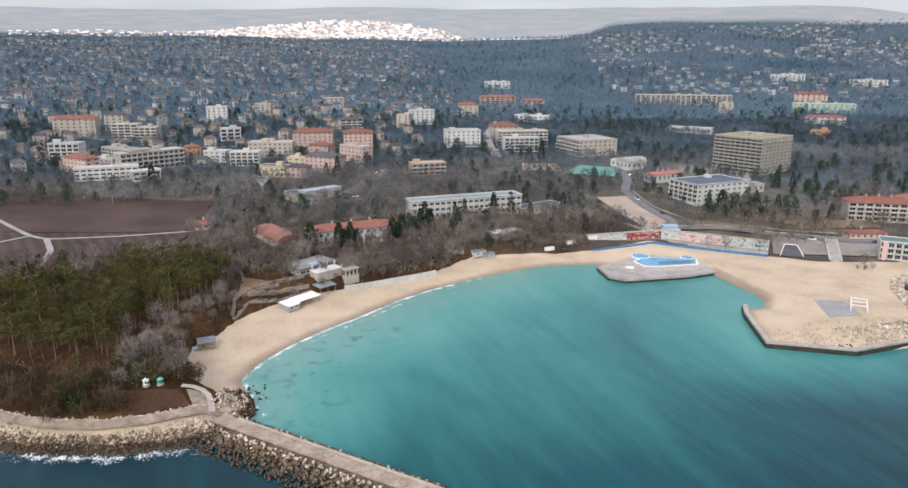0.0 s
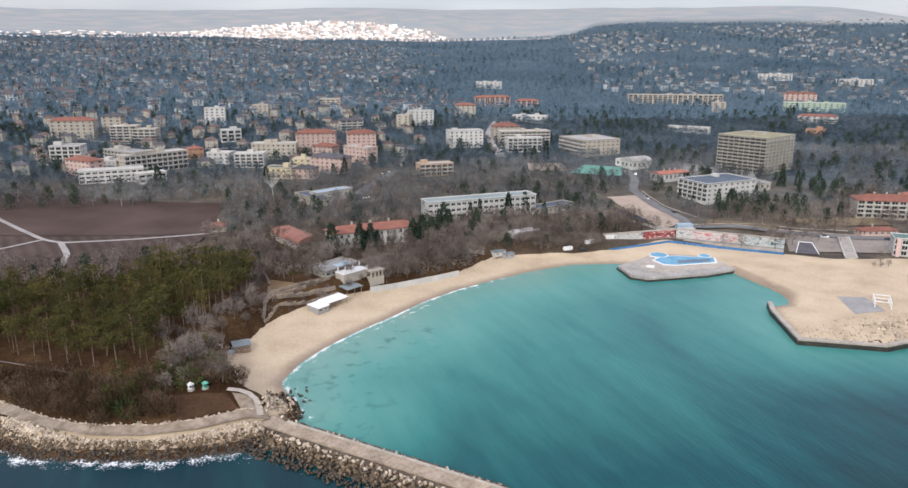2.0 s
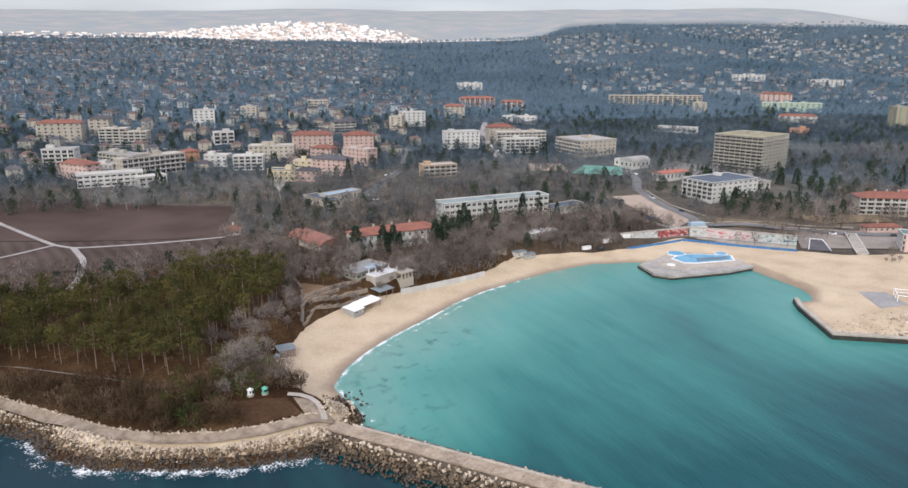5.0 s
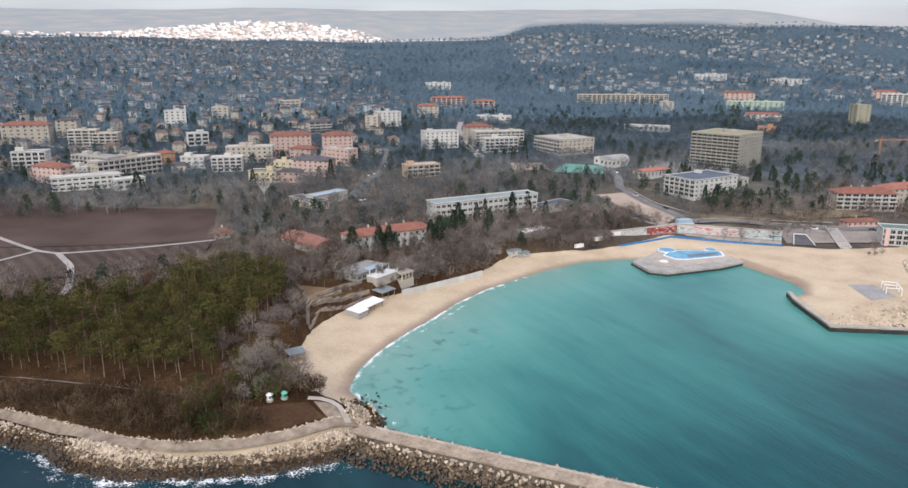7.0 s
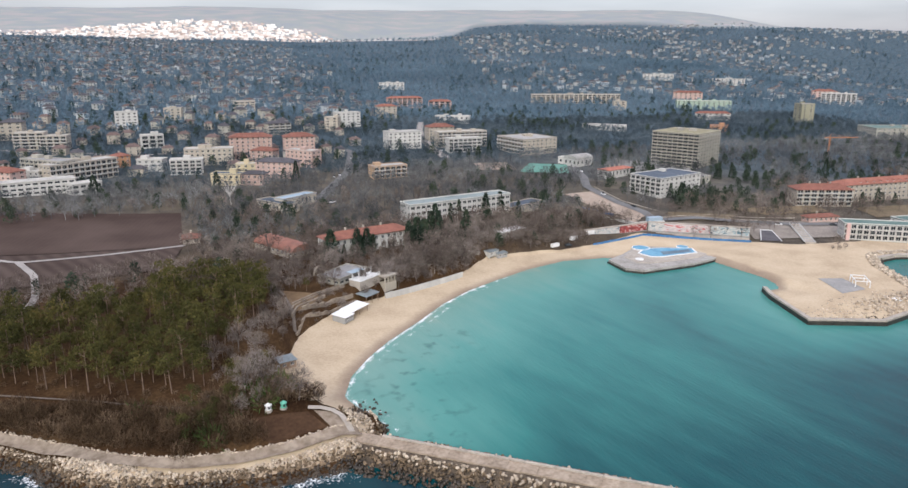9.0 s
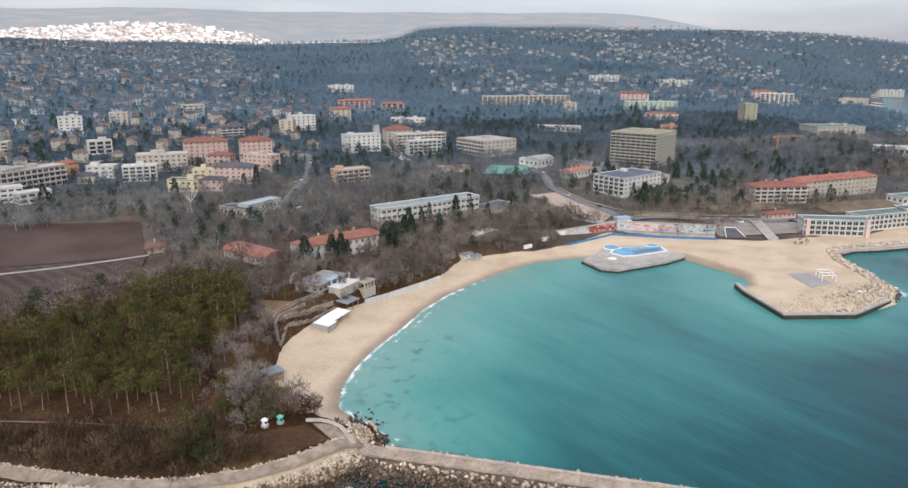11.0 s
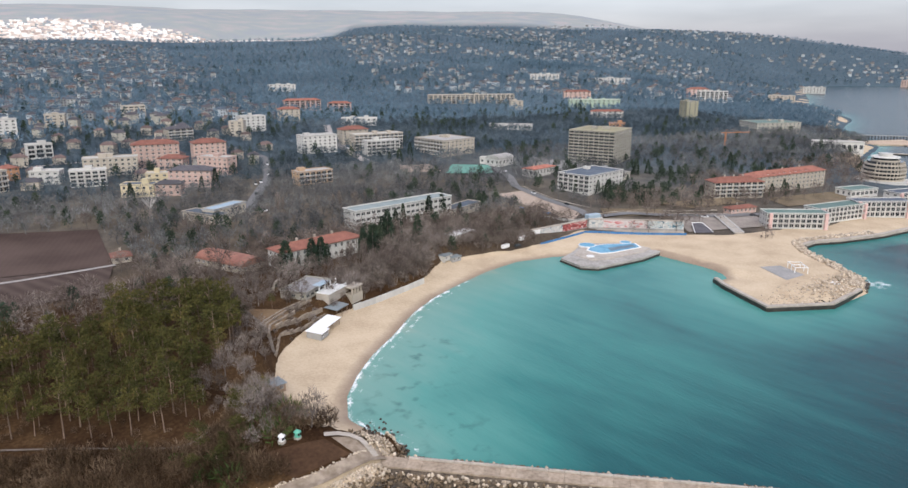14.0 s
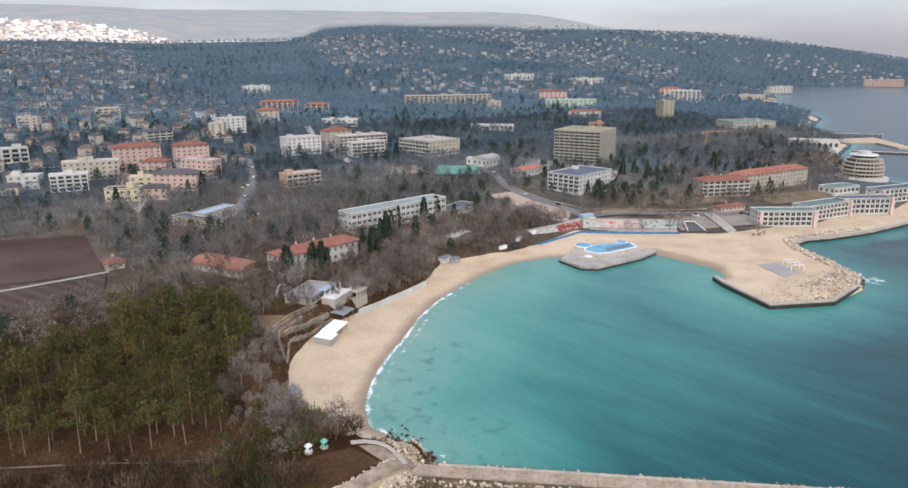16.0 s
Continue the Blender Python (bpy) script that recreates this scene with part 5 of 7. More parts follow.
# ---- the pool on its platform ----
PLATFORM = surf("worn_platform_concrete", (0.24, 0.225, 0.20), (0.42, 0.395, 0.36), 0.15, 0.9, 0.9, 0.3, streaks=True)
plat = [(184, 305), (181.8, 288.5), (187.5, 282), (219, 280), (239, 283), (247, 295), (233, 313), (216, 320), (197, 310)]
pp = tagged(new("pool_platform"), "grey concrete bathing platform with stepped edge", "platform")
child("deck", Shape().prism(plat, -3, 1.9).mesh("deck", [PLATFORM]), pp)
cx, cy = 214, 299
child("skirt", Shape().prism([(cx + (x - cx) * 1.02, cy + (y - cy) * 1.02) for x, y in plat[:5]] + [(225, 290), (200, 300)], -3, 0.85).mesh("skirt", [WET_WALL]), pp, None, "dark wet foot of the platform")
child("upper_deck", Shape().prism([(194, 305), (193, 293), (200, 289), (228, 287), (240, 290), (241, 300), (232, 308), (217, 317), (203, 311)], 1.9, 2.3, 0, 0.01).mesh("upper_deck", [CONCRETE]), pp)
POOL_BLUE = surf("pool_blue_paint", (0.09, 0.26, 0.40), (0.19, 0.39, 0.52), 0.2, 0.8, 0.6, 0.1)
POOL_DARK = surf("pool_dark_bottom", (0.05, 0.09, 0.12), (0.13, 0.20, 0.25), 0.2, 0.8, 0.4, 0.1)
sp = tagged(new("swimming_pool"), "empty pale blue swimming pool with white rim", "pool")
basin = [(205.5, 306), (206.5, 298), (212, 295.5), (233, 293.8), (237, 301), (229, 305), (222, 309), (213, 311)]
child("rim", Shape().prism([(221 + (x - 221) * 1.07, 301 + (y - 301) * 1.1) for x, y in basin], 2.3, 2.62).mesh("rim", [WHITE]), sp)
child("basin", Shape().prism(basin, 2.4, 2.66).mesh("basin", [POOL_BLUE]), sp)
child("deep_end", Shape().prism([(217, 303), (214, 297.5), (232, 295.5), (234, 300), (226, 301)], 2.5, 2.69).mesh("deep_end", [POOL_DARK]), sp, None, "dark deep end of the pool")
disc("round_pool", 213, 314, 5.0, 2.3, POOL_BLUE, "round pale blue paddling pool", 0.45)
disc("round_pool", 235, 305.5, 3.4, 2.3, POOL_BLUE, "small round pale blue paddling pool", 0.45)
disc("round_platform", 197.8, 297.3, 2.2, 2.3, WHITE, "round white concrete disc beside the pool")
disc("round_platform", 241, 296, 2.2, 1.95, WHITE, "round pale concrete disc at the deck's edge")


# ---- beach walls with murals ----
def mural(name, a, b, c):
    m, n, l, p = nodes_of(name)
    pos = n.new("ShaderNodeNewGeometry").outputs["Position"]
    f = noise_node(n, l, scaled(n, l, pos, (1, 1, 2.2)), 0.32, 2)
    r = n.new("ShaderNodeValToRGB")
    r.color_ramp.interpolation = "CONSTANT"
    el = r.color_ramp.elements
    el.new(0.5)
    el.new(0.6)
    for e, (q, col) in zip(el, ((0.0, b), (0.41, a), (0.56, c), (0.63, a))):
        e.position, e.color = q, (*col, 1)
    l.new(f, r.inputs["Fac"])
    dirt = ramp(n, l, noise_node(n, l, pos, 0.6, 6), [(0.3, (0.72,) * 3), (0.7, (1,) * 3)])
    l.new(mix(n, l, 1.0, r.outputs["Color"], dirt, "MULTIPLY"), p.inputs["Base Color"])
    p.inputs["Roughness"].default_value = 0.9
    return m


MURAL_PALE = mural("pale_mural", (0.60, 0.57, 0.53), (0.22, 0.27, 0.30), (0.42, 0.46, 0.46))
MURAL_RED = mural("red_mural", (0.34, 0.075, 0.07), (0.16, 0.05, 0.05), (0.62, 0.50, 0.46))
MURAL_PINK = mural("pink_mural", (0.62, 0.56, 0.53), (0.55, 0.20, 0.20), (0.50, 0.42, 0.44))
MURAL_BLUE = mural("blue_mural", (0.58, 0.58, 0.55), (0.10, 0.19, 0.24), (0.30, 0.42, 0.46))
BARRIER = surf("blue_painted_board", (0.03, 0.12, 0.30), (0.06, 0.19, 0.40), 0.4, 2.0, 0.6, 0.1, vary=0.15)


def mural_wall(name, ax, ay, bx, by, z0, high, paints, label):
    ob = tagged(new(name), label, "wall")
    ln, a = math.hypot(bx - ax, by - ay), math.degrees(math.atan2(by - ay, bx - ax))
    child("wall_body", Shape().box(0, ln, 0, 1.2, -3, high).mesh("wall_body", [CONCRETE]), ob)
    child("coping", Shape().box(-0.2, ln + 0.2, -0.25, 1.4, high, high + 0.35, chamfer=0.05).mesh("coping", [CONCRETE]), ob)
    at = 0.0
    for share, m in paints:
        n = max(1, round(ln * share / 5))
        for i in range(n):
            w = ln * share / n
            child("panel", Shape().box(at + 0.04, at + w - 0.04, -0.14, 0, 1.3, high - 0.25).mesh("panel", [m]), ob)
            at += w
    child("plinth", Shape().box(-0.1, ln + 0.1, -0.5, 0, -2, 1.2).mesh("plinth", [CONCRETE_GREY]), ob)
    for k in (1, 2):
        child("terrace_step", Shape().box(0, ln, -0.5 - 1.7 * k, -0.5 - 1.7 * (k - 1), -3, 0.9 - 0.45 * k).mesh("terrace_step", [CONCRETE]), ob)
    ob.matrix_world = pose(ax, ay, z0, 0, 0, a)


mural_wall("beach_wall", 194, 338.5, 238.5, 338.5, 3.4, 5.6, [(0.14, WHITE), (0.4, MURAL_PALE), (0.46, MURAL_RED)], "tall beach wall with faded pale and red murals")
mural_wall("beach_wall", 238.8, 337.5, 280, 300, 3.4, 6.2, [(0.16, MURAL_PALE), (0.46, MURAL_PINK), (0.38, MURAL_BLUE)], "tall beach wall with faded pink and blue murals")
bf = tagged(new("beach_fence"), "low blue board fence along the foot of the wall", "fence")
for ax, ay, bx, by in ((194, 331.3, 229, 331.3), (229, 331.3, 237.5, 325.5), (237.5, 325.5, 275.6, 294.5)):
    ln, a = math.hypot(bx - ax, by - ay), math.degrees(math.atan2(by - ay, bx - ax))
    n = round(ln / 2.6)
    for i in range(n):
        x, y = ax + (bx - ax) * i / n, ay + (by - ay) * i / n
        child("board", Shape().box(0.05, ln / n - 0.05, -0.06, 0.06, 0.0, 1.35, chamfer=0.03).mesh("board", [BARRIER]) if i == 0 else bf.children[-1].data, bf, pose(x, y, hz(x, y) - 0.1, 0, 0, a))
tower = tagged(new("lookout_box"), "small pale blue box on the wall's corner", "box")
child("box_body", Shape().box(-4.5, 4.5, -2, 2, 0, 2.4).mesh("box_body", [ROOFS["bluepale"]]), tower)
child("box_wall", Shape().box(-5.5, 5.5, -2.6, -2, -6, 0.4).mesh("box_wall", [WALLS["white"]]), tower)
tower.matrix_world = pose(246, 341, 8.8, 0, 0, -10)


def low_wall(name, pts, high, thick, material, label, lift=0.0):
    ob = tagged(new(name), label, "wall")
    for (ax, ay), (bx, by) in zip(pts, pts[1:]):
        ln, a = math.hypot(bx - ax, by - ay), math.degrees(math.atan2(by - ay, bx - ax))
        n = max(1, round(ln / 4))
        for i in range(n):
            x, y = ax + (bx - ax) * (i + 0.5) / n, ay + (by - ay) * (i + 0.5) / n
            child("wall_block", Shape().box(-ln / n / 2, ln / n / 2 - 0.05, -thick / 2, thick / 2, -1.2, high, chamfer=0.06).mesh("wall_block", [material]), ob, pose(x, y, hz(x, y) + lift + rr.uniform(-0.06, 0.06), 0, 0, a))
    return ob


low_wall("retaining_wall", [(57, 297.5), (70, 301.5), (84, 306.5), (103, 313.5)], 1.9, 0.6, WALLS["white"], "long pale retaining wall behind the beach", 0.7)
low_wall("retaining_wall", [(80, 314), (100, 321), (122, 332)], 1.2, 0.6, CONCRETE, "stone retaining wall on the wooded slope")
low_wall("garden_wall", [(262, 360), (285, 353), (304, 334), (330, 314)], 0.6, 0.4, CONCRETE, "white wall along the beach street")
low_wall("garden_wall", [(275, 357), (300, 347), (318, 330), (340, 318)], 0.6, 0.4, CONCRETE, "white garden wall above the street")
low_wall("garden_wall", [(276, 372), (272, 402), (278, 440)], 0.4, 0.4, CONCRETE, "white kerb wall along the street")
low_wall("lot_wall", [(231, 372), (241, 352), (256, 352)], 1.4, 0.4, WALLS["white"], "white wall at the edge of the sandy lot")
low_wall("lot_fence", [(233, 395), (241, 372)], 1.5, 0.2, BARRIER, "dark blue fence beside the sandy lot")
STONE = surf("brown_stone", (0.17, 0.135, 0.10), (0.36, 0.30, 0.23), 0.5, 1.5, 0.95, 0.5)
wr = random.Random(31)
for off in (0, 2.4, 4.8, 7.2, 9.6):
    jit = [wr.uniform(-1.1, 1.1) for _ in range(4)]
    cut = [(10 + off * 0.1, 268 + off + jit[0]), (17 - off * 0.3 + jit[1], 277 + off), (31 - off * 0.5 + jit[2], 287 + off), (42 - off * 0.3, 292.5 + off + jit[3])]
    cut = cut[1:] if off in (2.4, 9.6) else cut[:3] if off == 4.8 else cut
    low_wall("terrace_wall", cut, wr.uniform(0.5, 1.1), 0.7, STONE, "worn stone terrace wall above the beach", 0.2)


# ---- things on the beach and round the bay ----
GREEN = surf("green_paint", (0.10, 0.36, 0.25), (0.17, 0.46, 0.34), 0.5, 2.0, 0.6, 0.1)
GREY_SHEET = surf("grey_sheet_roof", (0.16, 0.19, 0.20), (0.26, 0.29, 0.30), 0.3, 2.0, 0.5, 0.2, streaks=True)
WOOD = surf("weathered_wood", (0.20, 0.14, 0.09), (0.36, 0.26, 0.18), 0.4, 3.0, 0.85, 0.3, streaks=True)
CANVAS = surf("white_canvas", (0.72, 0.72, 0.71), (0.84, 0.84, 0.83), 0.2, 1.0, 0.8, 0.15)
CAR_WHITE = surf("white_car_paint", (0.70, 0.70, 0.70), (0.78, 0.78, 0.78), 0.4, 2.0, 0.3, 0.0, spec=0.5)
CAR_DARK = surf("dark_car_paint", (0.02, 0.025, 0.03), (0.04, 0.045, 0.05), 0.4, 2.0, 0.25, 0.0, spec=0.5)
RUBBER = surf("tyre_rubber", (0.015, 0.015, 0.015), (0.03, 0.03, 0.03), 0.5, 3.0, 0.9, 0.1)
CRANE = surf("orange_crane_paint", (0.36, 0.16, 0.08), (0.48, 0.24, 0.13), 0.4, 2.0, 0.6, 0.05)


def kiosk(x, y, roof_mat, wall_mat, label, open_side=True):
    ob = tagged(new("kiosk"), label, "kiosk")
    n = 8
    ring = [(1.25 * math.cos((i + 0.5) * math.pi / 4), 1.25 * math.sin((i + 0.5) * math.pi / 4)) for i in range(n)]
    child("base", Shape().prism([(a * 1.25, b * 1.25) for a, b in ring], -0.8, 0.18).mesh("base", [CONCRETE]), ob)
    child("body", Shape().prism(ring, 0.18, 2.2).mesh("body", [wall_mat]), ob)
    rf = child("roof", Shape().prism([(a * 1.22, b * 1.22) for a, b in ring], 2.2, 2.95, 0, 0.72).mesh("roof", [roof_mat]), ob)
    child("finial", Shape().prism([(a * 0.2, b * 0.2) for a, b in ring], 2.95, 3.25, 0, 0.5).mesh("finial", [roof_mat]), rf)
    for i in (5, 6, 3):
        a = math.degrees((i + 1) * math.pi / 4)
        child("opening", Shape().box(-0.32, 0.32, -0.03, 0.03, 0.9, 1.9).mesh("opening", [GLASS]), ob, pose(1.17 * math.cos(radians(a)), 1.17 * math.sin(radians(a)), 0, 0, 0, a + 90), "dark window opening")
    ob.matrix_world = pose(x, y, hz(x, y) + 0.1) @ Matrix.Scale(0.7, 4)


kiosk(-13.6, 206.8, WHITE, WHITE, "small white eight-sided kiosk above the coast road")
kiosk(-9.5, 206.2, GREEN, GREEN, "small green eight-sided kiosk beside the white one")


def slab_roofed(name, x, y, rot, length, deep, high, wall_mat, roof_mat, label, slope=0.5, posts=False, over=0.4, z=None):
    """A hut or awning: walls or posts under a sloping slab roof."""
    ob = tagged(new(name), label, name.split("_")[-1])
    L, D = length / 2, deep / 2
    if posts:
        for u in np.linspace(-L + 0.2, L - 0.2, max(2, int(length / 4) + 1)):
            for v in (-D + 0.2, D - 0.2):
                child("post", Shape().box(-0.09, 0.09, -0.09, 0.09, -0.6, high).mesh("post", [wall_mat]), ob, pose(u, v, 0))
        child("back_wall", Shape().box(-L, L, D - 0.15, D, -0.6, high).mesh("back_wall", [wall_mat]), ob)
    else:
        s = Shape()
        win = facade(s, length, 0, high, 1, max(1, round(length / 3)), 1.3, 1.1, high * 0.35, pose(0, -D, 0), 0.15)
        s.box(-L, L, D - 0.2, D, -0.6, high).box(-L, -L + 0.2, -D + 0.15, D - 0.2, -0.6, high).box(L - 0.2, L, -D + 0.15, D - 0.2, -0.6, high)
        child("wall", s.mesh("wall", [wall_mat]), ob)
        for m in win:
            child("window", window_mesh(1.3, 1.1), ob, m)
    v = [(-L - over, -D - over, high), (L + over, -D - over, high), (L + over, D + over, high + slope), (-L - over, D + over, high + slope)]
    r = Shape().add(v + [(a, b, c + 0.16) for a, b, c in v], [(3, 2, 1, 0), (4, 5, 6, 7)] + [(i, (i + 1) % 4, (i + 1) % 4 + 4, i + 4) for i in range(4)])
    child("roof", r.mesh("roof", [roof_mat]), ob)
    ob.matrix_world = pose(x, y, hz(x, y) if z is None else z, 0, 0, rot)
    return ob


slab_roofed("beach_hut", 1.2, 247.4, 8, 5.6, 4.6, 2.5, WOOD, GREY_SHEET, "small wooden beach hut with a grey roof", 0.3)
boat = tagged(new("rowing_boat"), "pale upturned rowing boat beside the hut", "boat")
n = 12
hull = [(3.0 * math.cos(i * 2 * math.pi / n) * (0.75 + 0.25 * abs(math.cos(i * math.pi / n))), 1.0 * math.sin(i * 2 * math.pi / n)) for i in range(n)]
child("hull", Shape().prism(hull, 0, 0.7, 0, 0.3).mesh("hull", [ROOFS["bluepale"]]), boat)
child("keel", Shape().box(-2.0, 2.0, -0.06, 0.06, 0.68, 0.85).mesh("keel", [WHITE]), boat)
boat.matrix_world = pose(-3.0, 244.4, hz(-3.0, 244.4) + 0.05, 0, 0, 30)
slab_roofed("beach_tent", 39, 285.6, 36, 11.5, 5.2, 2.6, WOOD, CANVAS, "long white canvas beach shelter on posts", 0.5, True)
slab_roofed("beach_tent", 32.2, 280, 36, 5.5, 6.2, 2.4, WALLS["grey"], CANVAS, "white canvas shelter with closed sides", 0.5)
slab_roofed("grey_awning", 48, 294.8, 30, 8, 5.4, 3.0, WOOD, GREY_SHEET, "grey sheet awning at the beach bar", 0.5, True)
building("restaurant", 43.5, 312.5, 33, 20, 12, 2.9, 1, "long", "buff", "grey", "low buff restaurant with a grey flat roof above the beach")
terr = tagged(new("restaurant_terrace"), "raised terrace with a white balustrade above the beach", "terrace")
child("floor_slab", Shape().box(-6.5, 6.5, -3, 3, -4, 0.2).mesh("floor_slab", [CONCRETE]), terr)
child("deck", Shape().box(-6.8, 6.8, -3.4, 3, 0.2, 0.5).mesh("deck", [WHITE]), terr)
for i in range(9):
    child("baluster", Shape().box(-0.12, 0.12, -0.12, 0.12, 0.5, 1.5).mesh("baluster", [WHITE]), terr, pose(-6.4 + i * 1.6, -3.15, 0))
child("rail", Shape().box(-6.6, 6.6, -3.25, -3.05, 1.5, 1.62).mesh("rail", [WHITE]), terr)
for i in range(4):
    child("column", Shape().box(-0.2, 0.2, -0.2, 0.2, 0.5, 3.2).mesh("column", [WHITE]), terr, pose(-6 + i * 4, 1.6, 0))
child("sun_roof", Shape().box(-6.6, 0.5, 0.8, 4.4, 3.2, 3.4).mesh("sun_roof", [ROOFS["bluepale"]]), terr, None, "pale blue flat sun roof")
terr.matrix_world = pose(49.5, 302, hz(49.5, 302) + 2.6, 0, 0, 30)
gate = tagged(new("stone_pavilion"), "pale stone pavilion with open columns", "pavilion")
child("base", Shape().box(-3.6, 3.6, -2.4, 2.4, -3, 0.8).mesh("base", [WALLS["cream"]]), gate)
for u in (-3, -1, 1, 3):
    child("column", Shape().box(-0.28, 0.28, -0.28, 0.28, 0.8, 3.4).mesh("column", [WALLS["cream"]]), gate, pose(u, -1.9, 0))
child("back_wall", Shape().box(-3.4, 3.4, 1.8, 2.2, 0.8, 3.4).mesh("back_wall", [WALLS["cream"]]), gate)
child("lintel", Shape().box(-3.7, 3.7, -2.5, 2.5, 3.4, 4.1, chamfer=0.1).mesh("lintel", [CONCRETE]), gate)
gate.matrix_world = pose(60, 303, hz(60, 303) + 0.6, 0, 0, 25)
shell = tagged(new("stage_shell"), "pale rounded stage shell behind the restaurant", "shell")
s = Shape()
rows, cols = 6, 12
s.add([(3.6 * math.cos(math.pi * j / cols) * math.cos(i * math.pi / 2 / rows), 3.0 * math.sin(math.pi * j / cols) * math.cos(i * math.pi / 2 / rows), 4.6 * math.sin(i * math.pi / 2 / rows)) for i in range(rows + 1) for j in range(cols + 1)],
      [(i * (cols + 1) + j, i * (cols + 1) + j + 1, (i + 1) * (cols + 1) + j + 1, (i + 1) * (cols + 1) + j) for i in range(rows) for j in range(cols)])
child("dome", s.mesh("dome", [WALLS["cream"]], True), shell)
shell.matrix_world = pose(36, 323, hz(36, 323) - 0.2, 0, 0, 35)
slab_roofed("beach_cafe", 150, 348, 14, 18, 6, 3.0, WALLS["white"], WHITE, "low white beach cafe with a flat roof", 0.1)
slab_roofed("storage_shed", 131, 335, 20, 7, 4, 2.6, WALLS["white"], GREY_SHEET, "small white shed at the back of the beach", 0.2)
slab_roofed("storage_shed", 136, 333.5, 8, 6, 3, 2.4, WALLS["grey"], GREY_SHEET, "small grey shed at the back of the beach", 0.2)


def vehicle(x, y, rot, body_mat, van, label):
    ob = tagged(new("van" if van else "car"), label, "van" if van else "car")
    ln, h = (5.2, 1.9) if van else (4.2, 0.85)
    child("body", Shape().box(-ln / 2, ln / 2, -0.9, 0.9, 0.35, 0.35 + h, chamfer=0.14).mesh("body", [body_mat]), ob)
    cab = Shape().prism([(-1.5, -0.8), (1.0, -0.8), (1.0, 0.8), (-1.5, 0.8)], 0.3 + h, 0.95 + h, 0, 0.2) if not van else Shape().prism([(ln / 2 - 1.1, -0.84), (ln / 2 + 0.03, -0.84), (ln / 2 + 0.03, 0.84), (ln / 2 - 1.1, 0.84)], 1.3, 2.0, 0, 0.1)
    child("cab_glass", cab.mesh("cab_glass", [GLASS]), ob, None, "dark glazed cab")
    for u in (-ln * 0.32, ln * 0.32):
        for v in (-0.9, 0.9):
            child("wheel", Shape().tube((0, -0.12, 0), (0, 0.12, 0), 0.34, 0.34, 10).mesh("wheel", [RUBBER]), ob, pose(u, v, 0.34))
    ob.matrix_world = pose(x, y, hz(x, y), 0, 0, rot)


vehicle(170, 333.5, 12, CAR_WHITE, True, "white van parked behind the beach")
vehicle(178, 332.5, -6, CAR_DARK, False, "dark car parked behind the beach")
for i, (x, y, a) in enumerate([(268, 385, 85), (270, 420, 80), (344, 462, 30), (352, 470, 30), (360, 476, 30), (372, 468, 120), (366, 460, 120), (236, 612, 70), (240, 640, 75), (246, 672, 72),
                              (134, 570, 65), (150, 610, 70), (100, 508, 60), (112, 540, 75), (118, 545, 75), (346, 296, -30), (318, 312, -45), (300, 486, 60), (78, 452, 20), (84, 456, 20)]):
    vehicle(x, y, a, CAR_WHITE if i % 3 else CAR_DARK, False, "white car parked at the roadside" if i % 3 else "dark car parked at the roadside")
vehicle(183, 334.5, 16, CAR_WHITE, True, "white box van parked beside the wall")

# a tilted screen with a white border, and the stairs beside it
scr = tagged(new("tilted_screen"), "dark tilted canopy with a white border above the beach", "canopy")
child("sheet", Shape().add([(-7, 0, 0.2), (7, 0, 0.2), (5, 17, 3.6), (-3, 17, 3.6)] + [(-7, 0, 0), (7, 0, 0), (5, 17, 3.4), (-3, 17, 3.4)], [(0, 1, 2, 3), (7, 6, 5, 4)] + [(i + 4, (i + 1) % 4 + 4, (i + 1) % 4, i) for i in range(4)]).mesh("sheet", [ROOFS["dark"]]), scr)
for a, b in (((-7, 0, 0.3), (-3, 17, 3.7)), ((7, 0, 0.3), (5, 17, 3.7)), ((-3, 17, 3.7), (5, 17, 3.7))):
    child("border", Shape().tube(a, b, 0.35, 0.35, 4).mesh("border", [WHITE]), scr)
for u in (-2.5, 4.5):
    child("post", Shape().box(-0.2, 0.2, 16.4, 16.8, -2.0, 3.4).mesh("post", [CONCRETE]), scr, pose(u, 0, 0))
scr.matrix_world = pose(287, 290.5, hz(287, 290.5) + 0.4, 0, 0, -33) @ Matrix.Scale(0.8, 4)
stairs = tagged(new("beach_stairs"), "long flight of pale stairs down to the beach", "stairs")
a, b = Vector((326, 307, hz(326, 307) + 0.8)), Vector((303, 278, hz(303, 278) + 0.2))
for i in range(26):
    q = a.lerp(b, i / 25)
    child("step", Shape().box(-2.6, 2.6, -0.8, 0.8, -1.0, 0.12 + (i % 2) * 0.05).mesh("step", [CONCRETE if i % 3 else CONCRETE_GREY]) if i < 3 else stairs.children[i % 3].data, stairs, pose(q.x, q.y, q.z + 0.5, 0, 0, math.degrees(math.atan2(b.y - a.y, b.x - a.x)) + 90))
for side in (-2.8, 2.8):
    child("side_wall", Shape().tube(a + Vector((0.78 * side, -0.62 * side, 0.6)), b + Vector((0.78 * side, -0.62 * side, 0.6)), 0.45, 0.45, 4).mesh("side_wall", [WALLS["white"]]), stairs)

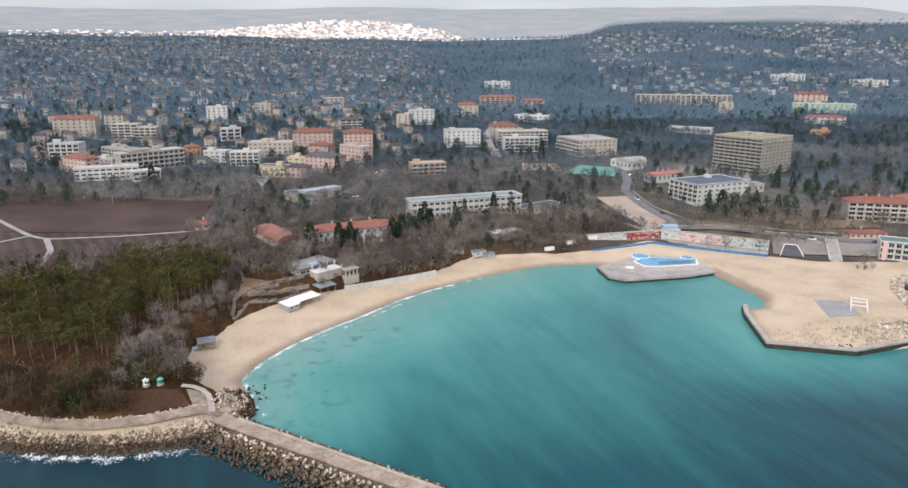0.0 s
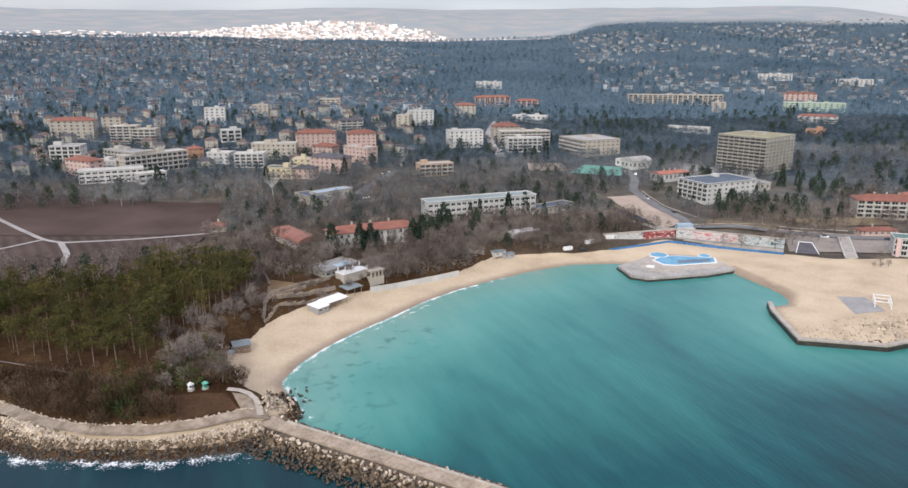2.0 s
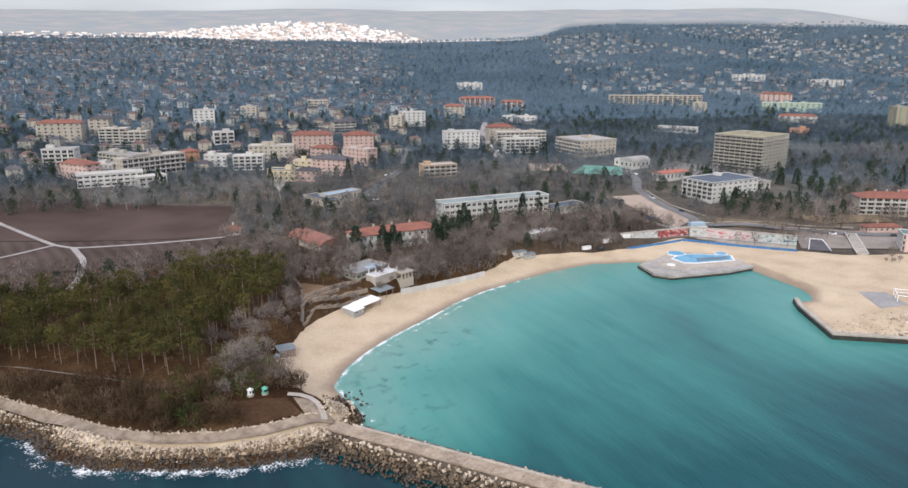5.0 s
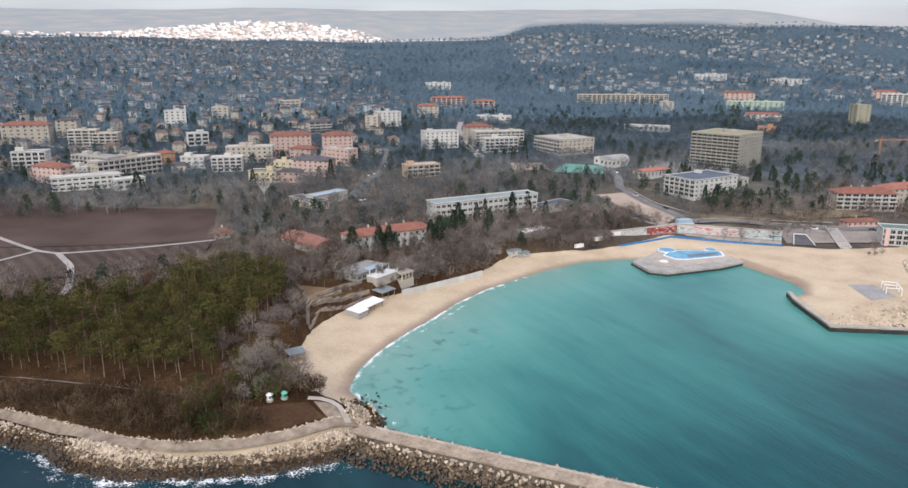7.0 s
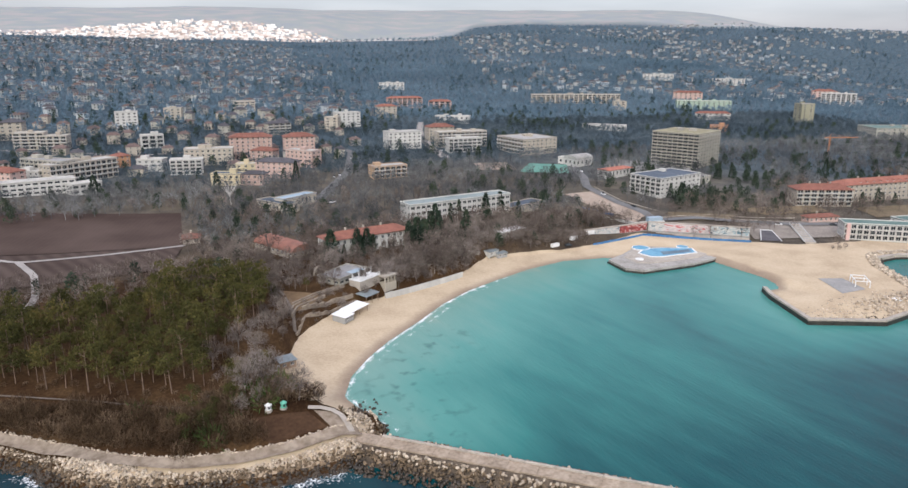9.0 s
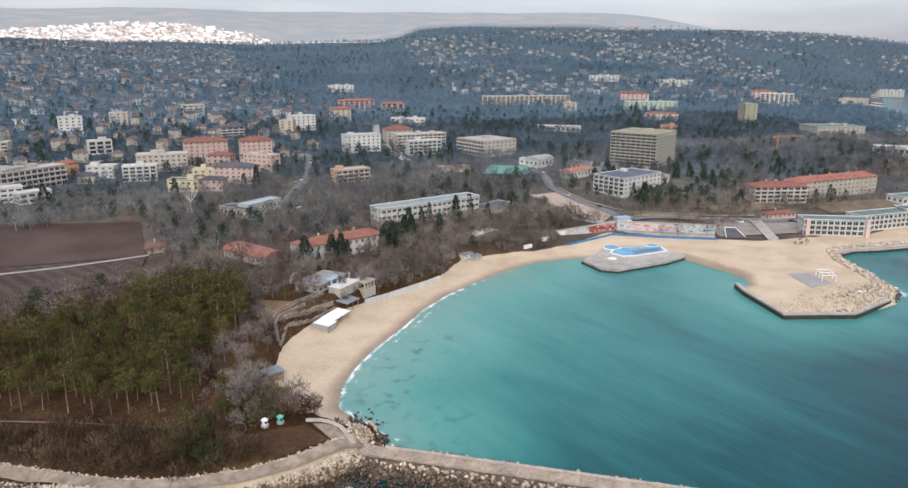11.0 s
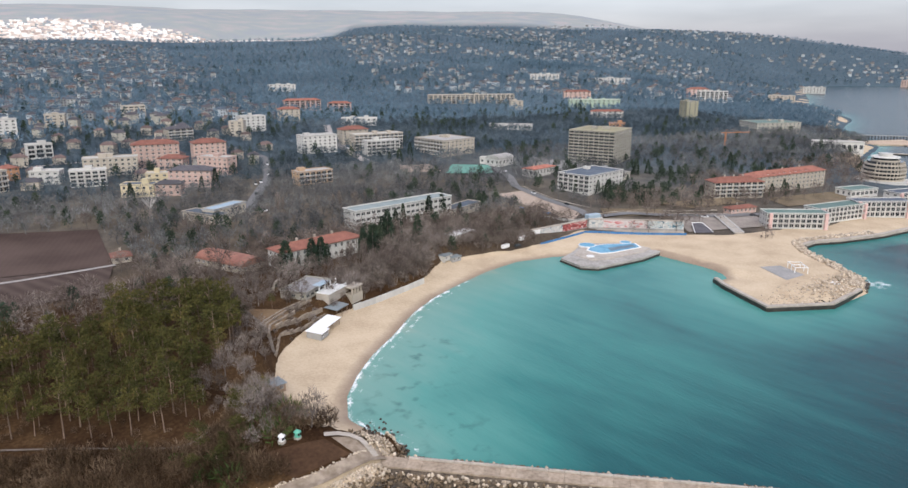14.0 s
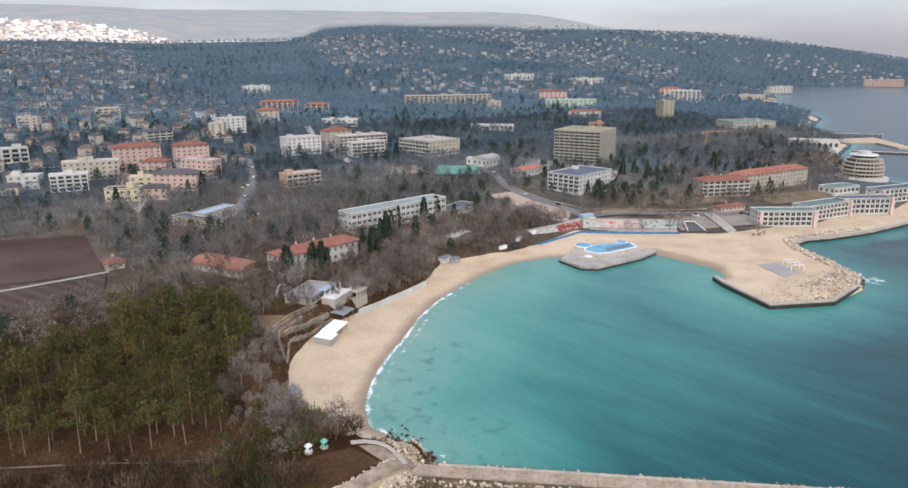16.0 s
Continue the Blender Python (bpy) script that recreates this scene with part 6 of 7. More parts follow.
# the round hotel
rh = tagged(new("round_hotel"), "round white seaside hotel with ringed balconies", "hotel")
ring = lambda r, n=36: [(r * math.cos(i * 2 * math.pi / n), r * math.sin(i * 2 * math.pi / n)) for i in range(n)]  # noqa: E731
child("plinth", Shape().prism(ring(20), -4, 1.6).mesh("plinth", [WALLS["white"]]), rh)
for k in range(6):
    z, r = 1.6 + k * 3.0, (15.6, 16.2, 16.2, 15.6, 14.6, 10.5)[k]
    child("floor_ring", Shape().prism(ring(r), z, z + 1.25).mesh("floor_ring", [WALLS["cream"]]), rh)
    child("glass_ring", Shape().prism(ring(r - 1.6), z + 1.25, z + 3.0).mesh("glass_ring", [GLASS]), rh)
    if k < 5:
        pier = Shape().box(-0.15, 0.15, -1.5, 0, 1.25, 3.0).mesh("pier", [WALLS["cream"]])
        for j in range(18):
            an = math.pi + j * math.pi / 17
            child("pier", pier, rh, pose((r - 0.2) * math.cos(an), (r - 0.2) * math.sin(an), z, 0, 0, math.degrees(an) - 90))
child("roof", Shape().prism(ring(10.8), 19.6, 20.4, 0, 0.05).mesh("roof", [WALLS["white"]]), rh)
child("roof_house", Shape().prism(ring(5.0), 20.4, 22.8).mesh("roof_house", [WALLS["white"]]), rh)
rh.matrix_world = pose(553, 308, max(3.0, hz(553, 308)) - 0.5)
FOOTPRINTS.append((553, 308, 0.0, 24, 24))
building("spa_hall", 470, 290, -15, 26, 14, 5, 1, "long", "white", "green", "low glazed hall with a green roof beside the hotel")
FOOTPRINTS.append((430, 285, 0.0, 30, 8))

# far jetty, groyne and sand spit in the next bay
jt = tagged(new("jetty"), "long dark jetty on posts in the next bay", "jetty")
a, b = Vector((905, 503)), Vector((948, 445))
ln, an = (b - a).length, math.degrees(math.atan2(b.y - a.y, b.x - a.x))
child("deck", Shape().box(0, ln, -2, 2, 3.4, 4.1).mesh("deck", [CONCRETE_GREY]), jt)
jp = Shape().box(-0.4, 0.4, -1.6, 1.6, -4, 3.4).mesh("post", [WET_WALL])
for i in range(20):
    child("post", jp, jt, pose(ln * (i + 0.5) / 20, 0, 0))
jt.matrix_world = pose(a.x, a.y, 0, 0, 0, an)
gr = tagged(new("groyne"), "dark stone groyne in the next bay", "groyne")
child("wall_body", Shape().box(0, 62, -2.5, 2.5, -4, 1.2, chamfer=0.4).mesh("wall_body", [WET_WALL]), gr)
child("cap", Shape().box(0, 62, -1.8, 1.8, 1.2, 1.7, chamfer=0.15).mesh("cap", [CONCRETE]), gr)
gr.matrix_world = pose(765, 404, 0, 0, 0, -62)
SPIT = surf("spit_sand", (0.38, 0.29, 0.21), (0.52, 0.41, 0.30), 0.06, 0.5, 0.95, 0.2)
tagged(new("sand_spit", Shape().prism([(850, 490), (880, 468), (928, 446), (880, 400), (838, 366), (832, 380), (868, 420), (845, 440)], -4, 1.3, 0, 0.04).mesh("sand_spit", [SPIT])), "sand spit reaching into the next bay", "sand", kind="structure")
cn_ = tagged(new("tower_crane"), "orange tower crane standing among the trees", "crane")
for u, v in ((-0.5, -0.5), (0.5, -0.5), (0.5, 0.5), (-0.5, 0.5)):
    child("mast_leg", Shape().box(u - 0.12, u + 0.12, v - 0.12, v + 0.12, -1, 19).mesh("mast_leg", [CRANE]), cn_)
for k in range(9):
    child("brace", Shape().tube((-0.5, -0.5, k * 2.1), (0.5, -0.5, k * 2.1 + 2), 0.08, 0.08, 4).mesh("brace", [CRANE]), cn_)
child("jib", Shape().box(-5, 26, -0.4, 0.4, 18.6, 19.3).mesh("jib", [CRANE]), cn_)
child("counterweight", Shape().box(-5, -3, -0.7, 0.7, 17.2, 18.6).mesh("counterweight", [CONCRETE_GREY]), cn_)
child("tie", Shape().tube((0, 0, 22), (18, 0, 19.3), 0.09, 0.09, 4).mesh("tie", [CRANE]), cn_)
child("peak", Shape().tube((0, 0, 19), (0, 0, 22.2), 0.4, 0.12, 4).mesh("peak", [CRANE]), cn_)
cn_.matrix_world = pose(562, 461, hz(562, 461), 0, 0, -25)


# ---- where plants and houses may stand ----
CLEAR = [
    ("box", -330, -3, 352, 480), ("box", 228, 275, 350, 436), ("box", 250, 306, 480, 530), ("box", 188, 286, 318, 347),
    ("box", 50, 92, 339, 351), ("box", 13, 46, 262, 300), ("box", -4, 14, 236, 256), ("box", 10, 30, 268, 308),
]
ROADS = [[(300, 500), (290, 470), (272, 442), (266, 402), (265, 370), (258, 354), (285, 347), (300, 330), (325, 309), (362, 290)],
         [(150, 700), (160, 640), (130, 560), (96, 500), (80, 470)], [(300, 800), (250, 690), (232, 620), (225, 580)], [(-160, 770), (-100, 735), (-60, 720), (-20, 690), (40, 690)],
         [(-200, 262), (-120, 250), (-86, 236), (-72, 223), (-54, 206), (-40, 194.5), (-26, 190.5), (-10, 189.5), (12, 192)], [(-140, 290), (-88, 256), (-58, 237), (-34, 218.5), (-24, 224)]]


def open_ground(x, y, gap=1.0):
    """Whether each place is free land for a tree or house."""
    ok = (shore(x, y) > 9) & (poly_dist(SAND, x, y) < -1.0) & (height(x, y) > 2.6)
    for _, x0, x1, y0, y1 in CLEAR:
        ok &= ~((x > x0) & (x < x1) & (y > y0) & (y < y1))
    for fx, fy, a, hl, hd in FOOTPRINTS:
        c, s = math.cos(a), math.sin(a)
        u, v = (x - fx) * c + (y - fy) * s, -(x - fx) * s + (y - fy) * c
        ok &= ~((np.abs(u) < hl + gap - 2) & (np.abs(v) < hd + gap - 2) | (np.abs(u) < hl - 2) & (v < 0) & (v > -hd - 4 * gap))
    for line in ROADS:
        for (ax, ay), (bx, by) in zip(line, line[1:]):
            t = np.clip(((x - ax) * (bx - ax) + (y - ay) * (by - ay)) / ((bx - ax) ** 2 + (by - ay) ** 2), 0, 1)
            ok &= (x - ax - t * (bx - ax)) ** 2 + (y - ay - t * (by - ay)) ** 2 > (3.2 + gap) ** 2
    return ok


def scatter(rng, n, x0, x1, y0, y1, space, keep=None, gap=1.0, taken=None):
    """Up to n free places, no two nearer than space."""
    x, y = rng.uniform(x0, x1, n), rng.uniform(y0, y1, n)
    ok = open_ground(x, y, gap)
    if keep is not None:
        ok &= keep(x, y)
    grid = {} if taken is None else taken
    out = []
    for a, b in zip(x[ok], y[ok]):
        i, j = int(a // space), int(b // space)
        if all((a - p) ** 2 + (b - q) ** 2 > space * space for di in (-1, 0, 1) for dj in (-1, 0, 1) for p, q in grid.get((i + di, j + dj), ())):
            grid.setdefault((i, j), []).append((a, b))
            out.append((a, b))
    return out


prng = np.random.default_rng(11)
view = lambda x, y: (np.abs(np.arctan2(x - 0, y + 10) - 0.42) < 0.98)  # noqa: E731

# ---- houses of the town ----
HOUSE_LABELS = {"white": "white", "cream": "cream", "pink": "pink", "yellow": "pale yellow", "buff": "buff", "salmon": "salmon"}


def house_kit(wall, roof, length, deep, floors, seed):
    """One small house, built once and then copied."""
    ob = new("house")
    tagged(ob, "%s house of %s under a %s roof" % (HOUSE_LABELS[wall], "two storeys" if floors == 2 else "three storeys", {"red": "red tiled", "dark": "dark tiled", "brown": "weathered brown tiled"}[roof]), "house", "houses of the town")
    s, high = Shape(), floors * 2.9
    win = facade(s, length, 0.3, 2.9, floors, 2, 1.4, 1.5, 0.9, pose(0, -deep / 2, 0))
    win += facade(s, deep, 0.3, 2.9, floors, 1, 1.3, 1.5, 0.9, pose(-length / 2, 0, 0, 0, 0, -90))
    L, D, top = length / 2, deep / 2, 0.3 + high
    s.add([(-L, D, 0.3), (L, D, 0.3), (L, D, top), (-L, D, top), (L, -D, 0.3), (L, -D, top)], [(1, 0, 3, 2), (4, 1, 2, 5)])
    s.box(-L, L, -D, D, -3, 0.3)
    child("wall", s.mesh("wall", [WALLS[wall]]), ob)
    for m in win:
        child("window", window_mesh(1.4, 1.5), ob, m)
    e, rise, hip = 0.6, deep * 0.3, deep * 0.3
    r = Shape().add([(-L - e, -D - e, top), (L + e, -D - e, top), (L + e, D + e, top), (-L - e, D + e, top), (-L + hip, 0, top + rise), (L - hip, 0, top + rise)],
                    [(0, 1, 5, 4), (2, 3, 4, 5), (1, 2, 5), (3, 0, 4), (3, 2, 1, 0)])
    rf = child("roof", r.mesh("roof", [ROOFS[roof]]), ob)
    child("chimney", Shape().box(-0.35, 0.35, -0.35, 0.35, -1, 1.2).mesh("chimney", [WALLS["salmon"]]), rf, pose(L * 0.3, D * 0.2, top + rise * 0.7))
    return ob


def house_spots():
    rng = np.random.default_rng(3)
    taken = {}
    town = lambda x, y: view(x, y) & (np.hypot(x, y) > 600) & (x < 60 + (y - 500) * 0.42 + rng.normal(scale=25, size=len(x))) & (rng.random(len(x)) < 0.9)  # noqa: E731
    near = scatter(rng, 2600, -420, 420, 560, 1050, 26, town, 1.6, taken)
    return near


kits = [house_kit(*k) for k in (("cream", "brown", 11, 9, 2, 1), ("cream", "dark", 12, 9, 2, 2), ("buff", "dark", 10, 9, 3, 3), ("buff", "brown", 13, 9, 3, 4), ("pink", "red", 11, 9, 2, 5), ("cream", "brown", 12, 10, 3, 6), ("white", "dark", 9, 9, 3, 7), ("buff", "dark", 12, 10, 2, 8))]
hs = house_spots()
hs.sort(key=lambda p: math.hypot(*p))
for i, (x, y) in enumerate(hs[:130]):
    m = pose(x, y, hz(x, y) - 0.4, 0, 0, random.Random(i).uniform(-35, 25)) @ Matrix.Scale(random.Random(i + 9).uniform(0.8, 1.1), 4)
    k = (i * 5 + i // 3) % len(kits)
    if i < len(kits):
        kits[i].matrix_world = m
    else:
        copy_thing(kits[k], m)
    FOOTPRINTS.append((x, y, 0.0, 8, 8))


# distant wall paints, dulled and cooled to include the haze
FARW = [paint("hazed_white_plaster", (0.56, 0.60, 0.61)), paint("hazed_cream_plaster", (0.48, 0.49, 0.465)), paint("hazed_grey_plaster", (0.32, 0.325, 0.32))]


def far_houses():
    """The town beyond, house by house, as one mesh with several paints."""
    rng = np.random.default_rng(8)
    sh = Shape()
    spots = [(x, y, 1.0) for x, y in hs[130:]]
    taken = {}
    left = lambda x, y: view(x, y) & (np.hypot(x, y) > 1030) & (x < 170 + (y - 900) * 0.22 + 130 * rolling(x, y, 140, 4.0) + rng.normal(scale=60, size=len(x))) & (y < 2700) & (rolling(x, y, 90, 7.0) > -0.75)  # noqa: E731
    spots += [(x, y, 1.0) for x, y in scatter(rng, 9000, -1500, 800, 900, 2700, 20, left, 1.0, taken)]
    right = lambda x, y: view(x, y) & (np.hypot(x, y) > 1400) & (x > 0.42 * y + 150) & (rolling(x, y, 260, 1.0) > 0.0)  # noqa: E731
    spots += [(x, y, 1.1) for x, y in scatter(rng, 4200, 600, 3000, 900, 2800, 26, right, 1.0, taken)]
    zs = height([p[0] for p in spots], [p[1] for p in spots])
    for (x, y, s), z in zip(spots, zs):
        a, w, d, h = rng.uniform(-0.6, 0.5), rng.uniform(3.8, 7.2) * s, rng.uniform(3.6, 5.2) * s, rng.uniform(5.0, 9.5) * s
        m = Matrix.Translation((x, y, z - 1)) @ Matrix.Rotation(a, 4, "Z")
        wall, rf = int(rng.choice([0, 1, 1, 2, 2])), int(rng.choice([3, 4, 4, 5, 4]))
        sh.box(-w, w, -d, d, -2, h, wall, m)
        v = [m @ Vector(q) for q in ((-w - 0.5, -d - 0.5, h), (w + 0.5, -d - 0.5, h), (w + 0.5, d + 0.5, h), (-w - 0.5, d + 0.5, h), (-w * 0.4, 0, h + 2.6), (w * 0.4, 0, h + 2.6))]
        sh.add(v, [(0, 1, 5, 4), (2, 3, 4, 5), (1, 2, 5), (3, 0, 4)], rf)
        n = int(h // 3)
        for k in range(n):
            for u in (-0.55, 0.0, 0.55):
                sh.box(w * u - 0.7, w * u + 0.7, -d - 0.06, -d + 0.05, 0.9 + 3 * k + h - 3 * n, 2.3 + 3 * k + h - 3 * n, 6, m)
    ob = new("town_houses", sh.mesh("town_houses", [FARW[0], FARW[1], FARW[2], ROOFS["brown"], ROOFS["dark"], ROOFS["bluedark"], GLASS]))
    tagged(ob, "pale small houses with red and dark roofs far up the slope", "houses", kind="stuff")
    return spots


FAR_SPOTS = far_houses()

# ---- distant town and ridge, a backdrop over three kilometres off; the town glows for sunlight ----
GLOWING_TOWN, sn_, sl_, sp_ = nodes_of("glowing_far_town")
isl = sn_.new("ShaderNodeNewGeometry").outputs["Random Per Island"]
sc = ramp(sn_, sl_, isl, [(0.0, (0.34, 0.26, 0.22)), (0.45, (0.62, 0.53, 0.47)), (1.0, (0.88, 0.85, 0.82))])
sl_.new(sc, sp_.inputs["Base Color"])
# emission of the walls' own colour replaces sun through a cloud gap
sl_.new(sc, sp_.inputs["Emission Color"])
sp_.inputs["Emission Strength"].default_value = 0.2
far_rng = np.random.default_rng(21)
ft = Shape()
for _ in range(3600):
    a = far_rng.uniform(-0.26, 0.42)
    core = math.exp(-((a - 0.13) / 0.17) ** 2)
    r = far_rng.uniform(2950, 3250 + 500 * core)
    if far_rng.random() > 0.12 + core or (a > 0.31 and r > 3090):
        continue
    x, y = r * math.sin(a), r * math.cos(a)
    w, h = far_rng.uniform(2.5, 9.5), far_rng.uniform(2, 5 + 9 * core * far_rng.random())
    ft.box(x - w, x + w, y - 8, y + 8, hz(x, y) - 4, hz(x, y) + h)
tagged(new("distant_town", ft.mesh("distant_town", [GLOWING_TOWN])), "distant town of pale blocks, glowing in place of sunlight", "town", kind="structure")

# ---- trees ----
PINES = [(-96, 255), (-60, 240), (-38, 225), (-27, 228), (-22, 244), (-13, 256), (-3, 270), (8, 290), (7, 308), (-8, 316), (-32, 310), (-48, 295), (-76, 294), (-120, 330), (-165, 300)]
FRONT = [(-200, 268), (-120, 254), (-86, 241), (-56, 213), (-40, 201), (-22, 199), (-20, 226), (-36, 222), (-60, 235), (-96, 250), (-160, 290)]
BUSH = [(-40, 198.5), (-17.5, 194.8), (-24, 206.5), (-15.5, 208.5), (-4, 208), (1, 206), (-1, 216), (-8, 240), (-18, 232), (-26, 208)]
pine_kinds = [tree_thing("pine_tree", pine_shape(60 + i, 13 + i * 0.7, 20, 34, 0.62), PINE_BARK, NEEDLES, "tall pine with a bare trunk and olive-green tufted crown", "tree", "pines of the wood") for i in range(6)]
bare_kinds = [tree_thing("bare_tree", bare_shape(80 + i, 9.5 + i * 0.7, 900, 1.0, 0.075), BARK, TWIGS, "leafless grey-brown broad tree with fine twigs", "tree", "bare trees near the beach") for i in range(6)]
cone_kinds = [tree_thing("spruce_tree", cone_shape(90 + i, 13 + i, 900, 0.9, 0.25 - 0.02 * i), BARK, DARK_NEEDLES, "dense dark green conifer beside the houses", "tree", "dark conifers") for i in range(3)]
poplar_kinds = [tree_thing("poplar_tree", bare_shape(100 + i, 13 + i, 420, 1.1, 0.07, 6, 0.09), BARK, TWIGS, "slender leafless poplar with upright twigs", "tree", "poplars") for i in range(2)]


def plant(kinds, places, lo=0.8, hi=1.2, seed=0, first=True):
    rng = random.Random(seed)
    for i, (x, y) in enumerate(places):
        s = rng.uniform(lo, hi)
        m = pose(x, y, hz(x, y), 0, 0, rng.uniform(0, 360)) @ Matrix.Diagonal((s, s, s * rng.uniform(0.9, 1.1), 1))
        if i < len(kinds) and first:
            kinds[i].matrix_world = m
        else:
            copy_thing(kinds[i % len(kinds)], m)


ground_taken = {}
pine_spots = scatter(prng, 9000, -125, 14, 222, 332, 4.3, lambda x, y: in_poly(PINES, x, y), 0.5, ground_taken)
pine_spots.sort(key=lambda p: p[1] - 0.8 * p[0])
plant(pine_kinds, pine_spots[:294], 0.7, 1.1, 1)
front_pines = [(-29, 206), (-27, 211), (-22, 214), (-31, 203.5), (-33, 212), (-20, 219), (-14, 224), (-9, 228), (-36, 207), (24, 302)]
plant(pine_kinds, front_pines, 0.45, 0.75, 6, False)
cones = [(66, 344), (70, 346), (88, 343), (91, 346), (95, 343), (104, 352), (108, 358), (112, 348), (118, 356), (50, 346), (54, 343), (156, 386), (168, 390), (132, 384), (138, 386), (180, 388),
         (78, 530), (82, 535), (74, 540), (50, 470), (205, 396), (212, 402), (300, 398), (306, 392), (312, 388), (318, 384), (330, 386), (342, 392), (296, 404), (335, 380), (348, 378), (290, 412),
         (240, 566), (246, 560), (252, 572), (258, 562), (236, 575), (414, 322), (420, 318), (428, 320), (436, 316), (404, 318), (380, 420), (386, 426), (392, 418), (360, 345), (330, 440), (338, 446),
         (-50, 545), (-46, 549), (-10, 560), (-5, 566), (20, 580), (24, 520), (-52, 760), (-40, 765), (-20, 790), (470, 420), (490, 430), (510, 420), (530, 440), (500, 400), (470, 395), (540, 400), (450, 400)]
plant(cone_kinds, cones, 0.55, 1.1, 2)
plant(cone_kinds, [(99, 350), (102, 356), (106, 350), (110, 355), (114, 349), (97, 343), (60, 341), (63, 344), (86, 340), (92, 341), (119, 345), (124, 350), (46, 338)], 0.95, 1.35, 8, False)
plant(poplar_kinds, [(72, 330), (75, 331), (78, 329), (69, 329), (81, 332), (84, 333), (130, 430), (134, 432), (139, 430), (121, 428), (118, 431), (86, 440), (90, 441), (150, 436)], 0.8, 1.1, 3)
slope = lambda x, y: (y < 372) & ~in_poly(PINES, x, y) & ~in_poly(FRONT, x, y)  # noqa: E731
near_bare = scatter(prng, 12000, -30, 235, 208, 372, 4.0, slope, 0.6, ground_taken)
near_bare.sort(key=lambda p: p[1] + 0.2 * p[0])
plant(bare_kinds, near_bare[:290], 0.5, 0.95, 4)
big_bare = [(-9, 480), (14, 500), (16, 452), (40, 420), (2, 420), (24, 404), (-30, 492), (-55, 505), (60, 400), (-12, 388), (8, 352), (20, 346), (34, 338), (4, 376), (-8, 362), (46, 388), (306, 263)]
plant(bare_kinds, big_bare, 1.25, 1.7, 5, False)
plant(bare_kinds, [(306, 262), (303, 264), (309, 261)], 0.4, 0.5, 7, False)

PALE_BARK = surf("pale_plane_bark", (0.42, 0.40, 0.37), (0.60, 0.575, 0.54), 0.8, 4, 0.9, 0.3)
plane = tree_thing("plane_tree", bare_shape(112, 17, 170, 1.6, 0.03, 15, 0.42), PALE_BARK, PALE_BARK, "leafless plane tree with bone-pale branches", "tree", "")
plane.matrix_world = pose(26.5, 484, hz(26.5, 484))
MID_BARE = [join(bare_shape(120 + i, 10, 230, 1.3, 0.085, 4, 0.38)) for i in range(7)]
BACK_BARE = [join(bare_shape(130 + i, 10, 150, 1.7, 0.10, 3, 0.38)) for i in range(7)]
FAR_BARE = [join([bare_shape(140 + i, 10, 38, 3.2, 0.18, 3)[1], tri_tube((0, 0, -1), (0, 0, 6), 0.3, 0.1, 3)]) for i in range(6)]
FAR_GREEN = [cone_shape(160 + i, 12, 60, 2.2, 0.24)[1] for i in range(4)]
MID_GREEN = [join([twig_cloud(np.random.default_rng(170 + i * 9 + k), 46, (1.9 * math.cos(k * 2.4 + i) * (1 - k / 8), 1.9 * math.sin(k * 2.4 + i) * (1 - k / 8), 2.4 + 1.0 * k), (2.2 - 0.16 * k, 2.2 - 0.16 * k, 1.5), 0.9, 0.5, 0.34) for k in range(7)]) for i in range(4)]
BUSHES = [twig_cloud(np.random.default_rng(180 + i), 150, (0, 0, 1.0), (1.7, 1.7, 1.5), 0.8, 0.8, 0.10) for i in range(5)]
THICKETS = [twig_cloud(np.random.default_rng(190 + i), 240, (0, 0, 1.3), (1.5, 1.5, 1.7), 0.85, 1.1, 0.07) for i in range(6)]


def sized(rng, spots, lo, hi):
    return [(x, y, rng.uniform(lo, hi), rng.uniform(0, 6.28)) for x, y in spots]


low = scatter(prng, 60000, -150, 10, 190, 300, 1.9, lambda x, y: in_poly(FRONT, x, y) | in_poly(BUSH, x, y), 0.0)
stuff("dry_shrubs", THICKETS, sized(prng, low, 0.7, 1.75), SHRUB, "dense brown leafless shrubs between road and pine wood", "shrubs")
greens = [(-24, 207), (-21, 211), (-17, 214), (-27, 203), (-12, 217), (-7, 214), (-31, 209), (-35, 203), (-14, 208.5), (-38, 214), (-46, 222), (-30, 199)]
stuff("evergreen_shrubs", BUSHES, [(x, y, 1.2 + 0.5 * (i % 3), i * 1.3) for i, (x, y) in enumerate(greens)], FRESH, "olive evergreen shrubs near the kiosks", "shrubs")
bank = []
for (ax, ay), (bx, by) in (((60, 305), (84, 312)), ((84, 312), (106, 320)), ((106, 320), (130, 341)), ((130, 341), (185, 340)), ((150, 338), (192, 335))):
    for _ in range(150):
        t, o = prng.random(), prng.uniform(-2, 16)
        bank.append((ax + (bx - ax) * t - o * 0.35, ay + (by - ay) * t + o, prng.uniform(0.7, 1.5), prng.uniform(0, 6.28)))
for _ in range(46):
    x = prng.uniform(6, 40)
    bank.append((x, 268 + 0.75 * (x - 6) + prng.uniform(-2, 10), prng.uniform(0.4, 1.0), prng.uniform(0, 6.28)))
stuff("bank_shrubs", BUSHES, bank, TWIGS, "brown leafless shrubs on the bank behind the beach", "shrubs")
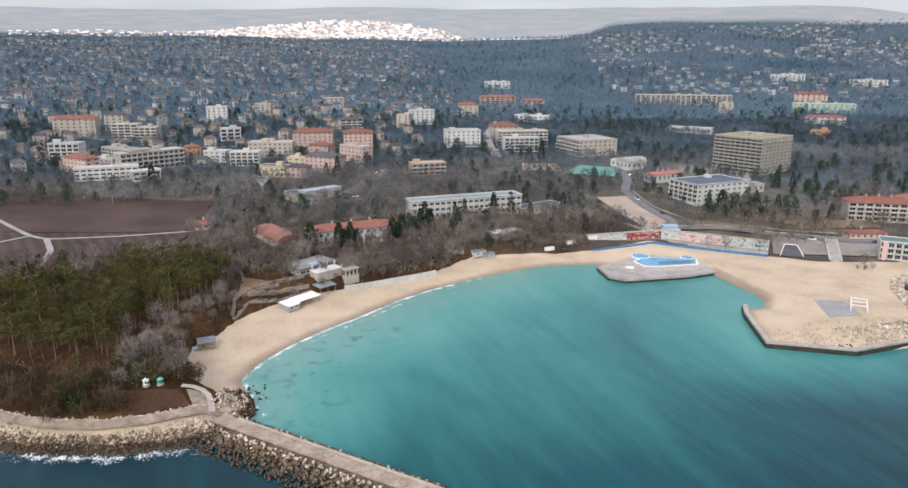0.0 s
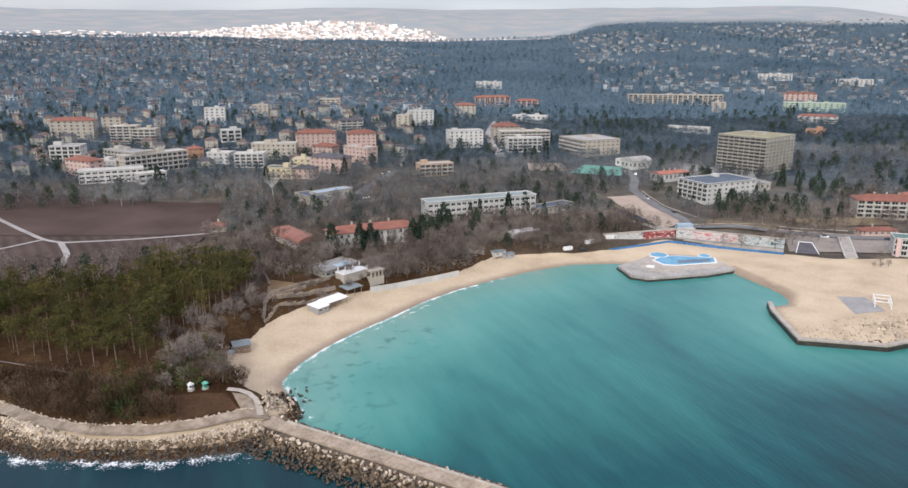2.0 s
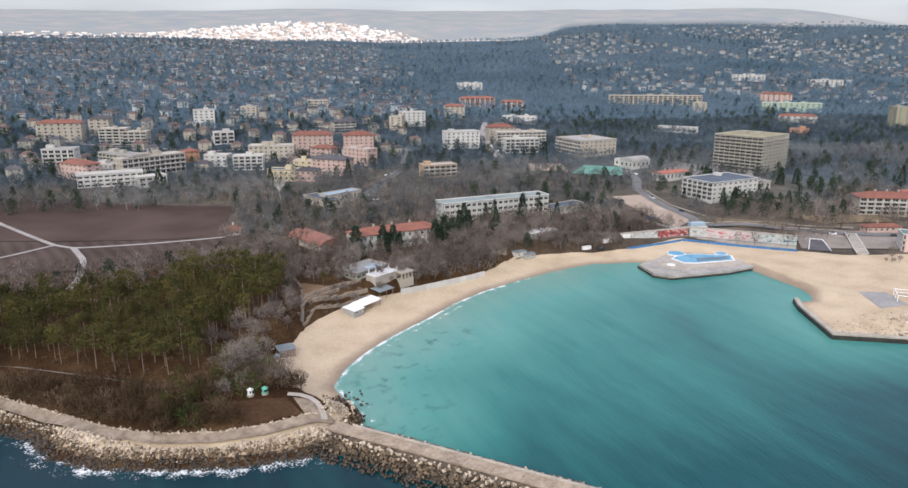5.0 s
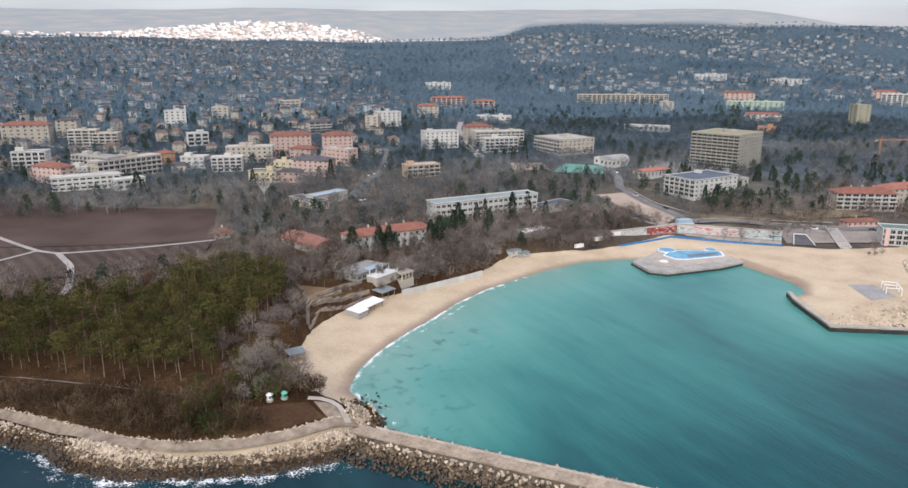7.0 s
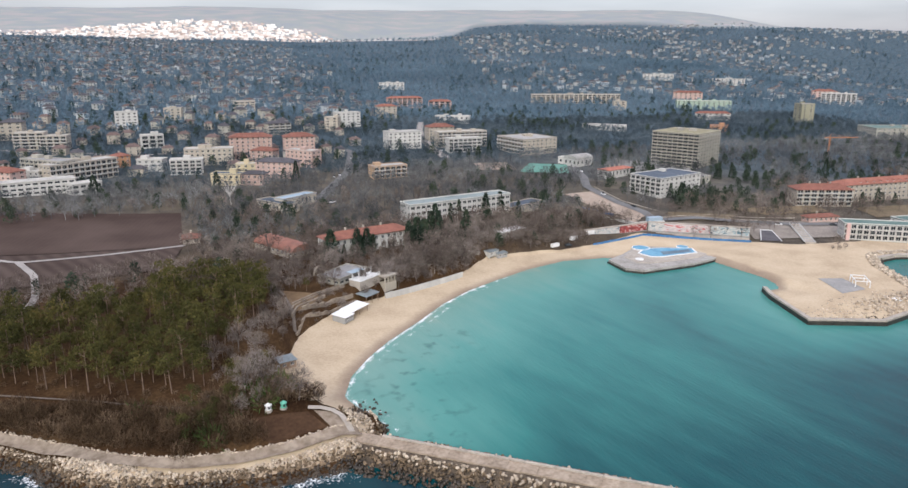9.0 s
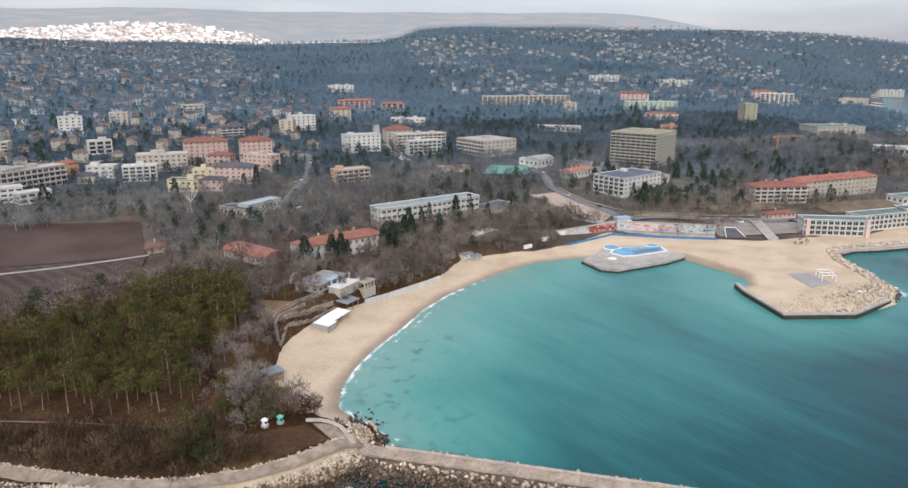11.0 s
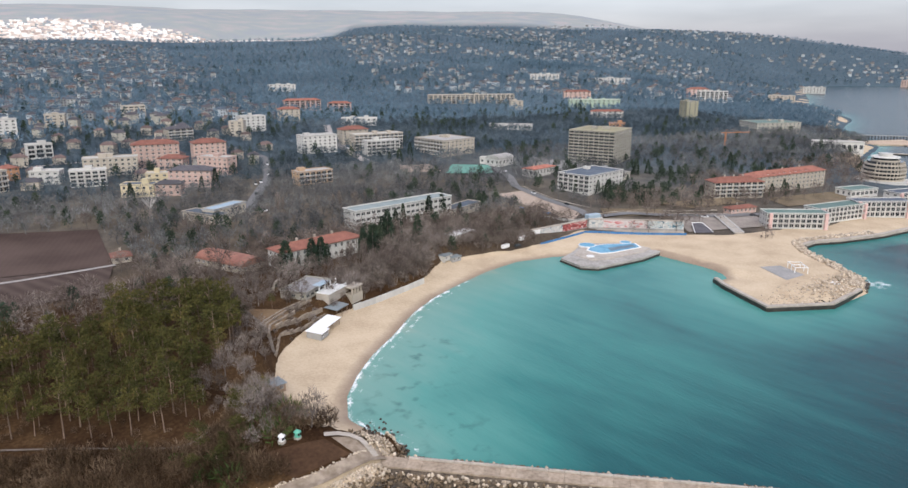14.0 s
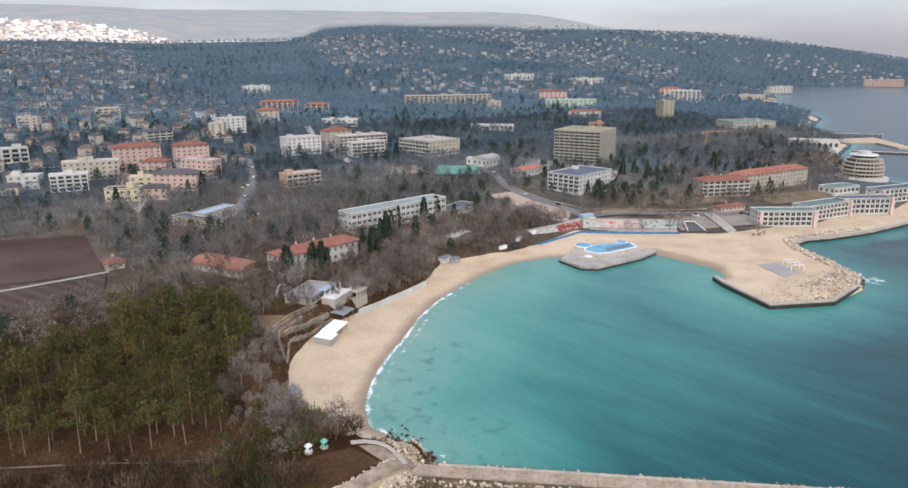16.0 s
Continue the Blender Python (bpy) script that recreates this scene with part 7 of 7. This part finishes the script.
under = scatter(prng, 5000, -170, 240, 225, 372, 3.4, lambda x, y: ~in_poly(FRONT, x, y), 0.2)
stuff("undergrowth", BUSHES, sized(prng, under, 0.4, 0.9), SHRUB, "brown leafless undergrowth below the trees", "shrubs")
rest = near_bare[290:]
PARK = [(284, 350), (312, 344), (372, 332), (470, 322), (520, 380), (430, 440), (330, 460), (276, 430)]
mid = scatter(prng, 34000, -330, 900, 300, 800, 6.2, lambda x, y: view(x, y) & (~in_poly(PARK, x, y) | (rolling(x, y, 26, 5.0) > 0.15)), 0.8, ground_taken) + [(x, y) for x, y in rest]
stuff("park_trees", MID_BARE, sized(prng, [q for q in mid if 375 < q[1] <= 540], 0.6, 1.15), TWIGS_PARK, "leafless brown trees between hotels and villas, greyed by painted haze", "trees")
stuff("bare_woods", BACK_BARE, sized(prng, [q for q in mid if q[1] > 540], 0.5, 1.0), TWIGS_MID_HAZE, "leafless trees between the apartment blocks, tinted blue-grey for haze", "trees")
stuff("slope_trees", MID_BARE, sized(prng, [q for q in mid if q[1] <= 375], 0.6, 1.15), TWIGS, "leafless brown trees on the slope behind the beach", "trees")
midg = scatter(prng, 4200, -330, 800, 330, 900, 10, lambda x, y: view(x, y) & (rolling(x, y, 60, 3.0) > 0.05 - 0.35 * ((x > 280) & (y < 520)) - 0.4 * (x < 90)), 0.8)
park = scatter(prng, 2600, 270, 530, 322, 470, 7.0, lambda x, y: in_poly(PARK, x, y) & (rolling(x, y, 22, 8.0) > 0.34), 0.8)
stuff("evergreens", MID_GREEN, sized(prng, midg, 0.45, 1.2) + sized(prng, park, 0.6, 1.15), DARK_NEEDLES, "dark evergreen trees scattered among the bare ones", "trees")
far1 = scatter(prng, 26000, -900, 1500, 780, 1700, 11, view, 0.5) + scatter(prng, 4000, 880, 1700, 420, 800, 10, view, 0.5)
far2 = scatter(prng, 48000, -1600, 3700, 850, 3600, 18, lambda x, y: view(x, y) & (np.hypot(x, y) > 1650) & ((np.hypot(x, y) < wood_line(x, y) + 20) | (np.arctan2(x, y) > 0.88)), 0.5)
stuff("far_bare_woods", FAR_BARE, sized(prng, far1, 0.6, 1.1) + sized(prng, far2, 0.8, 1.25), TWIGS_FAR_HAZE, "leafless woods over the far slopes, tinted blue for haze", "woods")
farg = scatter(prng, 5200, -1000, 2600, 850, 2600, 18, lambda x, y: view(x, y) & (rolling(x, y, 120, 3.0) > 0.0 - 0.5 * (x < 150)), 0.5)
stuff("far_evergreens", FAR_GREEN, sized(prng, farg, 0.6, 1.2), FAR_NEEDLES_HAZE, "dark evergreens dotted over the far slopes, tinted blue for haze", "woods")
